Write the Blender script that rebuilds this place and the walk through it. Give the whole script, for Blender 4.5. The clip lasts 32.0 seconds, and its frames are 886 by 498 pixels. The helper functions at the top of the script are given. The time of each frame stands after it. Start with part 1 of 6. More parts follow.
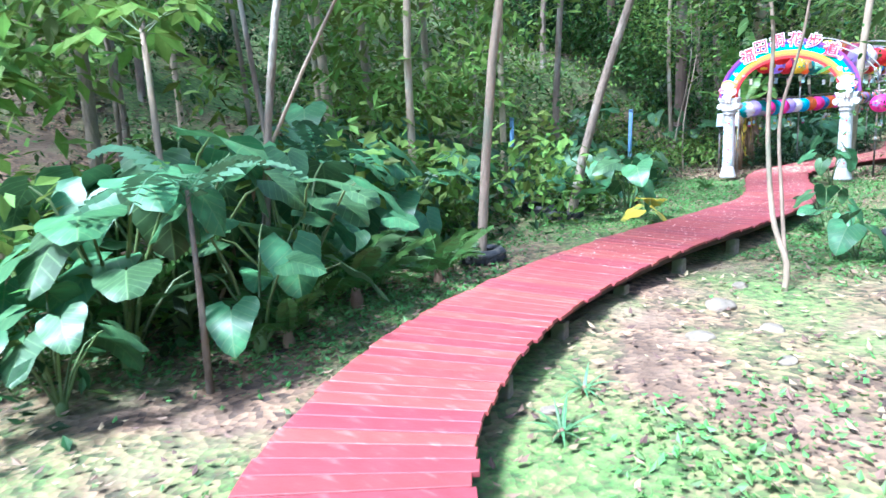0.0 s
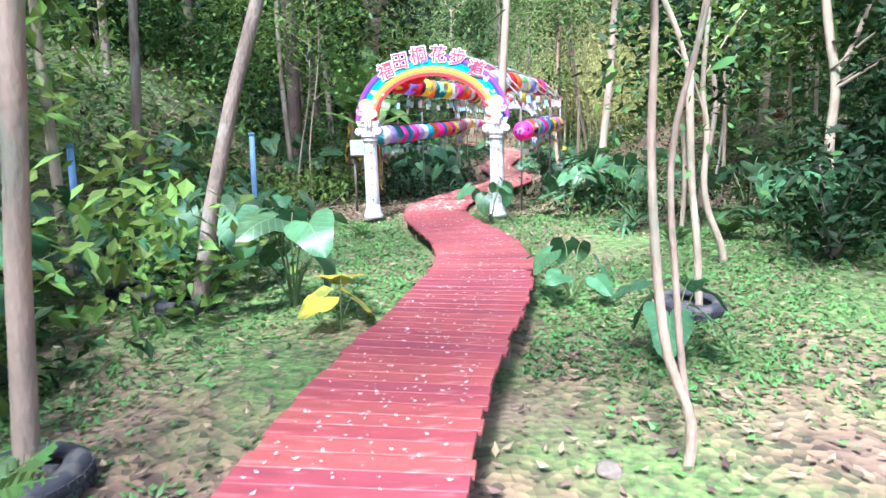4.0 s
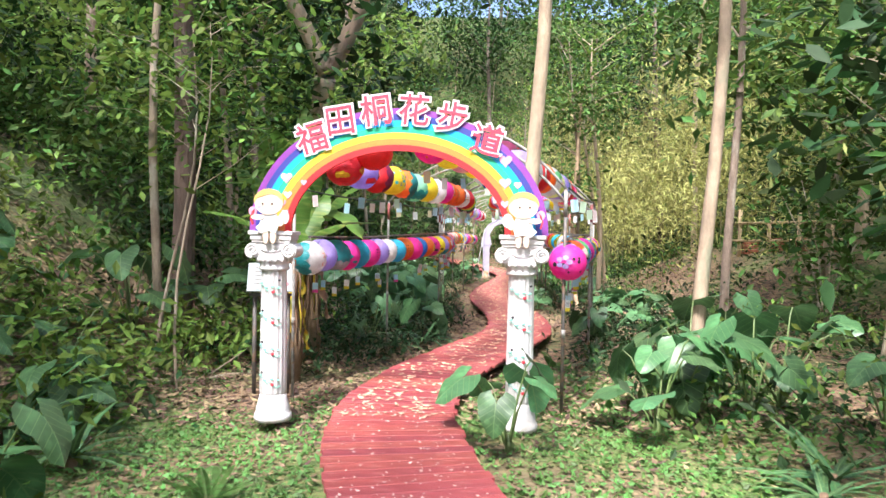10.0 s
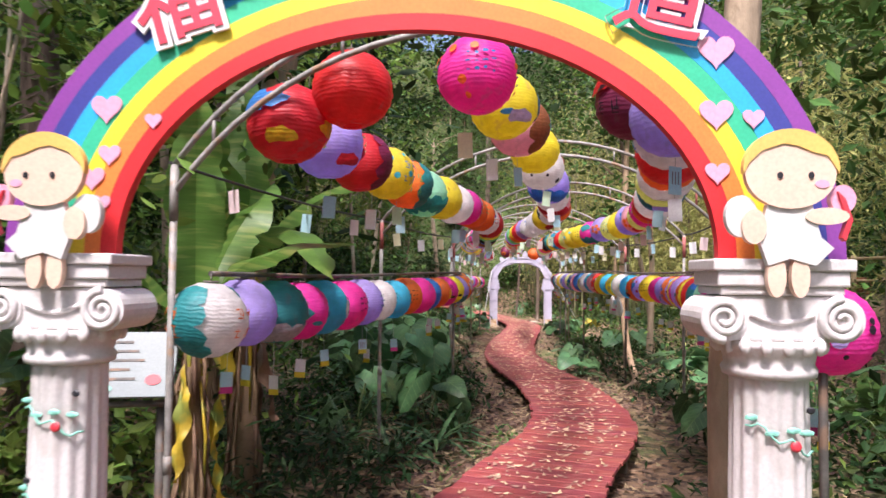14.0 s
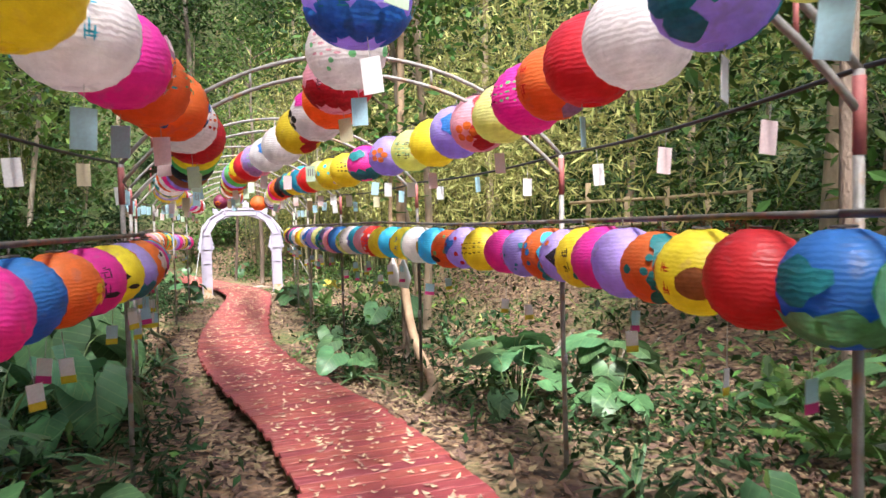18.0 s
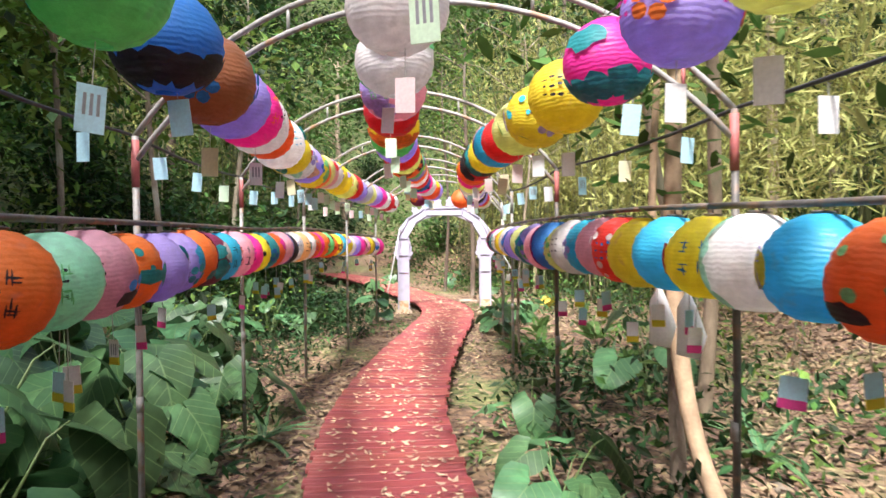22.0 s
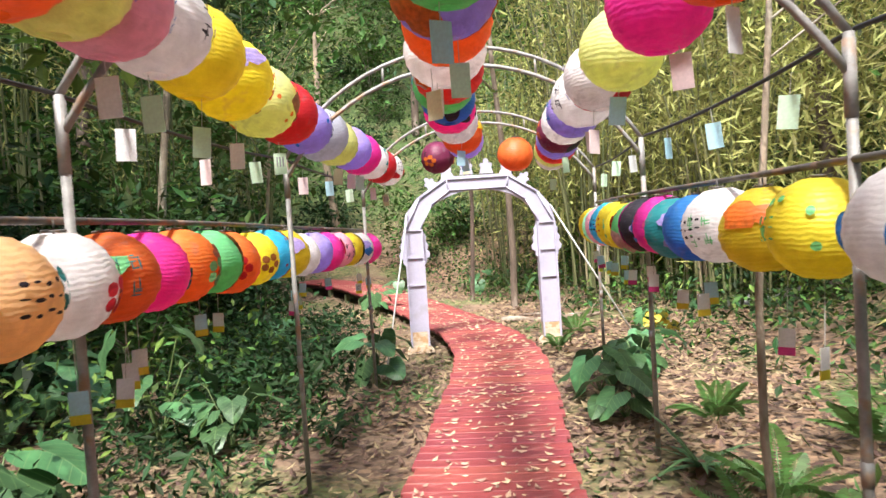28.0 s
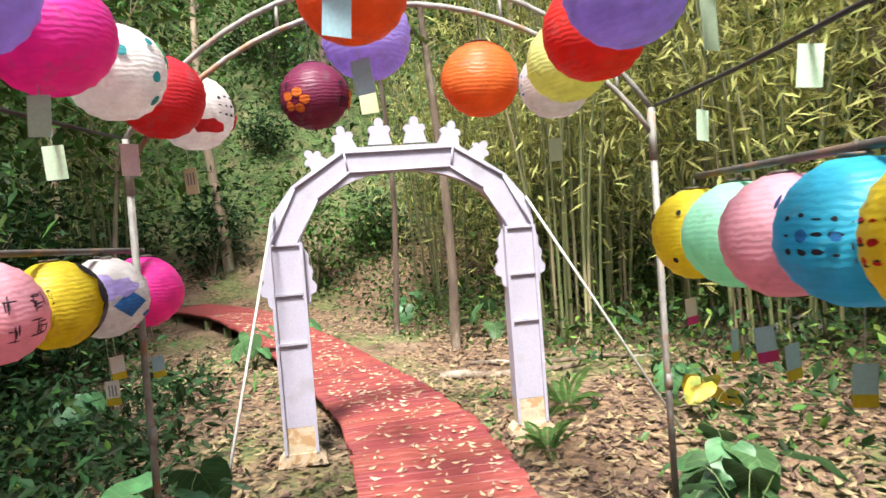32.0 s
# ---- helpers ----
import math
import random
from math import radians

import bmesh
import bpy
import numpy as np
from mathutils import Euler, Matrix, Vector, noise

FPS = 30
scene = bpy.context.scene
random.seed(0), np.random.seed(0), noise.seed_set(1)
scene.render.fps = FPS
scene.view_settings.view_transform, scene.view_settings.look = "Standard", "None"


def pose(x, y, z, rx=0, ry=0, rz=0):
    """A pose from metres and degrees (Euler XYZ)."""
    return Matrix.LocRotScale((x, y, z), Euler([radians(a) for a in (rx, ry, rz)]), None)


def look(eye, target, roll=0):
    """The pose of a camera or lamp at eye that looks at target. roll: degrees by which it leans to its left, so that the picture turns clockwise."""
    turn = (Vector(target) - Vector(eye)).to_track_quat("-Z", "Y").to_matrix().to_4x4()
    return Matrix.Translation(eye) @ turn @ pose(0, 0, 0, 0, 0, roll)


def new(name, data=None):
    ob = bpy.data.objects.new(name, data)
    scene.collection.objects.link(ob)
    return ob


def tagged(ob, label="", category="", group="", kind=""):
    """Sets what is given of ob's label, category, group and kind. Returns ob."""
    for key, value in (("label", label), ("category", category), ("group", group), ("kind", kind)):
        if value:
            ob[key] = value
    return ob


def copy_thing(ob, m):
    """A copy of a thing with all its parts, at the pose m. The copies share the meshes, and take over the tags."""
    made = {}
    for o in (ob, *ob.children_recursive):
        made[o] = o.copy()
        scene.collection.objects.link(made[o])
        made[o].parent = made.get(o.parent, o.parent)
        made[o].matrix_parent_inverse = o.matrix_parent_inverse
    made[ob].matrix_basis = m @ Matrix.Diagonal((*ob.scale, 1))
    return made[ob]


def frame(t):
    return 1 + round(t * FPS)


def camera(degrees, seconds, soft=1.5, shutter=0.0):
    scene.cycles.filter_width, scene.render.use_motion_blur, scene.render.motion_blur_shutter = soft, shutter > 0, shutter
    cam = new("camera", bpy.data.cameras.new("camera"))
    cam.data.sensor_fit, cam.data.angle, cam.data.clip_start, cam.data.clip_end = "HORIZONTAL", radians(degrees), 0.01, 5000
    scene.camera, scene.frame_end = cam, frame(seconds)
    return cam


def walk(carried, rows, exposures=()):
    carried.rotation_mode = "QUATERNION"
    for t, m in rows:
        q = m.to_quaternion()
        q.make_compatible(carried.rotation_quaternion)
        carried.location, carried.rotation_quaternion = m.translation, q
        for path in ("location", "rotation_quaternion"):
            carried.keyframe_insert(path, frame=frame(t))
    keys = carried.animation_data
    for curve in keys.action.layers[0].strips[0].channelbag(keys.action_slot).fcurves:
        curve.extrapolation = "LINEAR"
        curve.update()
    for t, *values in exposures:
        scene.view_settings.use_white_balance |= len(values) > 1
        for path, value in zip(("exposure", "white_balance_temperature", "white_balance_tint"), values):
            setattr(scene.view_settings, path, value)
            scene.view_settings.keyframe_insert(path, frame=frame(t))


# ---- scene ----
cam = camera(66.0, 32.0, 1.5, 0.3)
PATH = [
    (0, (1.284, -3.498, 1.588), (0.098, -1.937, 1.194), -3.1),
    (0.5, (0.892, -3.097, 1.565), (-0.195, -1.459, 1.199), -1.6),
    (1, (0.519, -2.685, 1.545), (-0.430, -0.959, 1.199), -1.8),
    (1.5, (0.177, -2.255, 1.538), (-0.566, -0.432, 1.186), -2.9),
    (2, (-0.160, -1.788, 1.548), (-0.744, 0.091, 1.187), -3.5),
    (2.5, (-0.448, -1.307, 1.545), (-0.873, 0.609, 1.162), -3.8),
    (3, (-0.676, -0.842, 1.537), (-1.043, 1.086, 1.152), -3.0),
    (3.5, (-0.856, -0.384, 1.531), (-1.027, 1.571, 1.147), -3.1),
    (5.5, (-1.119, 1.663, 1.651), (-1.077, 3.633, 1.306), 0.1),
    (6, (-1.146, 2.170, 1.632), (-0.965, 4.119, 1.221), -0.5),
    (6.5, (-1.151, 2.682, 1.647), (-0.952, 4.625, 1.216), 0.4),
    (7, (-1.182, 3.163, 1.661), (-0.976, 5.097, 1.198), 0.7),
    (7.5, (-1.150, 3.644, 1.650), (-0.949, 5.579, 1.187), 3.8),
    (8, (-1.124, 4.128, 1.632), (-0.903, 6.090, 1.313), 4.6),
    (8.5, (-1.125, 4.550, 1.598), (-0.955, 6.541, 1.523), 2.5),
    (9, (-1.160, 5.037, 1.586), (-1.026, 7.033, 1.578), 2.2),
    (9.5, (-1.158, 5.525, 1.579), (-1.056, 7.519, 1.464), -0.5),
    (10, (-1.121, 5.998, 1.576), (-1.137, 7.997, 1.523), 1.0),
    (10.5, (-1.077, 6.484, 1.555), (-1.115, 8.483, 1.529), -0.1),
    (11, (-1.001, 6.958, 1.537), (-1.081, 8.956, 1.508), 0.9),
    (11.5, (-1.017, 7.451, 1.525), (-1.136, 9.446, 1.447), 2.1),
    (12, (-1.038, 7.912, 1.535), (-1.209, 9.905, 1.514), 1.4),
    (12.5, (-1.157, 8.392, 1.508), (-1.359, 10.382, 1.527), 1.7),
    (13, (-1.289, 8.864, 1.511), (-1.453, 10.857, 1.548), 0.7),
    (13.5, (-1.402, 9.338, 1.495), (-1.536, 11.332, 1.565), 2.0),
    (14, (-1.483, 9.853, 1.493), (-1.473, 11.851, 1.570), 0.6),
    (14.5, (-1.534, 10.370, 1.496), (-1.384, 12.364, 1.550), 0.5),
    (15, (-1.601, 10.924, 1.493), (-1.224, 12.888, 1.458), 0.4),
    (15.5, (-1.516, 11.398, 1.532), (-1.094, 13.352, 1.457), 0.7),
    (17.5, (-1.402, 13.499, 1.545), (-0.600, 15.328, 1.446), -3.2),
    (18, (-1.186, 13.988, 1.546), (-0.379, 15.817, 1.476), -1.4),
    (18.5, (-1.058, 14.536, 1.549), (-0.276, 16.376, 1.508), -0.8),
    (19, (-0.937, 15.008, 1.517), (-0.289, 16.898, 1.443), -0.2),
    (19.5, (-0.801, 15.496, 1.515), (-0.148, 17.384, 1.424), 0.5),
    (20, (-0.589, 15.943, 1.502), (0.033, 17.842, 1.406), -0.9),
    (20.5, (-0.429, 16.441, 1.481), (0.133, 18.356, 1.352), 0.0),
    (21, (-0.238, 16.906, 1.455), (0.197, 18.853, 1.319), -2.3),
    (21.5, (-0.084, 17.404, 1.460), (0.212, 19.380, 1.369), -0.5),
    (22, (-0.012, 17.870, 1.464), (0.156, 19.862, 1.427), -0.6),
    (22.5, (0.054, 18.368, 1.476), (0.114, 20.367, 1.486), -0.2),
    (23, (0.106, 18.869, 1.493), (0.138, 20.867, 1.432), -2.8),
    (23.5, (0.184, 19.332, 1.500), (0.277, 21.327, 1.409), -4.0),
    (24, (0.194, 19.802, 1.489), (0.228, 21.799, 1.384), -3.8),
    (24.5, (0.220, 20.326, 1.476), (0.267, 22.324, 1.400), -4.5),
    (25, (0.197, 20.852, 1.470), (0.234, 22.851, 1.409), -4.6),
    (25.5, (0.189, 21.352, 1.449), (0.264, 23.350, 1.376), -4.1),
    (27.5, (0.068, 23.378, 1.502), (0.186, 25.372, 1.414), -3.1),
    (28, (0.052, 23.885, 1.486), (0.207, 25.878, 1.414), -3.8),
    (28.5, (0.063, 24.376, 1.502), (0.228, 26.369, 1.441), -4.1),
    (29, (0.107, 24.871, 1.492), (0.286, 26.863, 1.454), -4.3),
    (29.5, (0.184, 25.378, 1.469), (0.385, 27.368, 1.450), -4.5),
    (30, (0.252, 25.914, 1.442), (0.498, 27.898, 1.435), -4.6),
    (30.5, (0.334, 26.449, 1.468), (0.649, 28.423, 1.426), -4.2),
    (31, (0.452, 27.036, 1.492), (0.851, 28.992, 1.383), -4.4),
    (31.5, (0.494, 27.510, 1.503), (0.906, 29.465, 1.409), -4.4),
    (32, (0.606, 27.960, 1.491), (0.976, 29.924, 1.420), -4.4),
]
# seconds, stops, kelvin, tint: the picture starts cool and bright and warms up
EXPOSURES = [(0, 2.22, 4720, 10), (3.5, 2.17, 4950, 18), (6, 2.1, 5550, 15), (9, 2.06, 5900, 15), (11.5, 1.68, 6150, 17), (13.5, 1.36, 6200, 25), (15.5, 1.5, 6200, 21), (18, 1.78, 6150, 16), (20, 1.85, 6150, 16), (25, 1.9, 6150, 13), (28, 1.7, 6150, 13), (32, 1.6, 6250, 9)]
walk(cam, [(t, look(eye, target, roll)) for t, eye, target, roll in PATH], EXPOSURES)

# ---- sky and sun ----
world = bpy.data.worlds.new("overcast_sky")
scene.world = world
world.use_nodes = True
sky = world.node_tree.nodes.new("ShaderNodeTexSky")
sky.sky_type, sky.sun_disc = "NISHITA", False
sky.sun_elevation, sky.sun_rotation = radians(58), radians(200)
sky.air_density, sky.dust_density, sky.ozone_density = 1.0, 4.0, 1.0
world.node_tree.links.new(sky.outputs[0], world.node_tree.nodes["Background"].inputs["Color"])
world.node_tree.nodes["Background"].inputs["Strength"].default_value = 0.11
sun = new("sun", bpy.data.lights.new("sun", "SUN"))
sun.data.energy, sun.data.angle, sun.data.color = 3.2, radians(10), (1.0, 0.95, 0.86)
sun.matrix_world = look((0, 0, 30), (6, 17, 0))


# ---- small tools ----
rnd = random.Random(7)
rng = np.random.default_rng(11)


def part(name, data, material, parent=None, label="", smooth=False):
    """Link a bmesh or mesh as one object under a thing or a part."""
    if isinstance(data, bmesh.types.BMesh):
        me = bpy.data.meshes.new(name)
        data.to_mesh(me)
        data.free()
    else:
        me = data
    if material is not None and not me.materials:
        me.materials.append(material)
    if smooth:
        me.shade_smooth()
    ob = new(name, me)
    if parent is not None:
        ob.parent = parent
    if label:
        tagged(ob, label)
    return ob


def thing(name, label, category, group="", m=None, kind=""):
    ob = new(name)
    tagged(ob, label, category, group, kind)
    if m is not None:
        ob.matrix_world = m
    return ob


def paint(ob, material):
    """A material of the object's own on shared mesh data."""
    ob.material_slots[0].link = "OBJECT"
    ob.material_slots[0].material = material
    return ob


def np_mesh(name, verts, faces, material=None, smooth=False):
    """A mesh from arrays: verts (n, 3), faces (m, k), all with k corners."""
    verts, faces = np.asarray(verts, np.float32), np.asarray(faces, np.int32)
    me = bpy.data.meshes.new(name)
    me.vertices.add(len(verts))
    me.vertices.foreach_set("co", verts.ravel())
    me.loops.add(faces.size)
    me.loops.foreach_set("vertex_index", faces.ravel())
    me.polygons.add(len(faces))
    me.polygons.foreach_set("loop_start", np.arange(0, faces.size, faces.shape[1], dtype=np.int32))
    me.polygons.foreach_set("use_smooth", np.full(len(faces), smooth))
    me.update(calc_edges=True)
    if material:
        me.materials.append(material)
    return me


def bm_box(bm, x0, x1, y0, y1, z0, z1, bevel=0.0):
    made = bmesh.ops.create_cube(bm, size=1)["verts"]
    for v in made:
        v.co = Vector(((x0 + x1) / 2 + v.co.x * (x1 - x0), (y0 + y1) / 2 + v.co.y * (y1 - y0), (z0 + z1) / 2 + v.co.z * (z1 - z0)))
    if bevel:
        edges = list({e for v in made for e in v.link_edges})
        bmesh.ops.bevel(bm, geom=edges, offset=bevel, segments=2, affect="EDGES", profile=0.5)
    return bm


def box(x0, x1, y0, y1, z0, z1, bevel=0.0):
    return bm_box(bmesh.new(), x0, x1, y0, y1, z0, z1, bevel)


def bm_tube(bm, points, radii, sides=8, cap=True):
    """A tapered tube along points."""
    points = [Vector(p) for p in points]
    if not hasattr(radii, "__len__"):
        radii = [radii] * len(points)
    rings, ref = [], None
    for i, p in enumerate(points):
        d = (points[min(i + 1, len(points) - 1)] - points[max(i - 1, 0)]).normalized()
        if ref is None:
            ref = d.orthogonal().normalized()
        ref = (ref - d * ref.dot(d)).normalized()
        side = d.cross(ref)
        rings.append([bm.verts.new(p + radii[i] * (math.cos(a) * ref + math.sin(a) * side)) for a in (2 * math.pi * k / sides for k in range(sides))])
    for a, b in zip(rings, rings[1:]):
        for k in range(sides):
            bm.faces.new((a[k], a[(k + 1) % sides], b[(k + 1) % sides], b[k])).smooth = True
    if cap:
        bm.faces.new(rings[0][::-1])
        bm.faces.new(rings[-1])
    return bm


def tube(points, radii, sides=8, cap=True):
    return bm_tube(bmesh.new(), points, radii, sides, cap)


def bm_lathe(bm, profile, sides=24, flutes=0, depth=0.0, centre=(0, 0, 0)):
    """Turn a profile of (radius, z) round the z axis; flutes cut grooves into it."""
    rings = []
    for r, z in profile:
        ring = []
        for k in range(sides):
            a = 2 * math.pi * k / sides
            rr = r - (depth * (0.5 + 0.5 * math.cos(flutes * a)) if flutes else 0)
            ring.append(bm.verts.new((centre[0] + rr * math.cos(a), centre[1] + rr * math.sin(a), centre[2] + z)))
        rings.append(ring)
    for a, b in zip(rings, rings[1:]):
        for k in range(sides):
            bm.faces.new((a[k], a[(k + 1) % sides], b[(k + 1) % sides], b[k])).smooth = True
    bm.faces.new(rings[0][::-1])
    bm.faces.new(rings[-1])
    return bm


def bm_slab(bm, outline, y0, y1):
    """A flat board: an outline of (x, z) given a thickness in y."""
    a = [bm.verts.new((x, y0, z)) for x, z in outline]
    b = [bm.verts.new((x, y1, z)) for x, z in outline]
    bm.faces.new(a)
    bm.faces.new(b[::-1])
    n = len(a)
    for k in range(n):
        bm.faces.new((a[k], b[k], b[(k + 1) % n], a[(k + 1) % n]))
    bmesh.ops.recalc_face_normals(bm, faces=bm.faces)
    return bm


def slab(outline, y0, y1):
    return bm_slab(bmesh.new(), outline, y0, y1)


def arc_band(cx, cz, r0, r1, a0, a1, y0, y1, n=40, sx=1.0):
    """A curved board between two radii, from angle a0 to a1 in degrees."""
    pts = [(cx + sx * r1 * math.cos(radians(a0 + (a1 - a0) * k / n)), cz + r1 * math.sin(radians(a0 + (a1 - a0) * k / n))) for k in range(n + 1)]
    ins = [(cx + sx * r0 * math.cos(radians(a0 + (a1 - a0) * k / n)), cz + r0 * math.sin(radians(a0 + (a1 - a0) * k / n))) for k in range(n + 1)]
    bm = bmesh.new()
    rows = [[bm.verts.new((x, y, z)) for x, z in line] for line, y in ((pts, y0), (ins, y0), (ins, y1), (pts, y1))]
    for k in range(n):
        for i in range(4):
            j = (i + 1) % 4
            bm.faces.new((rows[i][k], rows[i][k + 1], rows[j][k + 1], rows[j][k]))
    for k in (0, n):
        bm.faces.new([row[k] for row in rows])
    bmesh.ops.recalc_face_normals(bm, faces=bm.faces)
    return bm


# ---- materials ----
def surface(name, col, rough=0.6, vary=0.25, scale=5.0, fine=70.0, bump=0.2, metal=0.0, second=None, amount=0.35, second_scale=2.5, rand=0.0, island=0.0, translucent=0.0, stretch=(1, 1, 1), depth=0.01):
    """Colour that varies at two scales, a second colour in patches, fine relief; rand: by object, island: by loose piece."""
    m = bpy.data.materials.new(name)
    m.use_nodes = True
    nt = m.node_tree
    N, L = nt.nodes, nt.links
    bsdf, out = N["Principled BSDF"], N["Material Output"]
    co = N.new("ShaderNodeTexCoord")
    mp = N.new("ShaderNodeMapping")
    mp.inputs["Scale"].default_value = stretch
    L.new(co.outputs["Object"], mp.inputs["Vector"])

    def noise_tex(s, detail=4.0):
        t = N.new("ShaderNodeTexNoise")
        t.inputs["Scale"].default_value, t.inputs["Detail"].default_value = s, detail
        L.new(mp.outputs[0], t.inputs["Vector"])
        return t

    def mix(kind, fac, a, b):
        n = N.new("ShaderNodeMix")
        n.data_type, n.blend_type = "RGBA", kind
        for sock, v in ((n.inputs[0], fac), (n.inputs[6], a), (n.inputs[7], b)):
            if isinstance(v, bpy.types.NodeSocket):
                L.new(v, sock)
            else:
                sock.default_value = v if not isinstance(v, tuple) else (*v, 1)
        return n.outputs[2]

    def ramp(src, lo, hi):
        n = N.new("ShaderNodeMapRange")
        n.inputs["From Min"].default_value, n.inputs["From Max"].default_value = lo, hi
        L.new(src, n.inputs["Value"])
        return n.outputs[0]

    dark = tuple(c * (1 - vary) for c in col)
    light = tuple(min(1, c * (1 + vary)) for c in col)
    colour = mix("MIX", ramp(noise_tex(scale).outputs["Fac"], 0.3, 0.7), dark, light)
    grain = noise_tex(fine, 3.0).outputs["Fac"]
    colour = mix("MULTIPLY", 0.5, colour, mix("MIX", ramp(grain, 0.3, 0.7), (0.72, 0.72, 0.72), (1.0, 1.0, 1.0)))
    if second:
        colour = mix("MIX", ramp(noise_tex(second_scale, 6.0).outputs["Fac"], 0.62 - amount * 0.3, 0.72 - amount * 0.3), colour, second)
    if rand or island:
        hsv = N.new("ShaderNodeHueSaturation")
        src = N.new("ShaderNodeObjectInfo").outputs["Random"] if rand else N.new("ShaderNodeNewGeometry").outputs["Random Per Island"]
        k = rand or island
        for sock, (a, b) in (("Value", (1 - k, 1 + k)), ("Hue", (0.5 - 0.06 * k, 0.5 + 0.06 * k))):
            r = N.new("ShaderNodeMapRange")
            r.inputs["To Min"].default_value, r.inputs["To Max"].default_value = a, b
            L.new(src, r.inputs["Value"])
            L.new(r.outputs[0], hsv.inputs[sock])
        L.new(colour, hsv.inputs["Color"])
        colour = hsv.outputs[0]
    L.new(colour, bsdf.inputs["Base Color"])
    bsdf.inputs["Roughness"].default_value, bsdf.inputs["Metallic"].default_value = rough, metal
    if bump:
        b = N.new("ShaderNodeBump")
        b.inputs["Strength"].default_value, b.inputs["Distance"].default_value = bump, depth
        L.new(grain, b.inputs["Height"])
        L.new(b.outputs[0], bsdf.inputs["Normal"])
    if translucent:
        tr, add = N.new("ShaderNodeBsdfTranslucent"), N.new("ShaderNodeMixShader")
        L.new(colour, tr.inputs["Color"])
        add.inputs[0].default_value = translucent
        L.new(bsdf.outputs[0], add.inputs[1])
        L.new(tr.outputs[0], add.inputs[2])
        L.new(add.outputs[0], out.inputs["Surface"])
    return m


M_plank = surface("red_painted_boards", (0.28, 0.052, 0.05), 0.55, 0.2, 3, 90, 0.25, second=(0.36, 0.12, 0.105), amount=0.2, second_scale=5, rand=0.16, stretch=(1, 4, 1))
M_beam = surface("dark_wet_timber", (0.06, 0.035, 0.03), 0.8, 0.3, 6, 60, 0.4)
M_block = surface("mossy_concrete", (0.25, 0.2, 0.16), 0.9, 0.3, 8, 50, 0.6, second=(0.1, 0.12, 0.05))
M_white = surface("white_cast_plaster", (0.68, 0.65, 0.64), 0.6, 0.06, 5, 80, 0.15, second=(0.48, 0.44, 0.4), amount=0.15, second_scale=3)
M_white2 = surface("white_painted_board", (0.46, 0.44, 0.54), 0.5, 0.05, 4, 90, 0.1, second=(0.38, 0.36, 0.42), amount=0.12, second_scale=4)
M_foot = surface("rusty_stained_white", (0.62, 0.5, 0.36), 0.7, 0.2, 12, 80, 0.2, second=(0.45, 0.28, 0.14), second_scale=12)
M_pipe = surface("galvanised_pipe", (0.3, 0.29, 0.27), 0.6, 0.25, 14, 90, 0.2, 0.15, second=(0.32, 0.2, 0.12), amount=0.22, second_scale=9)
M_pipe_dark = surface("dark_weathered_pipe", (0.12, 0.11, 0.1), 0.6, 0.3, 14, 90, 0.2, 0.3, second=(0.2, 0.13, 0.09), second_scale=9)
M_redtape = surface("red_oxide_primer", (0.4, 0.12, 0.11), 0.6, 0.2, 12, 80, 0.15)
M_cable = surface("black_cable", (0.03, 0.03, 0.03), 0.6, 0.2, 20, 90, 0.1)
M_bark = surface("grey_brown_bark", (0.27, 0.21, 0.15), 0.9, 0.35, 5, 40, 0.8, second=(0.42, 0.38, 0.3), amount=0.4, second_scale=3, rand=0.2, stretch=(1, 1, 0.35), depth=0.03)
M_bark_pale = surface("pale_smooth_bark", (0.38, 0.29, 0.2), 0.85, 0.3, 6, 40, 0.6, second=(0.25, 0.24, 0.16), amount=0.3, second_scale=4, rand=0.15, stretch=(1, 1, 0.4), depth=0.02)
M_bark_dark = surface("dark_rough_bark", (0.14, 0.1, 0.075), 0.9, 0.35, 5, 30, 0.9, second=(0.25, 0.2, 0.16), second_scale=3, rand=0.2, stretch=(1, 1, 0.3), depth=0.03)
# one leaf in three tones: deep shade and sunlight are partly in the colour
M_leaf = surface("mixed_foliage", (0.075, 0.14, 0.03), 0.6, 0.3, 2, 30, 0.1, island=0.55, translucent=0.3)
M_leaf_dark = surface("dark_and_shaded_foliage", (0.024, 0.055, 0.016), 0.6, 0.3, 2, 30, 0.1, island=0.5, translucent=0.2)
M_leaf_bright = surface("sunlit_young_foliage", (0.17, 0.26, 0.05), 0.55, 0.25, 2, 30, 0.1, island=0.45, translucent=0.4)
# the sun on the right bank is put into this leaf colour as brightness
M_bamboo_leaf = surface("sunlit_yellowish_bamboo_leaf", (0.4, 0.4, 0.13), 0.6, 0.25, 1.5, 30, 0.1, island=0.4, translucent=0.4)
for leafy in (M_leaf, M_leaf_dark, M_leaf_bright, M_bamboo_leaf):
    leafy.node_tree.nodes["Principled BSDF"].inputs["Specular IOR Level"].default_value = 0.22


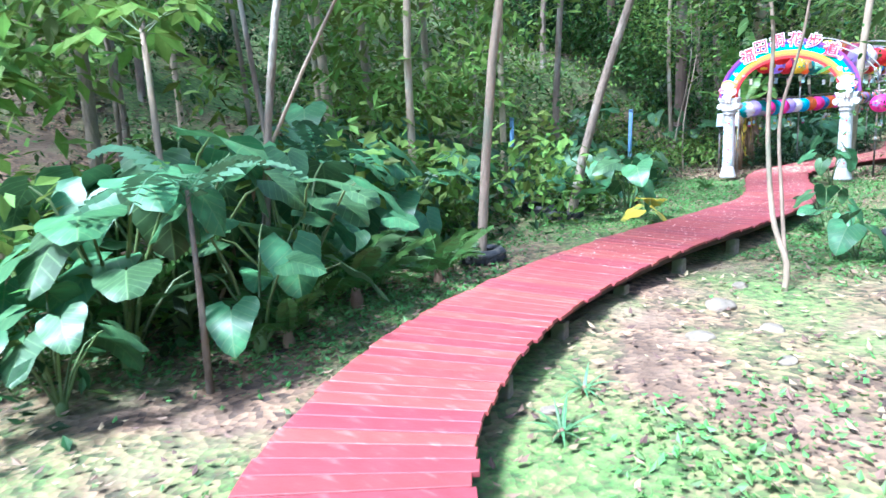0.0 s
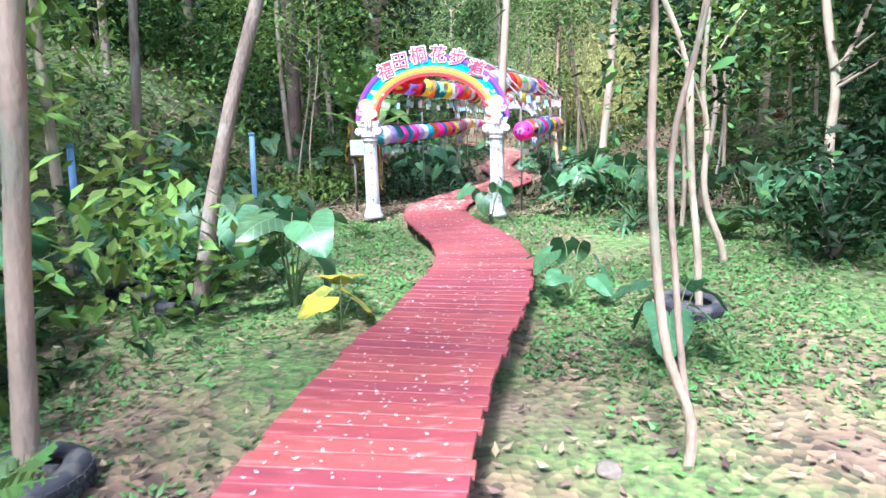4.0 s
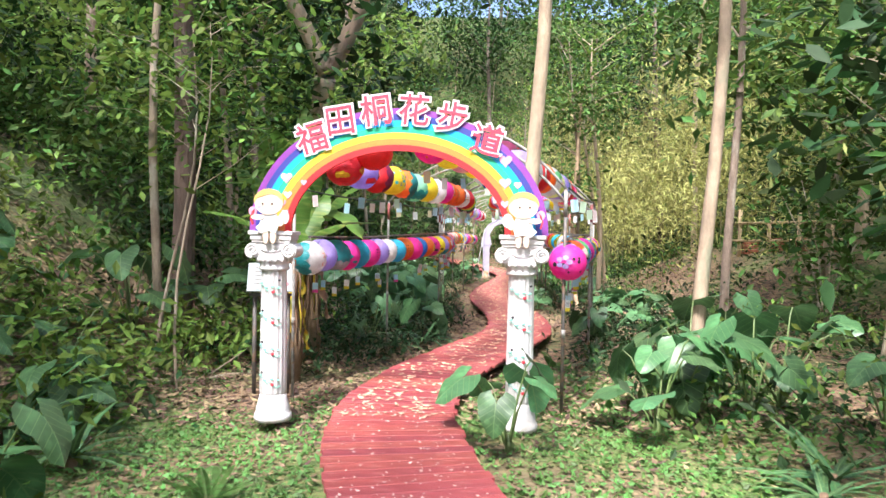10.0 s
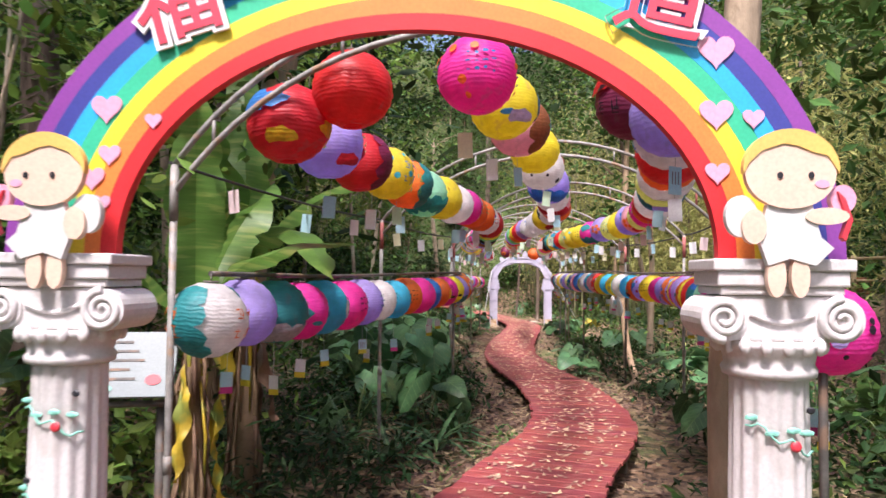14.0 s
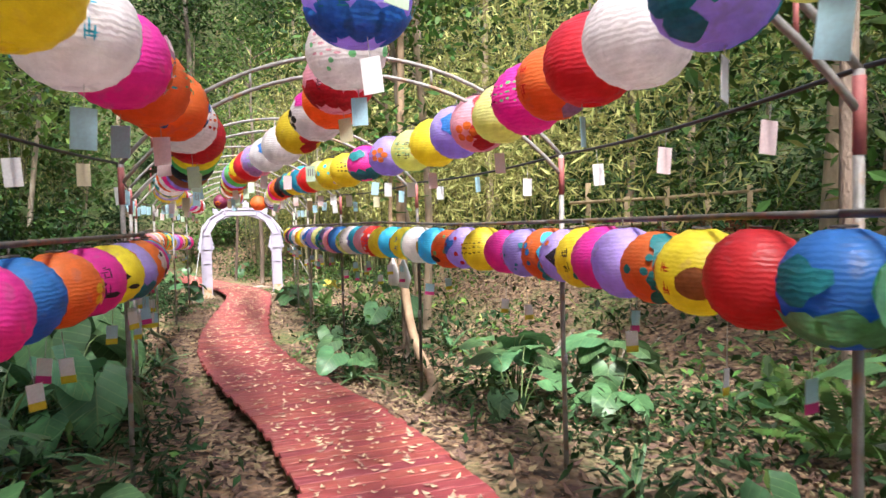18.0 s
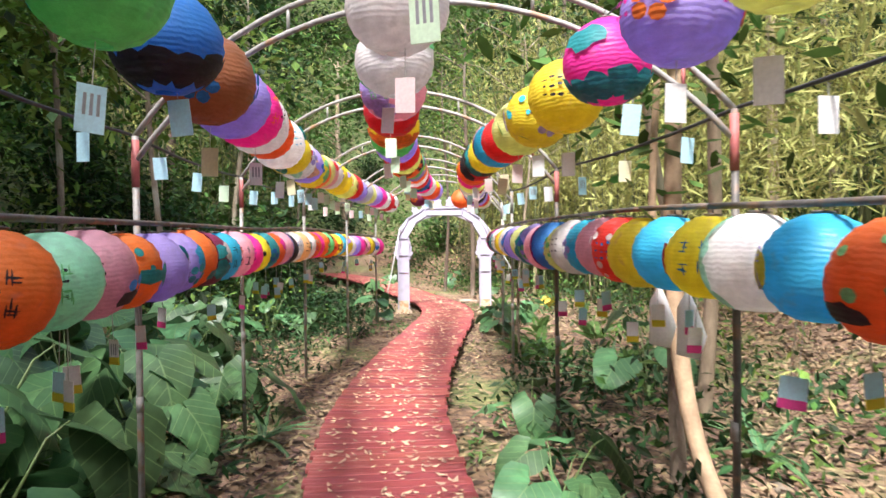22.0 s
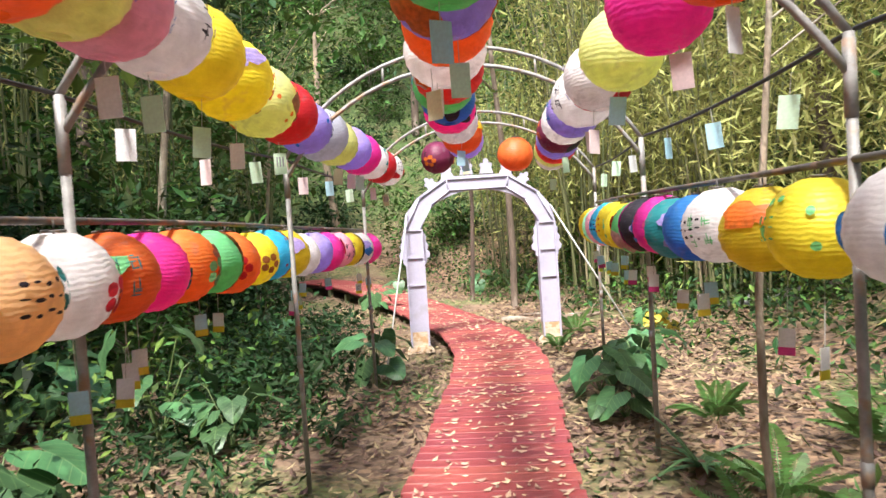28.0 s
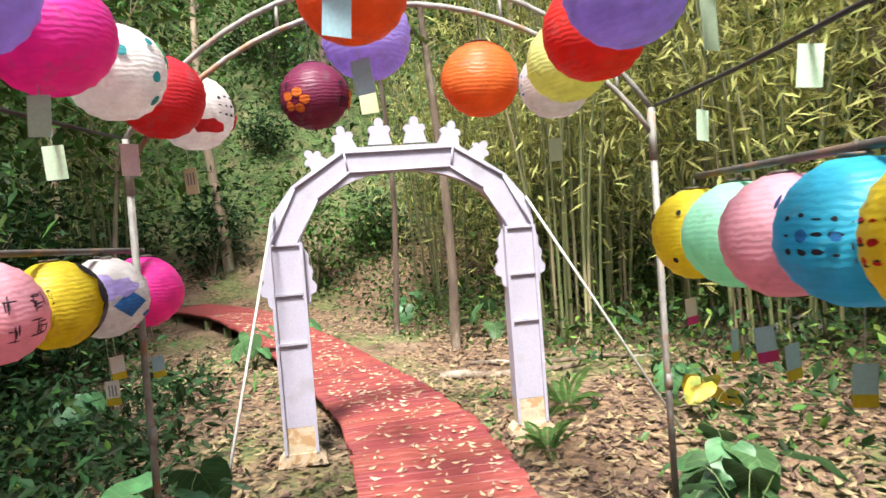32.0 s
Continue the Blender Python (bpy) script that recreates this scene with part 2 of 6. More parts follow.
def veined_leaf(name, col, vein):
    """A glossy blade with a pale midrib and side veins that run out to the rim."""
    m = surface(name, col, 0.43, 0.3, 3, 25, 0.12, second=tuple(c * 1.5 for c in col), amount=0.25, second_scale=5, rand=0.4, translucent=0.22)
    nt = m.node_tree
    N, L = nt.nodes, nt.links
    bsdf = N["Principled BSDF"]

    def math_node(op, a, b=None):
        n = N.new("ShaderNodeMath")
        n.operation = op
        for sock, v in zip(n.inputs, (a, b)):
            if isinstance(v, bpy.types.NodeSocket):
                L.new(v, sock)
            elif v is not None:
                sock.default_value = v
        return n.outputs[0]

    co, sep = N.new("ShaderNodeTexCoord"), N.new("ShaderNodeSeparateXYZ")
    L.new(co.outputs["Object"], sep.inputs[0])
    off = math_node("ABSOLUTE", sep.outputs["Y"])
    rib = math_node("LESS_THAN", off, 0.006)
    wave = math_node("SINE", math_node("MULTIPLY", math_node("SUBTRACT", sep.outputs["X"], math_node("MULTIPLY", off, 0.7)), 85.0))
    side = math_node("GREATER_THAN", wave, 0.95)
    fac = math_node("MULTIPLY", math_node("MAXIMUM", rib, side), 0.55)
    mix = N.new("ShaderNodeMix")
    mix.data_type = "RGBA"
    src = bsdf.inputs["Base Color"].links[0].from_socket
    L.new(fac, mix.inputs[0])
    L.new(src, mix.inputs[6])
    mix.inputs[7].default_value = (*vein, 1)
    L.new(mix.outputs[2], bsdf.inputs["Base Color"])
    return m


M_taro = veined_leaf("taro_leaf", (0.07, 0.165, 0.062), (0.2, 0.32, 0.12))
M_stalk = surface("green_stalk", (0.13, 0.19, 0.06), 0.5, 0.2, 6, 40, 0.1, rand=0.2)
M_fern = surface("fern_green", (0.09, 0.18, 0.04), 0.55, 0.2, 4, 40, 0.1, island=0.3, rand=0.0, translucent=0.3)
M_yellow_leaf = surface("yellowing_leaf", (0.62, 0.45, 0.04), 0.5, 0.2, 5, 30, 0.1, second=(0.25, 0.3, 0.06), amount=0.4, second_scale=4, translucent=0.3)
M_dry = surface("dry_brown_leaf", (0.2, 0.125, 0.075), 0.85, 0.3, 6, 40, 0.3, rand=0.25)
M_litter = surface("leaf_litter", (0.22, 0.145, 0.09), 0.8, 0.25, 6, 40, 0.2, island=0.65)
M_cover = surface("ground_cover_leaf", (0.11, 0.225, 0.05), 0.55, 0.25, 1.2, 30, 0.1, island=0.45, translucent=0.3)
M_deck_leaf = surface("pale_dry_leaf", (0.52, 0.36, 0.24), 0.75, 0.25, 6, 40, 0.2, island=0.4)
M_petal = surface("fallen_petals", (0.62, 0.45, 0.4), 0.7, 0.15, 5, 40, 0.1, island=0.3)
M_tyre = surface("old_black_rubber", (0.035, 0.036, 0.04), 0.75, 0.3, 12, 60, 0.3, second=(0.1, 0.09, 0.075), amount=0.3, second_scale=7)
M_stone = surface("pale_field_stone", (0.2, 0.165, 0.12), 0.85, 0.25, 5, 40, 0.6, second=(0.3, 0.25, 0.18), second_scale=4)
M_bamboo = surface("bamboo_cane", (0.13, 0.14, 0.06), 0.45, 0.25, 4, 40, 0.15, second=(0.26, 0.22, 0.13), amount=0.3, second_scale=1.5, rand=0.35, stretch=(1, 1, 0.3))
M_bluepipe = surface("pale_blue_plastic_pipe", (0.25, 0.42, 0.7), 0.4, 0.12, 8, 60, 0.05)
M_greypipe = surface("grey_plastic_pipe", (0.33, 0.33, 0.33), 0.5, 0.2, 6, 60, 0.15, second=(0.2, 0.17, 0.13), second_scale=5)
M_thread = surface("thin_thread", (0.5, 0.5, 0.47), 0.7, 0.1, 20, 80, 0.0)
M_root = surface("pale_root_bark", (0.42, 0.29, 0.18), 0.85, 0.25, 8, 40, 0.5)
M_oldwood = surface("weathered_fence_wood", (0.45, 0.34, 0.2), 0.85, 0.3, 6, 40, 0.4, stretch=(1, 1, 0.3))
M_clay = surface("stacked_clay_tiles", (0.4, 0.13, 0.08), 0.85, 0.3, 8, 50, 0.4)


# ---- ground ----
def ease(a, b, v):
    v = np.clip((v - a) / (b - a), 0, 1)
    return v * v * (3 - 2 * v)


def ground_z(x, y):
    """Height of the forest floor: nearly level along the walk, rising to wooded slopes round about."""
    x, y = np.asarray(x, float), np.asarray(y, float)
    z = -0.19 - 0.1 * ease(14, 30, y)
    z = z + 0.05 * np.sin(0.9 * x + 0.4 * y) * np.cos(0.7 * y - 0.5 * x) + 0.03 * np.sin(2.3 * x + 1.1) * np.sin(1.9 * y)
    z = z + 13.0 * ease(-7, -34, x) + 16.0 * ease(14, 40, x) + 22.0 * ease(42, 72, y) + 0.5 * ease(-5, -9, x)
    z = z + 2.6 * ease(-3.8, -9, x) * ease(8, 16, y) + 1.5 * ease(3.8, 8.5, x) * ease(16, 21, y) * (1 - ease(30, 35, y))
    return z


def ground_material():
    m = bpy.data.materials.new("forest_floor")
    m.use_nodes = True
    nt = m.node_tree
    N, L = nt.nodes, nt.links
    bsdf = N["Principled BSDF"]
    co = N.new("ShaderNodeTexCoord")

    def tex(scale, detail=6.0):
        t = N.new("ShaderNodeTexNoise")
        t.inputs["Scale"].default_value, t.inputs["Detail"].default_value = scale, detail
        L.new(co.outputs["Object"], t.inputs["Vector"])
        return t.outputs["Fac"]

    def rng_node(src, a, b, c=0.0, d=1.0):
        n = N.new("ShaderNodeMapRange")
        n.inputs["From Min"].default_value, n.inputs["From Max"].default_value = a, b
        n.inputs["To Min"].default_value, n.inputs["To Max"].default_value = c, d
        L.new(src, n.inputs["Value"])
        return n.outputs[0]

    def mixc(fac, a, b):
        n = N.new("ShaderNodeMix")
        n.data_type = "RGBA"
        L.new(fac, n.inputs[0])
        for sock, v in ((n.inputs[6], a), (n.inputs[7], b)):
            if isinstance(v, tuple):
                sock.default_value = (*v, 1)
            else:
                L.new(v, sock)
        return n.outputs[2]

    soil = mixc(rng_node(tex(1.3), 0.35, 0.65), (0.1, 0.062, 0.038), (0.27, 0.185, 0.12))
    cell = N.new("ShaderNodeTexVoronoi")
    cell.inputs["Scale"].default_value = 16
    L.new(co.outputs["Object"], cell.inputs["Vector"])
    hue = N.new("ShaderNodeSeparateColor")
    L.new(cell.outputs["Color"], hue.inputs[0])
    litter = mixc(rng_node(hue.outputs[0], 0.1, 0.9), (0.05, 0.032, 0.022), (0.28, 0.175, 0.1))
    base = mixc(rng_node(tex(0.8), 0.36, 0.5), soil, litter)
    green = mixc(rng_node(tex(9.0), 0.35, 0.65), (0.045, 0.1, 0.022), (0.16, 0.27, 0.06))
    # moss and low weeds: more of them in the clearing before the gate
    sep = N.new("ShaderNodeSeparateXYZ")
    L.new(co.outputs["Object"], sep.inputs[0])
    open_part = rng_node(sep.outputs["Y"], 10.0, 15.0, 0.6, 0.0)
    add = N.new("ShaderNodeMath")
    add.operation = "ADD"
    L.new(open_part, add.inputs[0])
    bare = N.new("ShaderNodeMath")
    bare.operation = "ADD"
    L.new(rng_node(tex(0.55, 8.0), 0.42, 0.62, -0.35, 0.5), bare.inputs[0])
    L.new(rng_node(sep.outputs["Y"], 2.5, 6.0, -0.3, 0.0), bare.inputs[1])
    L.new(bare.outputs[0], add.inputs[1])
    grain = tex(40.0)
    mask = N.new("ShaderNodeMath")
    mask.operation = "MULTIPLY"
    L.new(add.outputs[0], mask.inputs[0])
    L.new(rng_node(grain, 0.35, 0.6, 0.5, 1.3), mask.inputs[1])
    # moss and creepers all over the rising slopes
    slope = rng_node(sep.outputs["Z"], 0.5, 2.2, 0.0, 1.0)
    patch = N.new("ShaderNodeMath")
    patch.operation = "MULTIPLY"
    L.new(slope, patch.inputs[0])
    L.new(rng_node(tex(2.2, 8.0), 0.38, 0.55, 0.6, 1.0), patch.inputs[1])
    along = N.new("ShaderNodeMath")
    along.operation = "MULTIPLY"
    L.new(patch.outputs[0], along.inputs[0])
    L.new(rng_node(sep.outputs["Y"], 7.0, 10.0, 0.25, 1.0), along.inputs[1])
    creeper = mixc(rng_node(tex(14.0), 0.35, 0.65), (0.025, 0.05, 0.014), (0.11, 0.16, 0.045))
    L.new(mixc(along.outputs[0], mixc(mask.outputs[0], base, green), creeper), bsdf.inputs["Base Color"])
    bsdf.inputs["Roughness"].default_value = 0.95
    bump = N.new("ShaderNodeBump")
    bump.inputs["Strength"].default_value, bump.inputs["Distance"].default_value = 0.7, 0.03
    L.new(cell.outputs["Distance"], bump.inputs["Height"])
    L.new(bump.outputs[0], bsdf.inputs["Normal"])
    return m


def build_ground():
    xs = np.concatenate([np.linspace(-400, -45, 14), np.linspace(-40, -8, 33), np.linspace(-7.6, 7.6, 96), np.linspace(8, 40, 33), np.linspace(45, 400, 14)])
    ys = np.concatenate([np.linspace(-400, -25, 14), np.linspace(-20, -6, 15), np.linspace(-5.5, 46, 180), np.linspace(47, 90, 30), np.linspace(100, 420, 12)])
    X, Y = np.meshgrid(xs, ys)
    Z = ground_z(X, Y) + rng.normal(0, 0.008, X.shape)
    n = len(xs)
    i, j = np.meshgrid(np.arange(len(ys) - 1), np.arange(n - 1), indexing="ij")
    a = (i * n + j).ravel()
    faces = np.stack([a, a + 1, a + n + 1, a + n], 1)
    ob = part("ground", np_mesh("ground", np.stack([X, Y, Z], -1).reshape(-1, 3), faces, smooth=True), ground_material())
    tagged(ob, "forest floor of bare soil, leaf litter and low weeds", "ground", kind="structure")


build_ground()

# ---- boardwalk ----
DECK_W = 1.04
# centre line: x, y and the height of the boards
DECK = [(3.4, -5.2, 0.03), (2.3, -4.35, 0.03), (1.2, -3.45, 0.03), (0.2, -2.5, 0.03), (-0.66, -1.67, 0.03), (-1.22, -0.55, 0.03), (-1.52, 0.72, 0.03), (-1.57, 1.9, 0.04), (-1.5, 3, 0.05), (-1.33, 4.2, 0.06),
        (-1.1, 5.3, 0.06), (-0.93, 6.4, 0.06), (-0.84, 7.4, 0.05), (-0.92, 8.4, 0.05), (-1.15, 9.38, 0.04), (-1.43, 10.6, 0.03), (-1.56, 11.73, 0.02), (-1.5, 12.58, 0.01), (-1.28, 13.51, 0.0), (-0.93, 14.52, 0.0),
        (-0.5, 15.55, 0.0), (-0.12, 16.47, 0.0), (0.08, 17.38, 0.0), (0.15, 18.57, -0.01), (0.14, 19.77, -0.03), (0.05, 20.97, -0.05), (-0.02, 22.31, -0.08), (-0.01, 23.86, -0.09), (0.16, 25.48, -0.09), (0.42, 27.11, -0.09),
        (0.68, 28.53, -0.1), (1.0, 30.25, -0.1), (1.19, 31.37, -0.1), (1.27, 32.48, -0.1), (1.22, 33.7, -0.1), (1.0, 35, -0.1), (0.65, 36.5, -0.08), (0.25, 38.2, -0.05), (-0.35, 40.2, 0.0), (-1.1, 42.2, 0.05), (-2.4, 44, 0.12)]


def smooth_line(points, step):
    """Points at even steps along a Catmull-Rom curve."""
    p = [Vector(q) for q in points]
    p = [2 * p[0] - p[1], *p, 2 * p[-1] - p[-2]]
    fine = []
    for a, b, c, d in zip(p, p[1:], p[2:], p[3:]):
        for k in range(24):
            t = k / 24
            fine.append(0.5 * (2 * b + (c - a) * t + (2 * a - 5 * b + 4 * c - d) * t * t + (3 * b - a - 3 * c + d) * t ** 3))
    out, run = [fine[0]], 0.0
    for a, b in zip(fine, fine[1:]):
        length = (b - a).length
        while run + length >= step:
            a = a + (b - a) * ((step - run) / length)
            length, run = (b - a).length, 0.0
            out.append(a.copy())
        run += length
    return out


PITCH = 0.142
LINE = smooth_line(DECK, PITCH)


def across(k):
    d = LINE[min(k + 1, len(LINE) - 1)] - LINE[max(k - 1, 0)]
    return Vector((d.y, -d.x, 0)).normalized(), d.normalized()


def near_deck(x, y, gap=0.65):
    return bool((np.hypot(DECK_XY[:, 0] - x, DECK_XY[:, 1] - y) < gap).any())


DECK_XY = np.array([(p.x, p.y) for p in LINE])
M_plank_joined = M_plank


def plank_corners(k):
    side, along = across(k)
    nside, _ = across(min(k + 1, len(LINE) - 1))
    a, b = LINE[k], LINE[min(k + 1, len(LINE) - 1)]
    left, right = DECK_W / 2 + rnd.uniform(-0.012, 0.022), DECK_W / 2 + rnd.uniform(-0.012, 0.03)
    up = rnd.uniform(-0.002, 0.003)
    gap = 0.0035
    base = [a - side * left + along * gap, a + side * right + along * gap, b + nside * right - along * gap, b - nside * left - along * gap]
    return [p + Vector((0, 0, z + up)) for z in (-0.028, 0.0) for p in base]


def add_plank(bm, corners):
    v = [bm.verts.new(c) for c in corners]
    for f in ((0, 3, 2, 1), (4, 5, 6, 7), (0, 1, 5, 4), (1, 2, 6, 5), (2, 3, 7, 6), (3, 0, 4, 7)):
        bm.faces.new([v[i] for i in f])


def build_deck():
    deck = thing("boardwalk", "winding boardwalk of red-painted planks on low dark posts", "boardwalk", kind="structure")
    first, last = 12, 311
    for name, s in (("edge_beam", -0.4), ("edge_beam", 0.4), ("middle_beam", 0.0)):
        bm = bmesh.new()
        rows = []
        for k in range(0, len(LINE), 3):
            side, _ = across(k)
            p = LINE[k] + side * s
            rows.append([bm.verts.new(p + side * dx + Vector((0, 0, dz))) for dx, dz in ((-0.025, -0.12), (0.025, -0.12), (0.025, -0.03), (-0.025, -0.03))])
        for a, b in zip(rows, rows[1:]):
            for i in range(4):
                bm.faces.new((a[i], a[(i + 1) % 4], b[(i + 1) % 4], b[i]))
        bm.faces.new(rows[0][::-1])
        bm.faces.new(rows[-1])
        part(name, bm, M_beam, deck)
    for k in range(5, len(LINE), 9):
        side, along = across(k)
        for s in (-0.42, 0.42):
            p = LINE[k] + side * s
            foot = float(ground_z(p.x, p.y)) - 0.06
            bm = box(-0.05, 0.05, -0.06, 0.06, foot - p.z, -0.121, 0.008)
            ob = part("support_block", bm, M_block, deck)
            ob.matrix_world = Matrix.Translation(p) @ Matrix.Rotation(math.atan2(along.y, along.x), 4, "Z")
    rest = bmesh.new()
    for k in range(len(LINE) - 1):
        c = plank_corners(k)
        if first <= k <= last:
            bm = bmesh.new()
            o = LINE[k]
            add_plank(bm, [p - o for p in c])
            bmesh.ops.bevel(bm, geom=[e for e in bm.edges if e.verts[0].co.z > -0.015 and e.verts[1].co.z > -0.015], offset=0.003, segments=1, affect="EDGES")
            ob = part("plank", bm, M_plank, deck)
            ob.location = o
        else:
            add_plank(rest, c)
    tagged(part("far_planks", rest, M_plank_joined, deck), kind="stuff")


build_deck()


# ---- rainbow gate ----
def flat_mat(name, col, rough=0.45):
    return surface(name, col, rough, 0.06, 4, 90, 0.05, second=tuple(c * 0.85 for c in col), amount=0.1)


GATE = pose(-1.58, 12.01, -0.14, 0, 0, -4.2)
COL_X = 1.1
RAINBOW = [("red_band", (0.72, 0.03, 0.035)), ("orange_band", (0.85, 0.24, 0.05)), ("yellow_band", (0.88, 0.68, 0.04)), ("green_band", (0.03, 0.5, 0.28)), ("blue_band", (0.02, 0.42, 0.85)), ("navy_band", (0.05, 0.06, 0.3)), ("violet_band", (0.26, 0.06, 0.33))]


def heart(size):
    pts = []
    for k in range(24):
        t = 2 * math.pi * k / 24
        pts.append((size * 16 * math.sin(t) ** 3 / 17, size * (13 * math.cos(t) - 5 * math.cos(2 * t) - 2 * math.cos(3 * t) - math.cos(4 * t)) / 17))
    return pts


def disc(cx, cz, rx, rz, n=24, a0=0, a1=360):
    return [(cx + rx * math.cos(radians(a0 + (a1 - a0) * k / n)), cz + rz * math.sin(radians(a0 + (a1 - a0) * k / n))) for k in range(n + (a1 - a0 != 360))]


def volute(bm, cx, cz, y0, y1, turn):
    """A scroll: a coil of shrinking rings standing proud of the capital."""
    pts = []
    for k in range(40):
        a = turn * (math.pi / 2 + 2 * math.pi * 2.2 * k / 39)
        r = 0.062 * (1 - 0.85 * k / 39)
        pts.append((cx + r * math.cos(a), y0 - 0.004, cz + r * math.sin(a)))
    bm_tube(bm, pts, [0.012 * (1 - 0.6 * k / 39) + 0.003 for k in range(40)], 6)
    bm_slab(bm, disc(cx, cz, 0.066, 0.066), y0, y1)
    return bm


def build_column(x, parent):
    col = new("column")
    col.parent = parent
    col.location = (x, 0, 0)
    tagged(col, "white cast fluted column with an Ionic capital")
    part("base", bm_lathe(bmesh.new(), [(0.165, 0.0), (0.168, 0.03), (0.16, 0.06), (0.148, 0.075), (0.15, 0.1), (0.138, 0.14), (0.124, 0.2), (0.116, 0.235)], 32), M_white, col)
    part("shaft", bm_lathe(bmesh.new(), [(0.116, 0.235), (0.121, 0.25), (0.119, 0.6), (0.116, 1.0), (0.112, 1.33), (0.116, 1.34)], 80, 16, 0.008), M_white, col)
    bm = bm_lathe(bmesh.new(), [(0.118, 1.34), (0.132, 1.345), (0.136, 1.365), (0.126, 1.38), (0.132, 1.41), (0.15, 1.43), (0.155, 1.45)], 32)
    part("necking", bm, M_white, col)
    eggs = bmesh.new()
    for k in range(16):
        a = 2 * math.pi * k / 16
        bmesh.ops.create_uvsphere(eggs, u_segments=8, v_segments=6, radius=0.018, matrix=Matrix.Translation((0.148 * math.cos(a), 0.148 * math.sin(a), 1.437)) @ Matrix.Diagonal((1, 1, 1.5, 1)))
    part("egg_moulding", eggs, M_white, col, smooth=True)
    bm = box(-0.16, 0.16, -0.1, 0.1, 1.45, 1.585, 0.012)
    for s in (-1, 1):
        volute(bm, s * 0.165, 1.515, -0.108, 0.108, s)
    # low relief swag between the scrolls
    bm_tube(bm, [(-0.09 + 0.18 * k / 10, -0.104, 1.53 - 0.025 * math.sin(math.pi * k / 10)) for k in range(11)], 0.008, 6)
    part("capital", bm, M_white, col)
    for half, deep, za, zb in ((0.175, 0.11, 1.585, 1.61), (0.185, 0.12, 1.61, 1.655), (0.2, 0.13, 1.655, 1.69)):
        part("abacus_slab", box(-half, half, -deep, deep, za, zb, 0.006), M_white, col)
    # painted garland on the shaft: twigs, berries and small birds
    for z in (0.35, 0.62, 0.9, 1.17):
        pts = [(0.122 * math.sin(a), -0.122 * math.cos(a), z + 0.1 * (0.5 - (a + 0.9) / 1.8) + 0.015 * math.sin(9 * a)) for a in (-0.9 + 1.8 * k / 12 for k in range(13))]
        part("garland", tube(pts, 0.0035, 5), M_mint, col, "mint-green painted twig")
        for a, dz in ((-0.75, 0.04), (-0.3, 0.0), (0.2, 0.01), (0.62, 0.0)):
            bm = bmesh.new()
            bmesh.ops.create_icosphere(bm, subdivisions=1, radius=0.013, matrix=Matrix.Translation((0.12 * math.sin(a), -0.12 * math.cos(a), z + 0.02 + dz)) @ Matrix.Diagonal((1.8, 0.4, 0.8, 1)))
            part("garland_leaf", bm, M_mint, col)
        bm = bmesh.new()
        bmesh.ops.create_icosphere(bm, subdivisions=2, radius=0.016, matrix=Matrix.Translation((0.03, -0.118, z - 0.015)) @ Matrix.Diagonal((1, 0.5, 1, 1)))
        part("rosebud", bm, M_rose, col, "small red rosebud")
        bm = bmesh.new()
        bmesh.ops.create_icosphere(bm, subdivisions=1, radius=0.012, matrix=Matrix.Translation((-0.07 if z < 1 else 0.08, -0.098, z + 0.085)) @ Matrix.Diagonal((1.2, 0.4, 1, 1)))
        part("bird", bm, M_black, col, "tiny black painted bird")
    return col


def cherub(x, z, flip):
    """A flat painted cut-out kept as one plain shape."""
    bm = bmesh.new()
    dress = [(-0.06, 0.16), (0.06, 0.16), (0.085, 0.06), (0.12, 0.03), (0.07, -0.02), (0.0, 0.0), (-0.06, -0.02), (-0.085, 0.05)]
    hair = disc(0, 0.255, 0.132, 0.112, 20, -8, 188) + [(-0.115, 0.27), (-0.08, 0.305), (-0.02, 0.325), (0.02, 0.318), (0.06, 0.3), (0.1, 0.29), (0.12, 0.26)]
    bow = [(0.13, 0.19), (0.15, 0.17), (0.17, 0.11), (0.15, 0.05), (0.14, 0.06), (0.155, 0.11), (0.14, 0.16)]
    shapes = [(disc(-0.13, 0.12, 0.045, 0.06), 0.008, 2), (disc(0.15, 0.17, 0.035, 0.04), 0.008, 4), (disc(-0.035, -0.05, 0.026, 0.06), 0.004, 1), (disc(0.03, -0.05, 0.026, 0.06), 0.004, 1), (dress, 0.0, 2), (bow, -0.004, 5), (disc(0.1, 0.12, 0.06, 0.024), -0.006, 1), (disc(-0.1, 0.09, 0.034, 0.05), -0.006, 1),
              (disc(0, 0.24, 0.125, 0.1), -0.008, 1), (hair, -0.012, 0), (disc(-0.03, 0.235, 0.008, 0.01, 8), -0.012, 3), (disc(0.055, 0.235, 0.008, 0.01, 8), -0.012, 3), (disc(0.085, 0.21, 0.02, 0.012, 10), -0.0105, 4)]
    shapes = [([(px * flip, pz) for px, pz in (o if flip > 0 else o[::-1])], dy, slot) for o, dy, slot in shapes]
    for outline, dy, slot in shapes:
        n = len(bm.faces)
        bm_slab(bm, outline, -0.012 + dy, 0.012 + dy)
        bm.faces.ensure_lookup_table()
        for f in bm.faces[n:]:
            f.material_index = slot
    me = bpy.data.meshes.new("cherub_cutout")
    bm.to_mesh(me)
    bm.free()
    for mm in (M_blond, M_skin, M_dress, M_black, M_pink, M_rose):
        me.materials.append(mm)
    ob = new("cherub_cutout", me)
    tagged(ob, "flat painted cherub cut-out on top of the gate column", "cutout", "gate cherubs")
    ob.matrix_world = GATE @ pose(x, -0.15, z)
    return ob


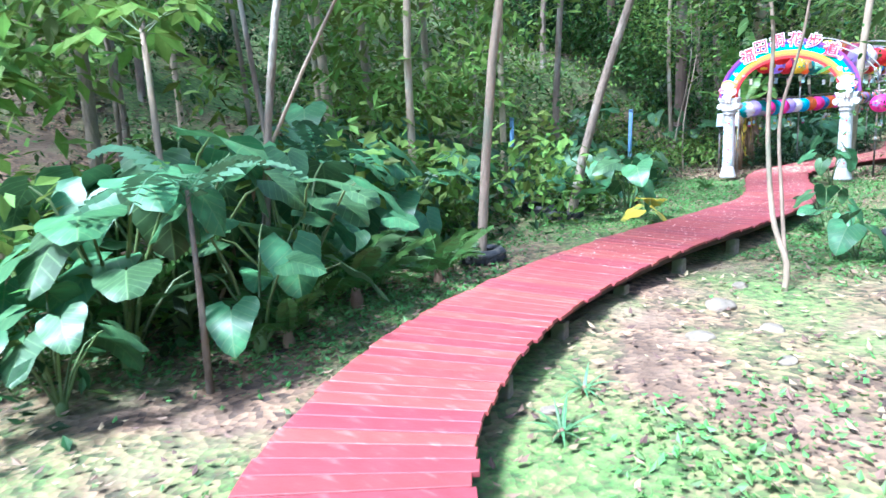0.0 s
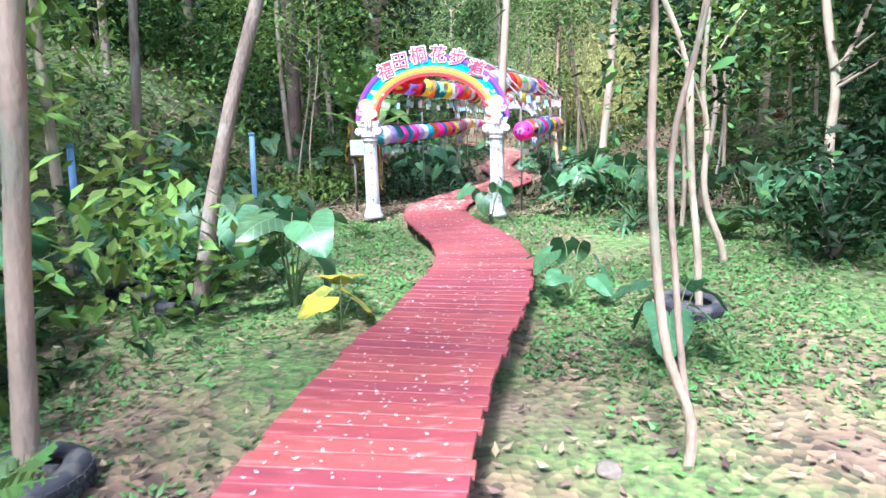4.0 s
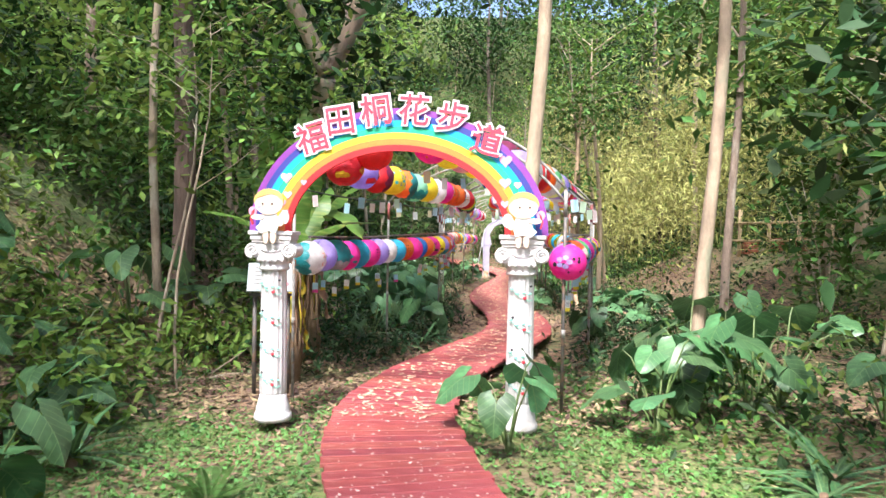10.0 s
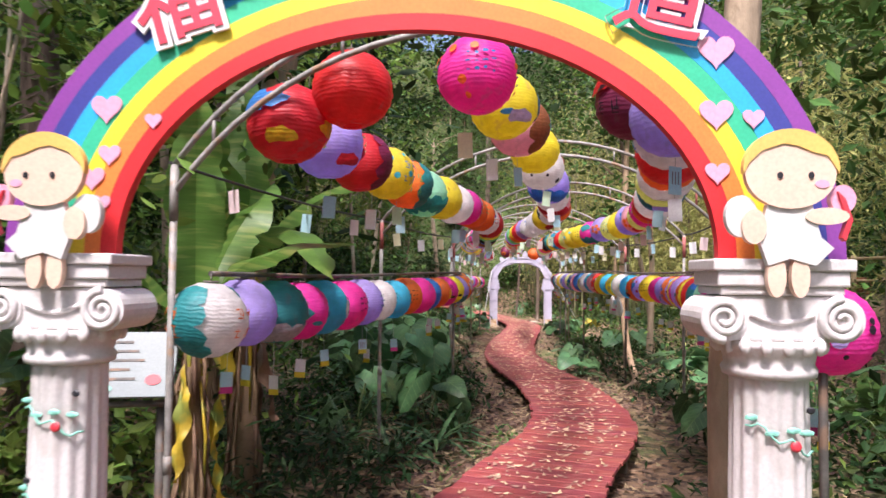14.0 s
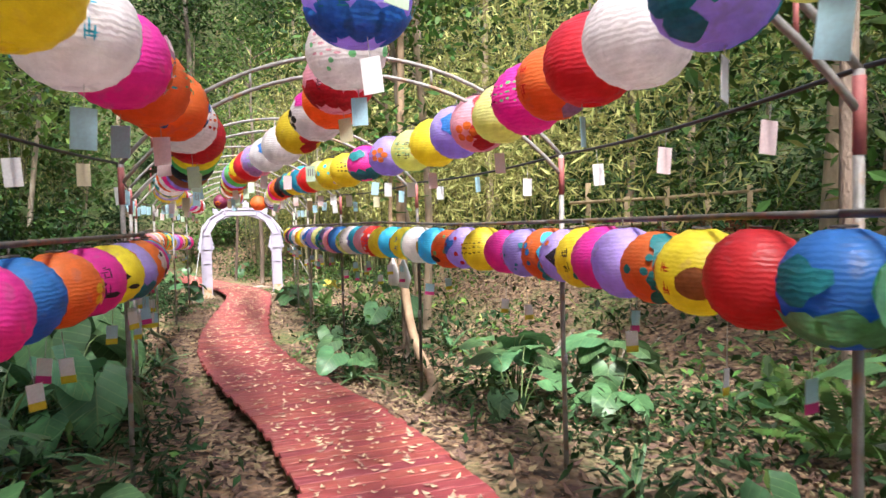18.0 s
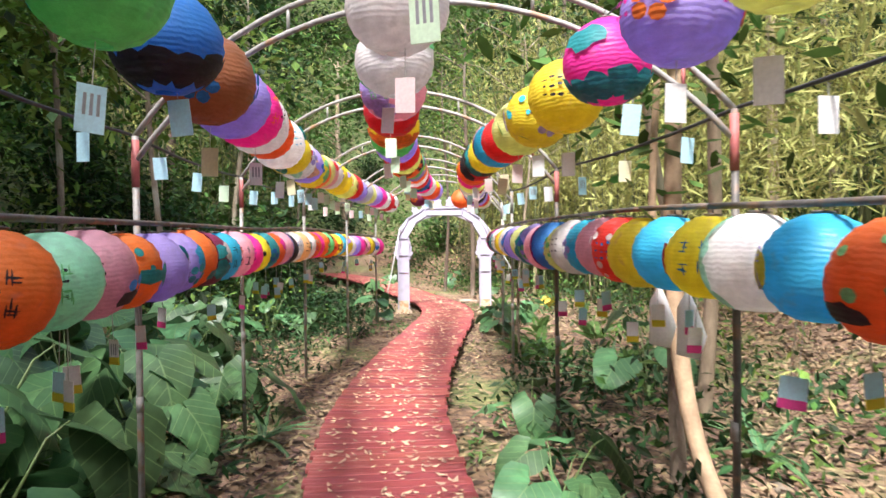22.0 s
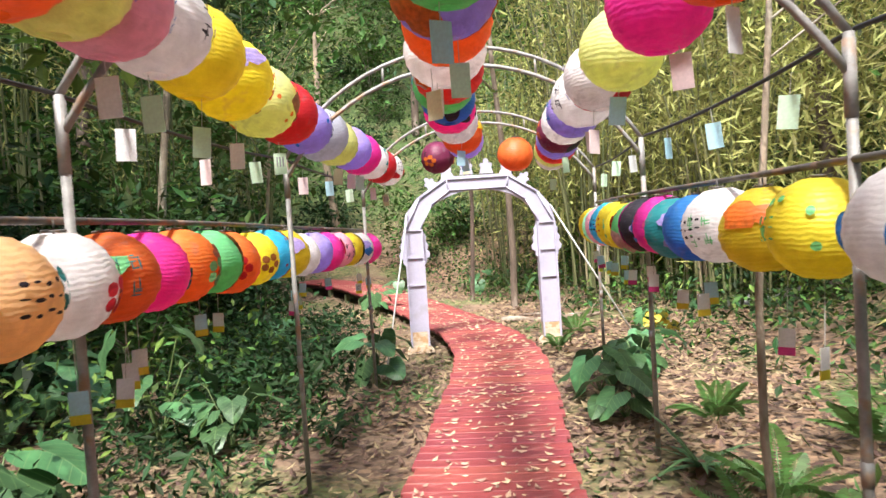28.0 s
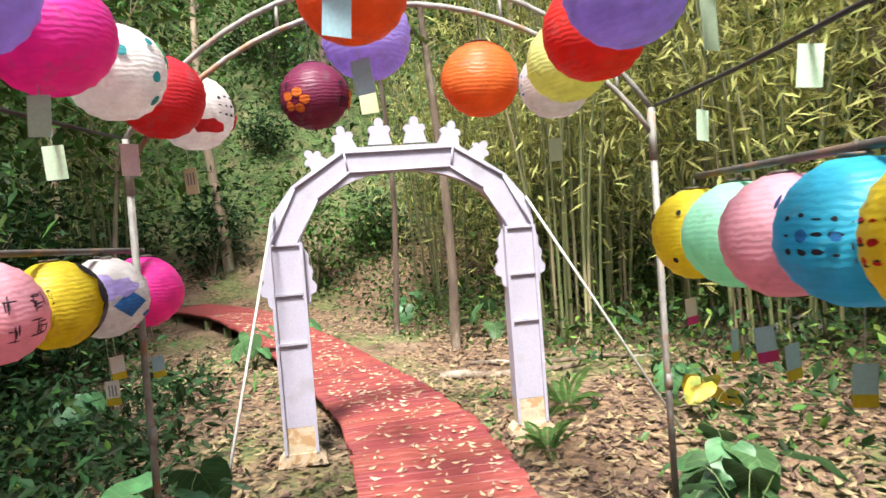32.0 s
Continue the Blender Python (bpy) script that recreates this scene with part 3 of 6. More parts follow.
M_mint = flat_mat("mint_paint", (0.25, 0.62, 0.5))
M_rose = flat_mat("rose_red_paint", (0.7, 0.05, 0.07))
M_black = flat_mat("black_paint", (0.02, 0.02, 0.025))
M_blond = flat_mat("golden_yellow_paint", (0.8, 0.52, 0.14))
M_skin = flat_mat("pale_peach_paint", (0.8, 0.58, 0.45))
M_dress = flat_mat("white_poster_paint", (0.68, 0.68, 0.66))
M_pink = flat_mat("pink_paint", (0.85, 0.38, 0.52))
M_letter = flat_mat("letter_red", (0.75, 0.06, 0.1))
M_letter_edge = flat_mat("letter_white", (0.82, 0.78, 0.8))


def letter_mesh(char, size, extrude, offset):
    cu = bpy.data.curves.new("glyph", "FONT")
    cu.body, cu.size, cu.extrude, cu.offset, cu.align_x, cu.align_y = char, size, extrude, offset, "CENTER", "CENTER"
    cu.resolution_u = 3
    ob = bpy.data.objects.new("glyph", cu)
    scene.collection.objects.link(ob)
    me = bpy.data.meshes.new_from_object(ob.evaluated_get(bpy.context.evaluated_depsgraph_get()))
    bpy.data.objects.remove(ob)
    return me


def build_gate():
    gate = thing("rainbow_gate", "white two-column gate with a rainbow arch board", "gate", m=GATE)
    for s in (-1, 1):
        build_column(s * COL_X, gate)
    z0, n = 1.69, len(RAINBOW)
    edges = [(0.95 + 0.0536 * k, 0.722 + 0.053 * k) for k in range(n + 1)]

    def oval(e, a):
        return (edges[0][0] + (edges[-1][0] - edges[0][0]) * e) * math.cos(radians(a)), z0 + (edges[0][1] + (edges[-1][1] - edges[0][1]) * e) * math.sin(radians(a))

    for k, (name, col) in enumerate(RAINBOW):
        outline = [oval(k / n, a) for a in range(0, 181, 4)] + [oval((k + 0.99) / n, a) for a in range(180, -1, -4)]
        part(name, slab(outline, -0.02, 0.02), flat_mat(name + "_paint", col), gate)
    for a, e, size in ((163, 0.35, 0.045), (149, 0.55, 0.055), (157, 0.3, 0.04), (168, 0.2, 0.035), (160, 0.62, 0.03), (40, 0.75, 0.06), (31, 0.4, 0.055), (27, 0.62, 0.035), (20, 0.15, 0.04), (146, 0.15, 0.03)):
        ob = part("heart", slab(heart(size), -0.026, -0.021), M_pink, gate, "pink painted heart")
        x, z = oval(e, a)
        ob.location = (x, 0, z)
    for char, x, z, tilt in zip("福田桐花步道", (-0.756, -0.51, -0.19, 0.14, 0.475, 0.777), (0.808, 0.965, 1.05, 1.055, 0.99, 0.795), (-17, -9, -8, 4, 10, 14)):
        m = Matrix.Translation((x, -0.034, z0 + z)) @ Matrix.Rotation(radians(tilt), 4, "Y") @ Matrix.Rotation(radians(90), 4, "X")
        back = part("letter_backing", letter_mesh(char, 0.29, 0.005, 0.017), M_letter_edge, gate, "white cut-out edge of a letter")
        back.matrix_basis = m
        front = part("letter", letter_mesh(char, 0.285, 0.002, 0.003), M_letter, back, "red cut-out letter")
        front.matrix_basis = Matrix.Translation((0, 0, 0.0075))
    for s in (-1, 1):
        cherub(s * COL_X, 1.69, s)


build_gate()


# ---- pipe pergola: hoops on posts ----
Z_TOP, Z_FOOT = 1.99, 1.86
# centre x, y, the skew of each hoop (half the offset of its two posts in y) and its width
HOOPS = [(-1.365, 12.72, -0.27, 2.74), (-0.59, 15.75, -0.36, 2.94), (0.045, 18.36, -0.53, 2.88), (0.095, 21.06, -0.41, 2.86), (0.055, 23.55, -0.33, 2.68), (0.25, 26.05, -0.17, 2.5), (0.6, 28.5, -0.06, 2.42), (1.05, 31.2, -0.1, 2.5)]


def hoop_pose(k):
    x, y, a, w = HOOPS[k]
    return Matrix.Translation((x, y, 0)) @ Matrix.Rotation(math.asin(2 * a / w), 4, "Z")


def hoop_point(k, lateral, z):
    return hoop_pose(k) @ Vector((lateral, 0, z))


def arc_points(rise, z, half, n=22):
    r = (half * half + rise * rise) / (2 * rise)
    top = math.asin(half / r)
    return [(r * math.sin(-top + 2 * top * k / n), 0, z + rise - r + r * math.cos(-top + 2 * top * k / n)) for k in range(n + 1)]


def build_hoop(k):
    primer, half = 1 <= k <= 4, HOOPS[k][3] / 2
    hoop = thing("pergola_hoop", "galvanised pipe hoop on two posts" + (" with red-primed joints" if primer else ""), "pergola", "pergola hoops", hoop_pose(k))
    for s in (-1, 1):
        p = hoop_point(k, s * half, 0)
        foot = float(ground_z(p.x, p.y)) - 0.05
        part("post", tube([(s * half, 0, foot), (s * half + rnd.uniform(-0.01, 0.01), 0, 0.8), (s * half, 0, Z_TOP)], 0.017, 10), M_pipe_dark if s > 0 and k in (0, 3, 4) else M_pipe, hoop)
        part("sleeve", tube([(s * half, 0, 0.58), (s * half, 0, 0.66)], 0.02, 10), M_pipe, hoop)
        part("joint", tube([(s * half, 0, Z_FOOT - 0.13), (s * half, 0, Z_TOP - 0.02)], 0.02, 10), M_redtape if primer else M_pipe, hoop)
    outer, inner = arc_points(0.68, Z_TOP, half), arc_points(0.69, Z_FOOT, half)
    part("outer_arc", tube(outer, 0.014, 8), M_pipe, hoop)
    part("inner_arc", tube(inner, 0.014, 8), M_pipe, hoop)
    for i in (2, 7, 11, 15, 20):
        part("strut", tube([outer[i], inner[i]], 0.009, 6), M_redtape if primer and i in (2, 20) else M_pipe, hoop)


for k in range(8):
    build_hoop(k)


def sagging(points, sag, n=8):
    out = []
    for a, b in zip(points, points[1:]):
        for i in range(n):
            t = i / n
            out.append(a.lerp(b, t) - Vector((0, 0, sag * 4 * t * (1 - t))))
    return [*out, points[-1]]


for s in (-1, 1):
    line = [hoop_point(k, s * (HOOPS[k][3] / 2 + 0.025), Z_TOP + 0.01) for k in range(8)]
    tagged(part("upper_cable", tube(sagging(line, 0.03), 0.009, 6), M_cable), "black cable strung between the tops of the posts", "cable", "pergola cables")

# ---- lanterns ----
def lantern_paper(*a, **k):
    """Paper over wire hoops: level ribs, uneven creases between them."""
    m = surface(*a, **k)
    N, L = m.node_tree.nodes, m.node_tree.links
    co = N.new("ShaderNodeTexCoord")
    w = N.new("ShaderNodeTexWave")
    w.bands_direction = "Z"
    w.inputs["Scale"].default_value, w.inputs["Distortion"].default_value, w.inputs["Detail Scale"].default_value = 3.2, 4.5, 1.5
    L.new(co.outputs["Object"], w.inputs["Vector"])
    mp = N.new("ShaderNodeMapping")
    mp.inputs["Scale"].default_value = (2.0, 2.0, 14.0)
    L.new(co.outputs["Object"], mp.inputs["Vector"])
    crease = N.new("ShaderNodeTexNoise")
    crease.inputs["Scale"].default_value = 1.6
    L.new(mp.outputs[0], crease.inputs["Vector"])
    add = N.new("ShaderNodeMath")
    add.operation = "ADD"
    L.new(w.outputs["Fac"], add.inputs[0])
    L.new(crease.outputs["Fac"], add.inputs[1])
    b = N.new("ShaderNodeBump")
    b.inputs["Strength"].default_value, b.inputs["Distance"].default_value = 0.14, 0.04
    L.new(add.outputs[0], b.inputs["Height"])
    L.new(b.outputs[0], N["Principled BSDF"].inputs["Normal"])
    for n in list(N):
        if n.bl_idname == "ShaderNodeBsdfTranslucent":
            L.new(b.outputs[0], n.inputs["Normal"])
    return m


PAINTS = {"R": (0.62, 0.02, 0.03), "O": (0.85, 0.2, 0.03), "Y": (0.88, 0.66, 0.03), "y": (0.72, 0.74, 0.3), "G": (0.2, 0.62, 0.25), "M": (0.38, 0.75, 0.55), "T": (0.03, 0.3, 0.32), "B": (0.04, 0.22, 0.6), "C": (0.05, 0.5, 0.72), "V": (0.45, 0.36, 0.75), "P": (0.8, 0.04, 0.38), "K": (0.85, 0.42, 0.5), "W": (0.78, 0.74, 0.73), "S": (0.5, 0.5, 0.55), "N": (0.35, 0.13, 0.05), "X": (0.03, 0.025, 0.035), "D": (0.22, 0.02, 0.08), "E": (0.85, 0.5, 0.25)}
WORDS = {"R": "red", "O": "orange", "Y": "yellow", "y": "pale yellow-green", "G": "green", "M": "mint green", "T": "dark teal", "B": "blue", "C": "sky blue", "V": "lavender", "P": "hot pink", "K": "rose pink", "W": "white", "S": "grey-violet", "N": "brown", "X": "black", "D": "maroon", "E": "peach"}
LANTERN_MAT = {c: lantern_paper(WORDS[c].replace(" ", "_").replace("-", "_") + "_lantern_paper", tuple(min(0.92, 1.12 * v + 0.02) for v in rgb), 0.42, 0.14, 3, 60, 0.15, rand=0.1, translucent=0.5, second=tuple(0.75 * v + 0.08 for v in rgb), amount=0.1) for c, rgb in PAINTS.items()}
PAINT_MAT = {c: lantern_paper(WORDS[c].replace(" ", "_").replace("-", "_") + "_poster_paint", tuple(v * 0.95 for v in rgb), 0.5, 0.2, 8, 60, 0.1, rand=0.05, translucent=0.4) for c, rgb in PAINTS.items()}


def lantern_shell(seed, squash=0.94):
    """A ribbed paper globe of radius 1, a little dented."""
    r = random.Random(seed)
    seg, rings = 20, 21
    lobes = [(r.uniform(0, 6.28), r.uniform(-0.8, 0.8), r.uniform(0.02, 0.05)) for _ in range(5)]
    verts = []
    for i in range(rings):
        lat = -1.36 + 2.72 * i / (rings - 1)
        for k in range(seg):
            a = 2 * math.pi * k / seg
            rad = 1 + (0.009 if i % 2 else -0.009) + 0.008 * r.uniform(-1, 1)
            for la, lz, d in lobes:
                rad -= d * math.exp(-3 * ((math.cos(a - la) - 1) ** 2 + (lat - lz) ** 2))
            verts.append((rad * math.cos(lat) * math.cos(a), rad * math.cos(lat) * math.sin(a), squash * rad * math.sin(lat)))
    faces = [(i * seg + k, i * seg + (k + 1) % seg, (i + 1) * seg + (k + 1) % seg, (i + 1) * seg + k) for i in range(rings - 1) for k in range(seg)]
    return np_mesh("lantern_shell", verts, faces, LANTERN_MAT["W"], True)


def patch_mesh(kind, seed):
    """Paint on the paper: a thin curved shell that follows the globe."""
    r = random.Random(seed)
    bm = bmesh.new()

    def spot(a0, l0, w, h, n=14, wob=0.25):
        c = None
        ring = []
        for k in range(n):
            t = 2 * math.pi * k / n
            q = 1 + wob * r.uniform(-1, 1)
            a, l = a0 + w * q * math.cos(t), l0 + h * q * math.sin(t)
            ring.append((a, l))
        mid = [(a0 + (a - a0) * 0.5, l0 + (l - l0) * 0.5) for a, l in ring]
        put = lambda a, l: bm.verts.new((1.022 * math.cos(l) * math.cos(a), 1.022 * math.cos(l) * math.sin(a), 0.94 * 1.022 * math.sin(l)))  # noqa: E731
        v0, v1, vc = [put(*p) for p in ring], [put(*p) for p in mid], put(a0, l0)
        for k in range(n):
            j = (k + 1) % n
            bm.faces.new((v0[k], v0[j], v1[j], v1[k])).smooth = True
            bm.faces.new((v1[k], v1[j], vc)).smooth = True

    if kind == "blob":
        for _ in range(3):
            spot(r.uniform(0, 6.28), r.uniform(-0.7, 0.5), r.uniform(0.3, 0.55), r.uniform(0.2, 0.4))
    elif kind == "dots":
        for _ in range(16):
            s = r.uniform(0.06, 0.14)
            spot(r.uniform(0, 6.28), r.uniform(-0.9, 0.8), s, s, 8, 0.1)
    elif kind == "flower":
        for a in (0.6, 2.7, 4.8):
            l = r.uniform(-0.4, 0.2)
            for k in range(5):
                t = 2 * math.pi * k / 5
                spot(a + 0.28 * math.cos(t), l + 0.24 * math.sin(t), 0.16, 0.14, 8, 0.05)
    elif kind == "half":
        for k in range(10):
            spot(k * 0.63, r.uniform(-0.85, -0.55), 0.42, 0.42, 10, 0.15)
    elif kind == "sector":
        a = r.uniform(0, 6.28)
        for j in range(4):
            spot(a + r.uniform(-0.15, 0.15), -0.9 + 0.55 * j, 0.6, 0.36, 10, 0.12)
            spot(a + 3.0 + r.uniform(-0.15, 0.15), -0.9 + 0.55 * j, 0.45, 0.36, 10, 0.12)
    elif kind == "brush":
        # rows of strokes like hand lettering, too small to read
        for a in (0.2, 2.3, 4.4):
            for k in range(2):
                for j in range(2):
                    ca, cl = a + 0.42 * k, 0.22 - 0.5 * j
                    for q in range(r.randint(2, 4)):
                        spot(ca + r.uniform(-0.05, 0.05), cl + r.uniform(-0.17, 0.17), r.uniform(0.05, 0.14), 0.017, 6, 0.3)
                    for q in range(r.randint(1, 3)):
                        spot(ca + r.uniform(-0.12, 0.12), cl + r.uniform(-0.06, 0.06), 0.018, r.uniform(0.08, 0.19), 6, 0.3)
    elif kind == "face":
        for a in (0.4, 2.5, 4.6):
            spot(a, -0.1, 0.44, 0.38, 16, 0.05)
    elif kind == "marks":
        for a in (0.2, 2.3, 4.4):
            for k in range(4):
                for j in range(3):
                    spot(a + 0.2 * k, 0.25 - 0.22 * j + r.uniform(-0.04, 0.04), r.uniform(0.04, 0.09), r.uniform(0.015, 0.05), 6, 0.2)
    elif kind == "window":
        for a in (0.5, 2.6, 4.7):
            spot(a, -0.05, 0.42, 0.34, 4, 0.0)
            spot(a + 0.6, -0.4, 0.25, 0.1, 6, 0.1)
    me = bpy.data.meshes.new("painted_patch")
    bm.to_mesh(me)
    bm.free()
    me.materials.append(PAINT_MAT["W"])
    return me


SHELLS = [lantern_shell(s) for s in (1, 2, 3)]
PATCHES = {kind: [patch_mesh(kind, s) for s in (5, 6, 7)] for kind in ("blob", "dots", "flower", "half", "marks", "window", "sector", "brush", "face")}
RING = bm_lathe(bmesh.new(), [(0.19, 0.93), (0.2, 0.935), (0.2, 0.965), (0.19, 0.97)], 12)
bm_tube(RING, [(0, 0, 0.9), (0, 0, 1.14)], 0.02, 5)
RING_ME = bpy.data.meshes.new("top_ring")
RING.to_mesh(RING_ME)
RING.free()
RING_ME.materials.append(M_pipe_dark)


def lantern(place, radius, code, group, tilt=0.0, seed=0):
    """code: the paper's colour, the paint's colour, the kind of painting."""
    r = random.Random(seed)
    c, p = code[0], code[1]
    kind = "" if code.endswith(".") else KINDS[code[2]]
    words = {"blob": "painted blotches", "dots": "painted dots", "flower": "painted flowers", "half": "a painted lower band", "marks": "brush marks", "window": "a painted picture", "sector": "broad painted stripes", "brush": "brushed lettering", "face": "painted round medallions", "": "plain paper"}[kind]
    label = f"{WORDS[c]} paper lantern with " + (f"{words} in {WORDS[p]}" if kind else words)
    ob = thing("paper_lantern", label, "lantern", group)
    ob.matrix_world = Matrix.Translation(place) @ Euler((r.uniform(-0.09, 0.09), tilt + r.uniform(-0.09, 0.09), r.uniform(0, 6.28))).to_matrix().to_4x4() @ Matrix.Scale(radius, 4)
    paint(part("shell", r.choice(SHELLS), None, ob), LANTERN_MAT[c])
    if kind:
        tagged(paint(part("painted_patch", r.choice(PATCHES[kind]), None, ob), PAINT_MAT[p]), kind="stuff")
        if r.random() < 0.85:
            k2 = r.choice(("dots", "marks", "flower", "blob", "brush"))
            q = part("painted_patch", r.choice(PATCHES[k2]), None, ob)
            q.matrix_basis = Matrix.Rotation(r.uniform(0, 6.28), 4, "Z") @ Matrix.Scale(1.006, 4)
            tagged(q, kind="stuff")
            paint(q, PAINT_MAT[r.choice("XRTBGOV".replace(c, ""))])
    part("top_ring", RING_ME, None, ob)
    return ob


CARD_ME = bpy.data.meshes.new("card")
CB = box(-0.032, 0.032, -0.0015, 0.0015, -0.055, 0.055)
CB.to_mesh(CARD_ME)
CB.free()
STRIPE_ME = bpy.data.meshes.new("card_stripe")
CB = box(-0.0325, 0.0325, -0.0025, 0.0025, -0.058, -0.024)
CB.to_mesh(STRIPE_ME)
CB.free()
TEXT_ME = bpy.data.meshes.new("card_writing")
CB = bmesh.new()
for i in range(3):
    bm_box(CB, -0.018 + 0.015 * i, -0.011 + 0.015 * i, -0.0021, 0.0021, -0.015, 0.035)
CB.to_mesh(TEXT_ME)
CB.free()
CARD_MATS = {k: surface("card_" + k, c, 0.6, 0.03, 4, 90, 0.05, translucent=0.4) for k, c in {"cream": (0.88, 0.84, 0.6), "white": (0.94, 0.94, 0.94), "pale_green": (0.76, 0.94, 0.74), "pale_blue": (0.6, 0.87, 0.96), "pale_pink": (0.95, 0.8, 0.8), "yellow": (0.85, 0.7, 0.05), "pink": (0.85, 0.08, 0.35), "grey": (0.35, 0.36, 0.38)}.items()}
for me in (CARD_ME, STRIPE_ME, TEXT_ME):
    me.materials.append(CARD_MATS["white"])


def wish_card(place, drop, group, two_tone, seed, size=1.0):
    r = random.Random(seed)
    c = r.choice(("white", "pale_blue", "white", "pale_blue") if two_tone else ("pale_green", "cream", "pale_blue", "pale_blue", "pale_pink", "white"))
    s = r.choice(("yellow", "pink", "yellow")) if two_tone else ""
    ob = thing("wish_card", f"small {c.replace('_', ' ')} paper card" + (f" with a {s} lower edge" if s else ""), "card", group)
    ob.matrix_world = Matrix.Translation(Vector(place) - Vector((0, 0, drop))) @ Euler((0, r.uniform(-0.12, 0.12), r.uniform(-0.7, 0.7))).to_matrix().to_4x4()
    card = paint(part("card", CARD_ME, None, ob), CARD_MATS[c])
    card.scale = (size, 1, size)
    if s:
        st = paint(part("lower_edge", STRIPE_ME, None, ob), CARD_MATS[s])
        st.scale = (size, 1, size)
    if r.random() < 0.05:
        w = paint(part("writing", TEXT_ME, None, ob), CARD_MATS["grey"])
        w.scale = (size, 1, size)
    part("thread", tube([(0, 0, 0.05 * size), (0, 0, drop)], 0.0018, 4, False), M_thread, ob)
    return ob


# codes: the paper's letter, the paint's letter ("." for plain paper) and the kind of painting
KINDS = {"b": "blob", "d": "dots", "f": "flower", "h": "half", "s": "sector", "l": "brush", "m": "marks", "w": "window", "c": "face"}
# knots: the number of a lantern and where it hangs; the others follow between
STRINGS = [
    ("lower left lantern row", 0.186,
     "WTs V. TSh PTw CWc PXm VXm W. CXm OXm P. B. OYf PXw YXw VTh OWb P. CXm OXl MXm KBf OTb VXl VCb ODs DWb CXl KXm P. YXd TMb OPb KVs X. WBm EXm WXl OTl PTf ONb GNs OYb YNf CRs YXl W. Vm. PBb KXl YXs WBw P.",
     [(0, -2.58, 13.13, 1.28), (5, -2.18, 14.71, 1.27), (10, -1.71, 16.6, 1.3), (16, -1.23, 18.93, 1.32), (21, -1.17, 20.65, 1.33), (26, -1.2, 22.4, 1.34), (31, -1.18, 24.34, 1.34), (36, -1.05, 25.84, 1.37), (42, -0.87, 27.88, 1.36), (47, -0.61, 29.74, 1.32), (52, -0.21, 31.47, 1.27)]),
    ("lower right lantern row", 0.188,
     "PXd VCf OWb PWc GOb VXm PWm MGb BGh R. YNc OTs V. P. YXl VXw OCs VXl PX. YXm VBb OXb CYc WMs YRc CX. YX. RWd K. CKs WXm yGd BPs KYd VBw WTs yOc V. BSb WBc YGm YOb WXm BT. TVb PBw XPs GKh YGd YXm CXm K. M. YXm",
     [(0, 0.01, 12.5, 1.3), (2, 0.17, 13.3, 1.32), (5, 0.43, 14.25, 1.33), (8, 0.7, 15.35, 1.34), (11, 0.98, 16.45, 1.34), (16, 1.31, 17.9, 1.34), (21, 1.37, 19.6, 1.34), (26, 1.27, 21.16, 1.38), (32, 1.26, 22.84, 1.38), (37, 1.38, 24.71, 1.39), (42, 1.59, 26.91, 1.39), (48, 1.8, 28.74, 1.39), (53, 2.07, 30.36, 1.39)]),
    ("upper left lantern string", 0.2,
     "RYb VRb RDs YCd OTs MTh Y. WCl PWb OTm ONb WRm RK. YXb GTb BXh NGb V. PXm WRm OMb WCm YTs WMs VEb YGb OE. yMm KRb WXl Y. YOf yNw R. VBd SV. y. V. PX. WGb R. WXm",
     [(0, -2.23, 13.15, 2.23), (4, -1.73, 15.05, 2.18), (8, -1.25, 16.83, 2.19), (12, -0.85, 18.73, 2.18), (16, -0.75, 20.85, 2.14), (20, -0.81, 22.67, 2.18), (25, -0.8, 25.13, 2.19), (29, -0.72, 26.34, 2.24), (33, -0.53, 28.1, 2.21), (37, -0.25, 29.92, 2.2), (41, 0.08, 31.58, 2.14)]),
    ("ridge lantern string", 0.2,
     "PBm YBw KNs Yd. WRb VBh WKm KRh O. WPb YRs WNb WGb KVs R. YOh GX. V. R. y. ONs GYb VOs O. W. RWb GTb BXs PXb WVm OYb V.",
     [(0, -1.31, 13.1, 2.46), (3, -0.79, 14.97, 2.46), (6, -0.29, 17.05, 2.36), (9, 0.01, 18.83, 2.36), (12, 0.04, 21.18, 2.32), (16, 0.07, 23.71, 2.33), (19, 0.19, 25.22, 2.32), (22, 0.32, 26.35, 2.34), (25, 0.42, 27.61, 2.34), (28, 0.58, 29.1, 2.35), (31, 0.91, 30.99, 2.33)]),
    ("upper right lantern string", 0.2,
     "V. WBl R. OW. WGb y. VTs WX. R. OVs PXm y. KRs VBb YRb yMm VPm PTh YOb YCd y. R. CKs Y. XTs RXs OYb Pd. y. WRs WXl VXm W. DXs V. R. y. WXm",
     [(0, -0.45, 12.85, 2.22), (1, -0.33, 13.19, 2.21), (5, 0.22, 15.04, 2.22), (8, 0.58, 16.38, 2.22), (12, 0.93, 18.11, 2.22), (15, 0.97, 19.49, 2.2), (19, 0.92, 21.96, 2.19), (23, 0.94, 24.1, 2.23), (26, 1.02, 25.72, 2.23), (30, 1.3, 28.03, 2.21), (33, 1.53, 29.47, 2.2), (37, 1.92, 31.41, 2.18)]),
]


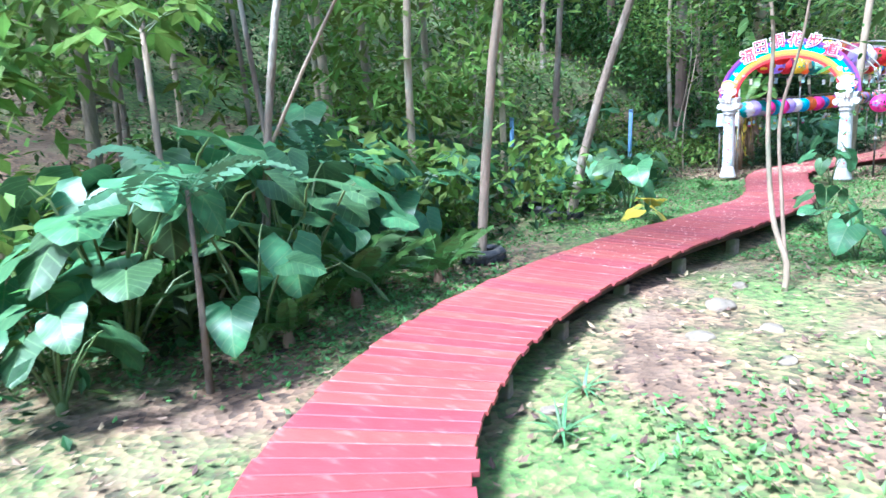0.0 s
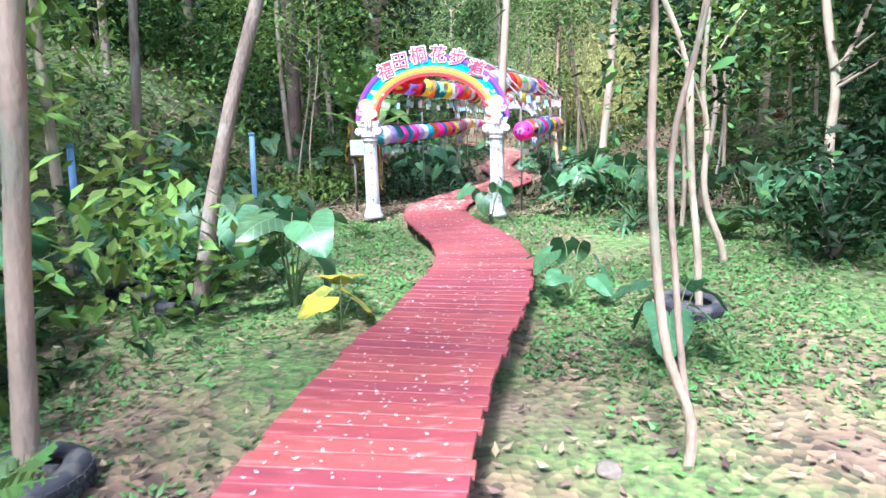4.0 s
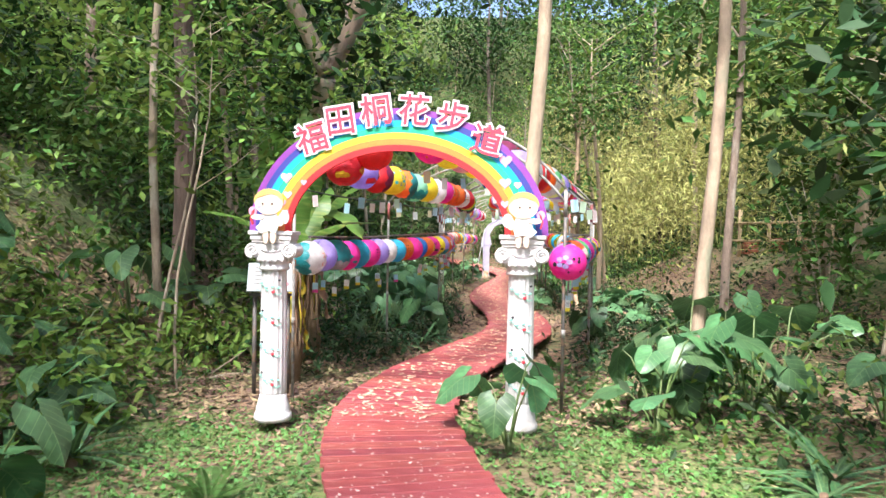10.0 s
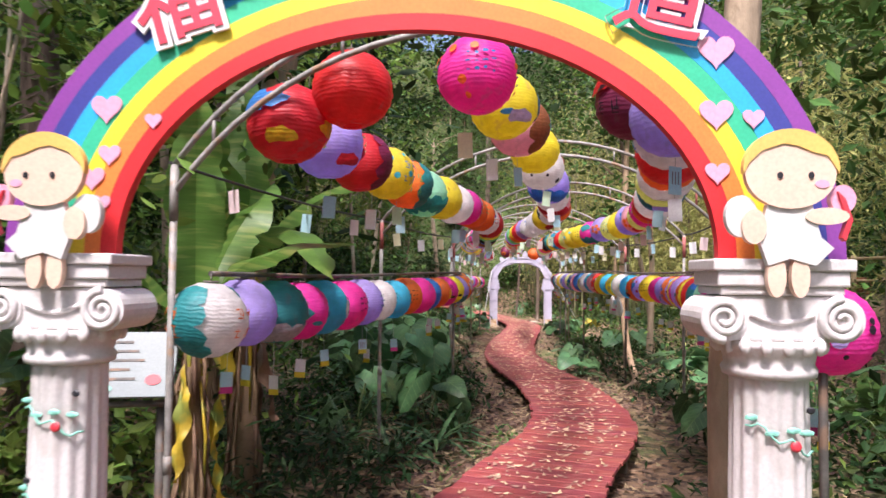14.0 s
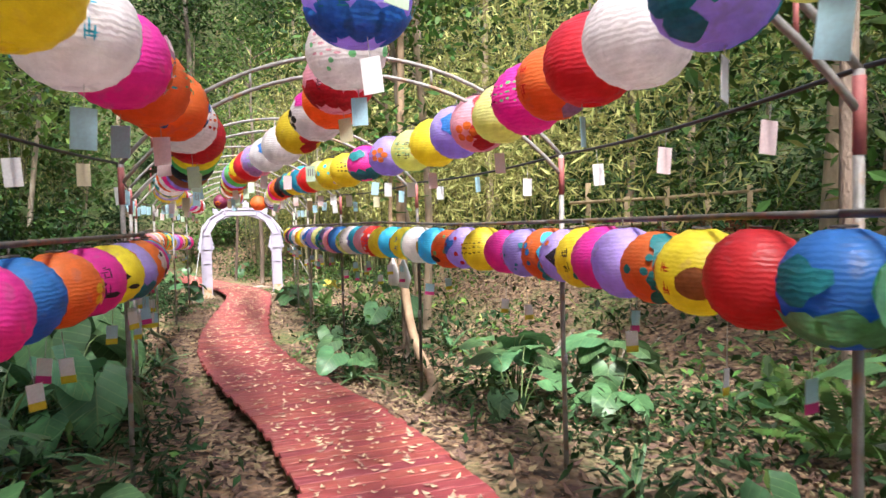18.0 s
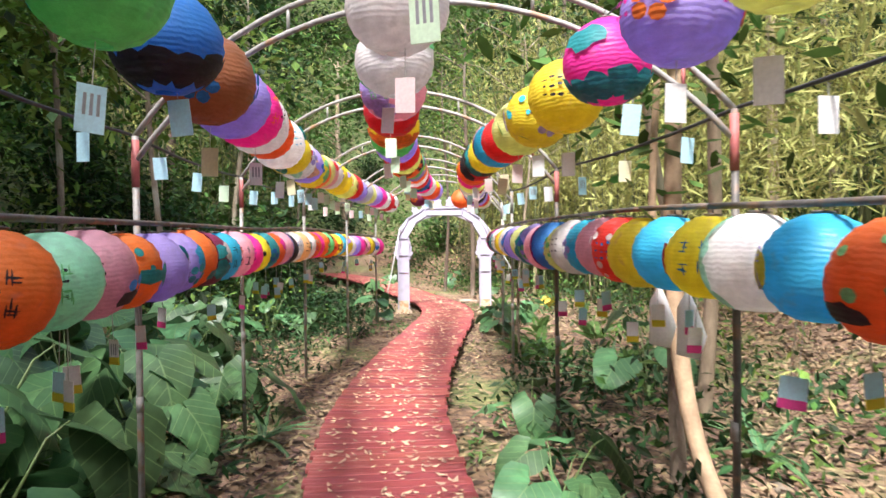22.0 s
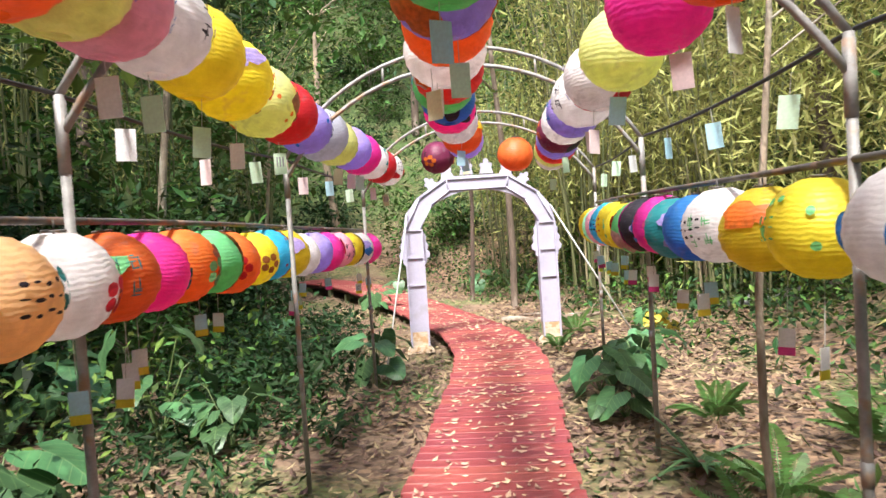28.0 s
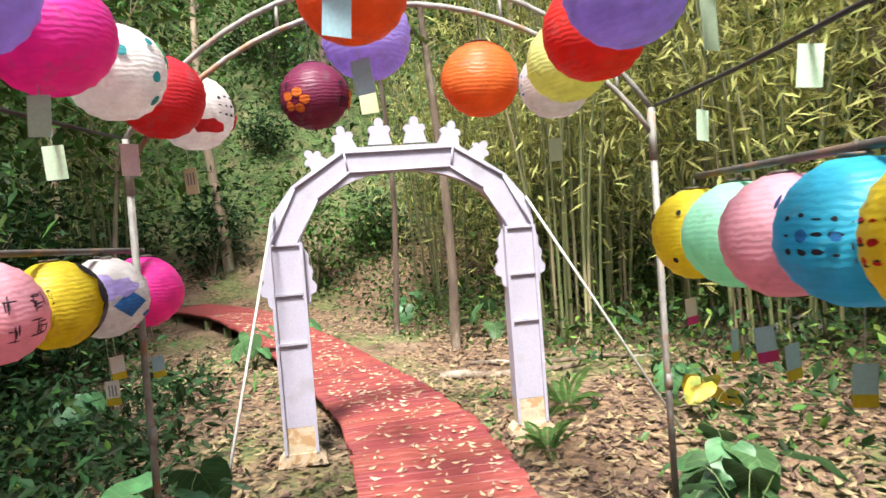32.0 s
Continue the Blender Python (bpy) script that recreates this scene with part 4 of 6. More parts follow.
def along_knots(knots, i):
    """A point of the curve that runs through the knots, by lantern number."""
    j = max(k for k in range(len(knots) - 1) if knots[k][0] <= max(i, knots[0][0]))
    p = [Vector(knots[min(max(q, 0), len(knots) - 1)][1:]) for q in (j - 1, j, j + 1, j + 2)]
    n = [knots[min(max(q, 0), len(knots) - 1)][0] for q in (j - 1, j, j + 1, j + 2)]
    t, w = (i - n[1]) / (n[2] - n[1]), n[2] - n[1]
    m1 = (p[2] - p[0]) * (w / max(1, n[2] - n[0]))
    m2 = (p[3] - p[1]) * (w / max(1, n[3] - n[1]))
    return (2 * t ** 3 - 3 * t * t + 1) * p[1] + (t ** 3 - 2 * t * t + t) * m1 + (3 * t * t - 2 * t ** 3) * p[2] + (t ** 3 - t * t) * m2


def hang_strings():
    count = 0
    for group, radius, codes, knots in STRINGS:
        codes = codes.split()
        low = "lower" in group
        line = [along_knots(knots, i) + Vector((0, 0, radius * 1.06)) for i in range(len(codes))]
        if low:
            rail = thing("lower_rail", "thin dark rail along the pergola posts above a lantern row", "rail", "pergola rails")
            for k in range(0, len(line) - 1, 8):
                part("rail_section", tube([p + Vector((0, 0, 0.012)) for p in line[k:k + 9]], 0.013, 8), M_pipe_dark, rail)
        else:
            tagged(part("hanging_wire", tube(line, 0.004, 5), M_cable), "thin dark wire that carries a string of lanterns", "wire", "lantern wires")
        for i, code in enumerate(codes):
            p = along_knots(knots, i) + Vector((rnd.uniform(-0.012, 0.012), 0, rnd.uniform(-0.012, 0.012)))
            lantern(p, radius * rnd.uniform(0.96, 1.04), code, group, 0.0, 1000 + count)
            count += 1
            for _ in range(2 if low else 1):
                if rnd.random() < (0.5 if low else 0.62):
                    off = Vector((rnd.uniform(-0.06, 0.06), rnd.uniform(-0.15, 0.15), -radius * 0.9))
                    wish_card(p + off, rnd.uniform(0.12, 0.28) if low else rnd.uniform(0.08, 0.18), "wish cards under the lanterns", low, 5000 + count * 3 + _, 0.95 if low else 1.15)
    # cards that hang from the cables between the posts
    for s in (-1, 1):
        for k in range(7):
            a, b = (hoop_point(q, s * (HOOPS[q][3] / 2 + 0.025), Z_TOP - 0.01) for q in (k, k + 1))
            for j in range(3):
                count += 1
                wish_card(a.lerp(b, (j + 0.6) / 3.3) - Vector((0, 0, 0.015)), rnd.uniform(0.08, 0.16), "wish cards on the cables", False, 9000 + count, 1.15)
    for x, y, z, code in ((0.68, 31.9, 2.27, "DXl"), (1.49, 31.3, 2.2, "OX."), (-1.91, 13.1, 2.38, "R."), (-0.56, 13.05, 2.33, "DRb")):
        ball = lantern(Vector((x, y, z)), 0.2, code, "single lanterns", 0.0, int(x * 100 + y))
        part("hanging_cord", tube([(0, 0, 1.0), (0, 0, 2.1)], 0.015, 4), M_cable, ball)


hang_strings()


# ---- white arch at the far end ----
ENDG = pose(1.32, 33.35, -0.28, 0, 0, 0)


def build_end_arch():
    arch = thing("white_arch", "white-painted timber arch with a crested top and stained feet", "arch", m=ENDG)
    half, leg, spring = 1.06, 0.26, 1.72
    for s in (-1, 1):
        x0, x1 = sorted((s * half, s * (half - leg)))
        part("leg", box(x0, x1, -0.06, 0.06, 0.3, spring, 0.004), M_white2, arch)
        part("stained_foot", box(x0 + 0.002, x1 - 0.002, -0.058, 0.058, 0.1, 0.2999), M_foot, arch, "rust-stained foot of the leg")
        bm = slab([(x0 - 0.06, 0), (x1 + 0.06, 0), (x1 + 0.05, 0.05), (x1 + 0.005, 0.1), (x0 - 0.005, 0.1), (x0 - 0.05, 0.05)], -0.075, 0.075)
        part("foot_block", bm, M_foot, arch)
        for x in (x0 + 0.012, x1 - 0.012):
            part("leg_batten", box(x - 0.012, x + 0.012, -0.085, -0.0605, 0.1, spring), M_white2, arch)
        for z in (0.94, 1.32, spring - 0.02):
            part("cross_batten", box(x0 + 0.026, x1 - 0.026, -0.083, -0.061, z, z + 0.02), M_white2, arch)
        # fretwork brackets beside the leg
        for side in (-1, 1):
            edge = x0 if side < 0 else x1
            bm = slab([(edge, 1.72), (edge, 1.22), (edge + side * 0.03, 1.25), (edge + side * 0.035, 1.31), (edge + side * 0.075, 1.33), (edge + side * 0.085, 1.38), (edge + side * 0.05, 1.43), (edge + side * 0.065, 1.5), (edge + side * 0.035, 1.55), (edge + side * 0.04, 1.62), (edge + side * 0.015, 1.66)], -0.02, 0.02)
            part("fretwork_bracket", bm, M_white2, arch)
    # five-sided frame over the legs with a round inner edge
    outer = [(half, spring), (half * 0.97, spring + 0.2), (half * 0.8, spring + 0.43), (half * 0.42, spring + 0.7), (-half * 0.42, spring + 0.7), (-half * 0.8, spring + 0.43), (-half * 0.97, spring + 0.2), (-half, spring)]
    inner = [(0.8 * math.cos(radians(a)), spring + 0.5 * math.sin(radians(a))) for a in range(180, -1, -9)]
    part("arch_board", slab(outer + inner, -0.05, 0.05), M_white2, arch)
    corner = [(half - 0.03, spring), (half * 0.78, spring + 0.41), (half * 0.42, spring + 0.66), (-half * 0.42, spring + 0.66), (-half * 0.78, spring + 0.41), (-half + 0.03, spring)]
    for a, b in zip(corner, corner[1:]):
        part("outer_batten", tube([(a[0], -0.062, a[1]), (b[0], -0.062, b[1])], 0.012, 4), M_white2, arch)
    corner = [(0.83, spring), (0.66, spring + 0.32), (0.4, spring + 0.51), (-0.4, spring + 0.51), (-0.66, spring + 0.32), (-0.83, spring)]
    for a, b in zip(corner, corner[1:]):
        part("inner_batten", tube([(a[0], -0.062, a[1]), (b[0], -0.062, b[1])], 0.012, 4), M_white2, arch)
    for x in (-0.41, 0.41):
        part("joint_batten", tube([(x, -0.064, spring + 0.52), (x * 1.05, -0.064, spring + 0.66)], 0.01, 4), M_white2, arch)
    # flower-shaped crest along the top
    for x, z, a, s in ((-0.64, 0.6, 40, 0.9), (-0.42, 0.74, 12, 1.0), (-0.14, 0.78, 0, 1.05), (0.14, 0.78, 0, 1.05), (0.42, 0.74, -12, 1.0), (0.64, 0.6, -40, 0.9)):
        bm = bmesh.new()
        for outline in (disc(0, 0.1, 0.035, 0.04, 12), disc(-0.05, 0.05, 0.035, 0.03, 12), disc(0.05, 0.05, 0.035, 0.03, 12), [(-0.09, -0.06), (0.09, -0.06), (0.06, 0.05), (0.02, 0.09), (-0.02, 0.09), (-0.06, 0.05)]):
            bm_slab(bm, [(u * s, v * s) for u, v in outline], -0.021 - 0.001 * len(bm.faces) / 10, 0.02)
        ob = part("crest", bm, M_white2, arch)
        ob.matrix_basis = Matrix.Translation((x, 0, spring + z)) @ Matrix.Rotation(radians(-a), 4, "Y")
    for s, foot in ((-1, (-1.42, -1.3)), (1, (2.0, -0.55))):
        gz = float(ground_z(ENDG.translation.x + foot[0], ENDG.translation.y + foot[1])) - ENDG.translation.z
        part("guy_rope", tube([(s * 1.0, -0.07, 1.95), (foot[0], foot[1], gz)], 0.011, 6), M_thread, arch, "taut pale guy rope")


build_end_arch()


# ---- plants ----
def blade_mesh(length, width, name="leaf", lobes=0.3, droop=0.25, fold=0.18, seed=0, rows=9, cols=4, wave=0.03):
    """A heart-shaped blade: it points along +x from its stalk, with a raised midrib and a wavy rim."""
    r = random.Random(seed)
    verts, faces = [], []
    for side in (-1, 1):
        start = len(verts)
        for i in range(rows + 1):
            s = -lobes + (1 + lobes) * i / rows
            if s >= 0:
                half, inner = (1 - s) ** 0.72 * (1 + 0.55 * s), 0.0
            else:
                q = -s / lobes if lobes else 0
                half, inner = math.sqrt(max(0.0, 1 - 0.8 * q * q)), 0.38 * q ** 0.6
            half = max(half, inner + 0.02) if s < 1 else 0.0
            for j in range(cols + 1):
                u = inner + (half - inner) * j / cols
                x, y = s * length, side * u * width / 2
                z = -droop * length * (s if s > 0 else -0.6 * s) ** 2 - fold * abs(y) * (0.3 + abs(s)) + wave * length * math.sin(9 * s + 3 * side + r.uniform(-0.2, 0.2)) * (j / cols) ** 2 + 0.01 * length * math.sin(22 * s) * (j / cols)
                verts.append((x, y, z))
        w = cols + 1
        for i in range(rows):
            for j in range(cols):
                a = start + i * w + j
                q = (a, a + w, a + w + 1, a + 1)
                faces.append(q if side > 0 else q[::-1])
    return np_mesh(name, verts, faces, M_taro, True)


TARO_BLADES = [blade_mesh(0.4, 0.46, seed=s, droop=d, fold=f, wave=0.05) for s, d, f in ((1, 0.3, 0.15), (2, 0.42, 0.05), (3, 0.2, 0.25), (4, 0.5, 0.1))]


def taro(place, size, seed, leaves=0, blade_mat=None, label="", broad=1.0):
    """An elephant-ear plant: stalks that fan out of one crown, each with a big heart-shaped blade."""
    r = random.Random(seed)
    n = leaves or (r.randint(9, 13) if size > 1.3 else r.randint(5, 9))
    plant = thing("taro_plant", label or "elephant-ear plant with large heart-shaped green leaves", "plant", "elephant-ear plants")
    plant.matrix_world = Matrix.Translation(place)
    part("crown", tube([(0, 0, -0.05), (0.01, 0, 0.08 * size), (0, 0, 0.2 * size)], [0.045 * size, 0.05 * size, 0.02 * size], 7), M_stalk, plant)
    for k in range(n):
        a = 2 * math.pi * (k + r.uniform(-0.3, 0.3)) / n
        h, out = size * r.uniform(0.45, 1.1), size * r.uniform(0.2, 0.6)
        tip = Vector((out * math.cos(a), out * math.sin(a), h))
        pts = [Vector((0.02 * math.cos(a), 0.02 * math.sin(a), 0.05)), Vector((0.35 * tip.x, 0.35 * tip.y, h * 0.55)), Vector((0.75 * tip.x, 0.75 * tip.y, h * 0.92)), tip]
        part("stalk", tube(pts, [0.014 * size, 0.011 * size, 0.008 * size, 0.006 * size], 5, False), M_stalk, plant)
        leaf = part("leaf", r.choice(TARO_BLADES), None, plant)
        s = (0.45 + 0.45 * size) * r.uniform(0.7, 1.3) * broad
        leaf.matrix_basis = Matrix.Translation(tip) @ Matrix.Rotation(a + r.uniform(-0.4, 0.4), 4, "Z") @ Matrix.Rotation(r.choice((r.uniform(-0.1, 0.55), r.uniform(0.4, 1.0))), 4, "Y") @ Matrix.Rotation(r.uniform(-0.4, 0.4), 4, "X") @ Matrix.Scale(s, 4)
        if blade_mat:
            paint(leaf, blade_mat)
    return plant


def leaf_cloud(n, centres, spread, size, name, material, shape=0.45, droop=0.0, seed=0, oval=False):
    """Many small pointed leaves scattered round clump centres, as one mesh: four corners a leaf, or six for an oval one."""
    g = np.random.default_rng(seed)
    c = np.asarray(centres, float)
    pick = g.integers(0, len(c), n)
    spread = np.broadcast_to(np.asarray(spread, float), (3,))
    p = c[pick] + g.normal(0, 1, (n, 3)) * spread
    yaw, pitch, s = g.uniform(0, 2 * np.pi, n), g.normal(-0.25 - droop, 0.5, n), size * g.uniform(0.6, 1.4, n)
    d = np.stack([np.cos(yaw) * np.cos(pitch), np.sin(yaw) * np.cos(pitch), np.sin(pitch)], 1)
    roll = g.normal(0, 0.5, n)
    side = np.stack([-np.sin(yaw), np.cos(yaw), np.zeros(n)], 1)
    up = np.cross(d, side)
    side = side * np.cos(roll)[:, None] + up * np.sin(roll)[:, None]
    up = np.cross(side, d)
    L, Wd = s[:, None], (s * shape)[:, None]
    if oval:
        v = np.stack([p, p + d * L * 0.25 + side * Wd * 0.42 - up * Wd * 0.1, p + d * L * 0.62 + side * Wd * 0.4 - up * Wd * 0.14, p + d * L - up * Wd * 0.25, p + d * L * 0.62 - side * Wd * 0.4 - up * Wd * 0.14, p + d * L * 0.25 - side * Wd * 0.42 - up * Wd * 0.1], 1).reshape(-1, 3)
        return np_mesh(name, v, np.arange(6 * n).reshape(n, 6), material)
    v = np.stack([p, p + d * L * 0.45 + side * Wd * 0.5 - up * Wd * 0.12, p + d * L, p + d * L * 0.45 - side * Wd * 0.5 - up * Wd * 0.12], 1).reshape(-1, 3)
    f = np.arange(4 * n).reshape(n, 4)
    return np_mesh(name, v, f, material)


def grown_limbs(height, lean, seed, limbs, reach):
    """Centre lines of a trunk and its limbs, and the clump centres at their ends."""
    r = random.Random(seed)
    trunk = [Vector((lean[0] * t + 0.09 * math.sin(6 * t + seed) - 0.09 * math.sin(seed), lean[1] * t + 0.08 * math.cos(4.3 * t + seed) - 0.08 * math.cos(seed), height * t)) for t in (0, 0.15, 0.3, 0.45, 0.6, 0.75, 0.9, 1.0)]
    lines, ends = [], []
    for k in range(limbs):
        t = r.uniform(0.5, 0.97)
        i = min(int(t * 7), 6)
        base = trunk[i].lerp(trunk[i + 1], t * 7 - i)
        a, ln = r.uniform(0, 6.28), reach * r.uniform(0.5, 1.1)
        q = [base, base + Vector((ln * 0.5 * math.cos(a), ln * 0.5 * math.sin(a), ln * 0.35)), base + Vector((ln * math.cos(a), ln * math.sin(a), ln * r.uniform(0.3, 0.8)))]
        lines.append(q)
        ends += [q[1].lerp(q[2], 0.5), q[2]]
    ends.append(trunk[-1])
    return trunk, lines, ends


def tree_model(name, label, height, radius, seed, bark, leaf, limbs=9, reach=1.6, n_leaves=2600, leaf_size=0.14, lean=(0, 0), spread=(0.5, 0.5, 0.38), group="slender trees"):
    trunk, lines, ends = grown_limbs(height, lean, seed, limbs, reach)
    tree = thing(name, label, "tree", group)
    part("trunk", tube([trunk[0] - Vector((0, 0, 0.15)), *trunk], [radius * 1.25, radius * 1.1, radius, radius * 0.92, radius * 0.85, radius * 0.75, radius * 0.6, radius * 0.4, radius * 0.2], 10), bark, tree)
    for q in lines:
        part("limb", tube(q, [radius * 0.35, radius * 0.22, radius * 0.08], 6, False), bark, tree)
    if n_leaves:
        part("crown", leaf_cloud(n_leaves, ends, spread, leaf_size, "crown", leaf, seed=seed, oval=leaf_size < 0.2), None, tree)
    return tree


def standing(x, y, turn=0.0, sink=0.0):
    return Matrix.Translation((x, y, float(ground_z(x, y)) - sink)) @ Matrix.Rotation(turn, 4, "Z")


def frond_mesh(length, width, pairs, seed, arch=0.5):
    """A fern frond: an arching rib with pairs of narrow leaflets."""
    r = random.Random(seed)
    v, f = [], []

    def on_rib(t):
        return Vector((length * (t - 0.15 * arch * t * t), 0, length * arch * (t - 1.15 * t * t)))

    for k in range(pairs):
        t = 0.12 + 0.86 * k / pairs
        p, w = on_rib(t), width * math.sin(math.pi * min(1, 0.15 + 0.85 * t)) ** 0.7
        for side in (-1, 1):
            tip = p + Vector((0.35 * w, side * w, -0.25 * w + r.uniform(-0.1, 0.1) * w))
            mid = p.lerp(tip, 0.45)
            q = length * 0.45 / pairs
            b = len(v)
            v += [p, mid + Vector((q, 0, 0.01)), tip, mid - Vector((q, 0, 0.01))]
            f.append((b, b + 1, b + 2, b + 3))
    for k in range(6):
        a, c = on_rib(k / 6), on_rib((k + 1) / 6)
        b = len(v)
        v += [a + Vector((0, 0.006, 0)), a - Vector((0, 0.006, 0)), c - Vector((0, 0.004, 0)), c + Vector((0, 0.004, 0))]
        f.append((b, b + 1, b + 2, b + 3))
    return np_mesh("frond", [tuple(p) for p in v], f, M_fern)


FRONDS = [frond_mesh(0.7, 0.13, 22, s, a) for s, a in ((1, 0.45), (2, 0.7), (3, 0.3))]
SWORD = [blade_mesh(0.6, 0.07, "blade", 0.0, d, 0.3, s, 8, 1, 0.0) for s, d in ((1, 0.5), (2, 0.8), (3, 0.25))]


def rosette(place, size, seed, kind="fern", n=11):
    r = random.Random(seed)
    names = {"fern": ("fern", "green fern with arching feathery fronds", "fern", "frond", FRONDS), "sword": ("strap_leaf_plant", "clump of long narrow arching green leaves", "plant", "blade", SWORD)}[kind]
    plant = thing(names[0], names[1], names[2], names[0].replace("_", " ") + "s")
    plant.matrix_world = Matrix.Translation(place)
    part("crown", tube([(0, 0, -0.05), (0, 0, 0.06 * size), (0, 0, 0.16 * size)], [0.05 * size, 0.055 * size, 0.03 * size], 7), M_dry, plant)
    for k in range(n):
        ob = part(names[3], r.choice(names[4]), None, plant)
        a = 2 * math.pi * (k + r.uniform(-0.3, 0.3)) / n
        ob.matrix_basis = Matrix.Translation((0.02 * math.cos(a), 0.02 * math.sin(a), 0.12 * size)) @ Matrix.Rotation(a, 4, "Z") @ Matrix.Rotation(-r.uniform(0.1, 1.0), 4, "Y") @ Matrix.Scale(size * r.uniform(0.8, 1.3), 4)
    return plant


# ---- elephant ears ----
TAROS = [(-3.5, -1.1, 1.35), (-3.9, -0.4, 1.6), (-4.6, 0.2, 1.6), (-3.2, 0.3, 1.4), (-4.0, 1, 1.5), (-5.0, 1.3, 1.6), (-4.4, 1.9, 1.4), (-5.6, 2.6, 1.5), (-5.0, 3.2, 1.4), (-5.9, 4.2, 1.5), (-6.6, 3.4, 1.6), (-7.0, 6.6, 1.5), (-5.1, 5.6, 1.2), (-3.15, -1.75, 0.8), (-3.9, -1.5, 0.9), (-3.0, -0.3, 1.15), (-3.6, 0.5, 1.1), (-4.3, 1.2, 1.2), (-3.4, 1.6, 0.8), (-4.9, 2.2, 1.2), (-4.2, 2.8, 1.1), (-5.2, 3.7, 1.2), (-4.6, 4.6, 1.1), (-5.8, 5.2, 1.2), (-6.4, 5.8, 1.2), (-5.4, 6.4, 1.1), (-7.2, 5.1, 1.3), (-6.0, 7.4, 1.1), (-4.7, 7.3, 0.9),
         (-2.69, 6.45, 0.85), (-3.72, 7.35, 1.05), (-0.02, 6.5, 0.55), (0.48, 4.95, 0.55), (1.08, 12.39, 0.9), (0.75, 12.02, 0.85), (1.25, 12.72, 1.0), (1.75, 12.39, 1.0), (2.3, 12.95, 1.0), (2.9, 12.21, 0.9), (-0.62, 11.4, 0.75), (-3.68, 9.6, 0.7), (-5.0, 14.32, 1.0), (-4.9, 12.67, 0.8), (-4.4, 15.34, 0.9), (-5.4, 11.64, 1.0), (-6.0, 12.95, 1.1), (-5.6, 10.13, 1.0), (-4.3, 8.7, 0.8), (-5.3, 8.9, 1.0), (-4.4, 11.73, 0.6), (3.6, 11.45, 1.0), (4.3, 10.13, 1.0), (3.2, 9.19, 0.9), (5.2, 9, 1.1),
         (-2.35, 16.98, 0.7), (-1.6, 17.53, 0.6), (1.05, 16.16, 0.6), (3.11, 16.39, 0.9), (2.3, 15.24, 0.8), (1.87, 19.27, 0.6), (2.1, 19.86, 0.65), (2.76, 19.16, 0.7), (0.95, 21.69, 0.5), (-2.4, 18.57, 0.8), (-2.23, 19.86, 0.8), (2.34, 20.16, 0.6), (2.55, 18.77, 0.6), (-2.2, 23.52, 0.8), (-1.8, 22.1, 0.75), (-3.43, 25.09, 0.9), (-1.95, 23.34, 0.85), (-1.45, 24.47, 0.6), (-2.45, 27.21, 0.8), (-2.2, 25.18, 0.9), (-2.8, 24.06, 0.95), (-3.6, 22.72, 1.0), (-1.9, 21.07, 0.9), (-2.4, 21.79, 1.0), (-1.75, 22.83, 0.8), (-2.9, 21.07, 1.0), (-1.65, 20.16, 0.7), (-3.1, 23.24, 1.0),
         (1.15, 23.34, 0.5), (-2.71, 25.93, 0.8), (-2.5, 28.22, 0.75), (2.6, 24.47, 0.9), (-3.33, 30.75, 0.8), (-2.0, 29.85, 0.95), (-1.35, 29.54, 0.5), (2.01, 30.39, 0.45), (-0.2, 31.62, 0.5), (2.4, 30.66, 0.4), (1.9, 29.34, 0.4), (2.66, 31.06, 0.45), (2.9, 31.57, 0.4), (-0.3, 37.4, 0.5), (0.2, 39.6, 0.5), (3.2, 38.2, 0.5), (2.2, 40.6, 0.6), (-1.8, 35, 0.5), (3.9, 33.9, 0.35)]
for i, (x, y, s) in enumerate(TAROS):
    taro((x, y, float(ground_z(x, y))), s, 300 + i, broad=1.3 if x < -1 and 17 < y < 28 else 1.0)
taro((-2.1, 5.7, float(ground_z(-2.1, 5.7))), 0.42, 77, 3, M_yellow_leaf, "yellowing elephant-ear leaf drooping to the ground", 1.5)
taro((3.75, 33.1, float(ground_z(3.75, 33.1))), 0.32, 78, 3, M_yellow_leaf, "small plant with bright yellow leaves in the litter")

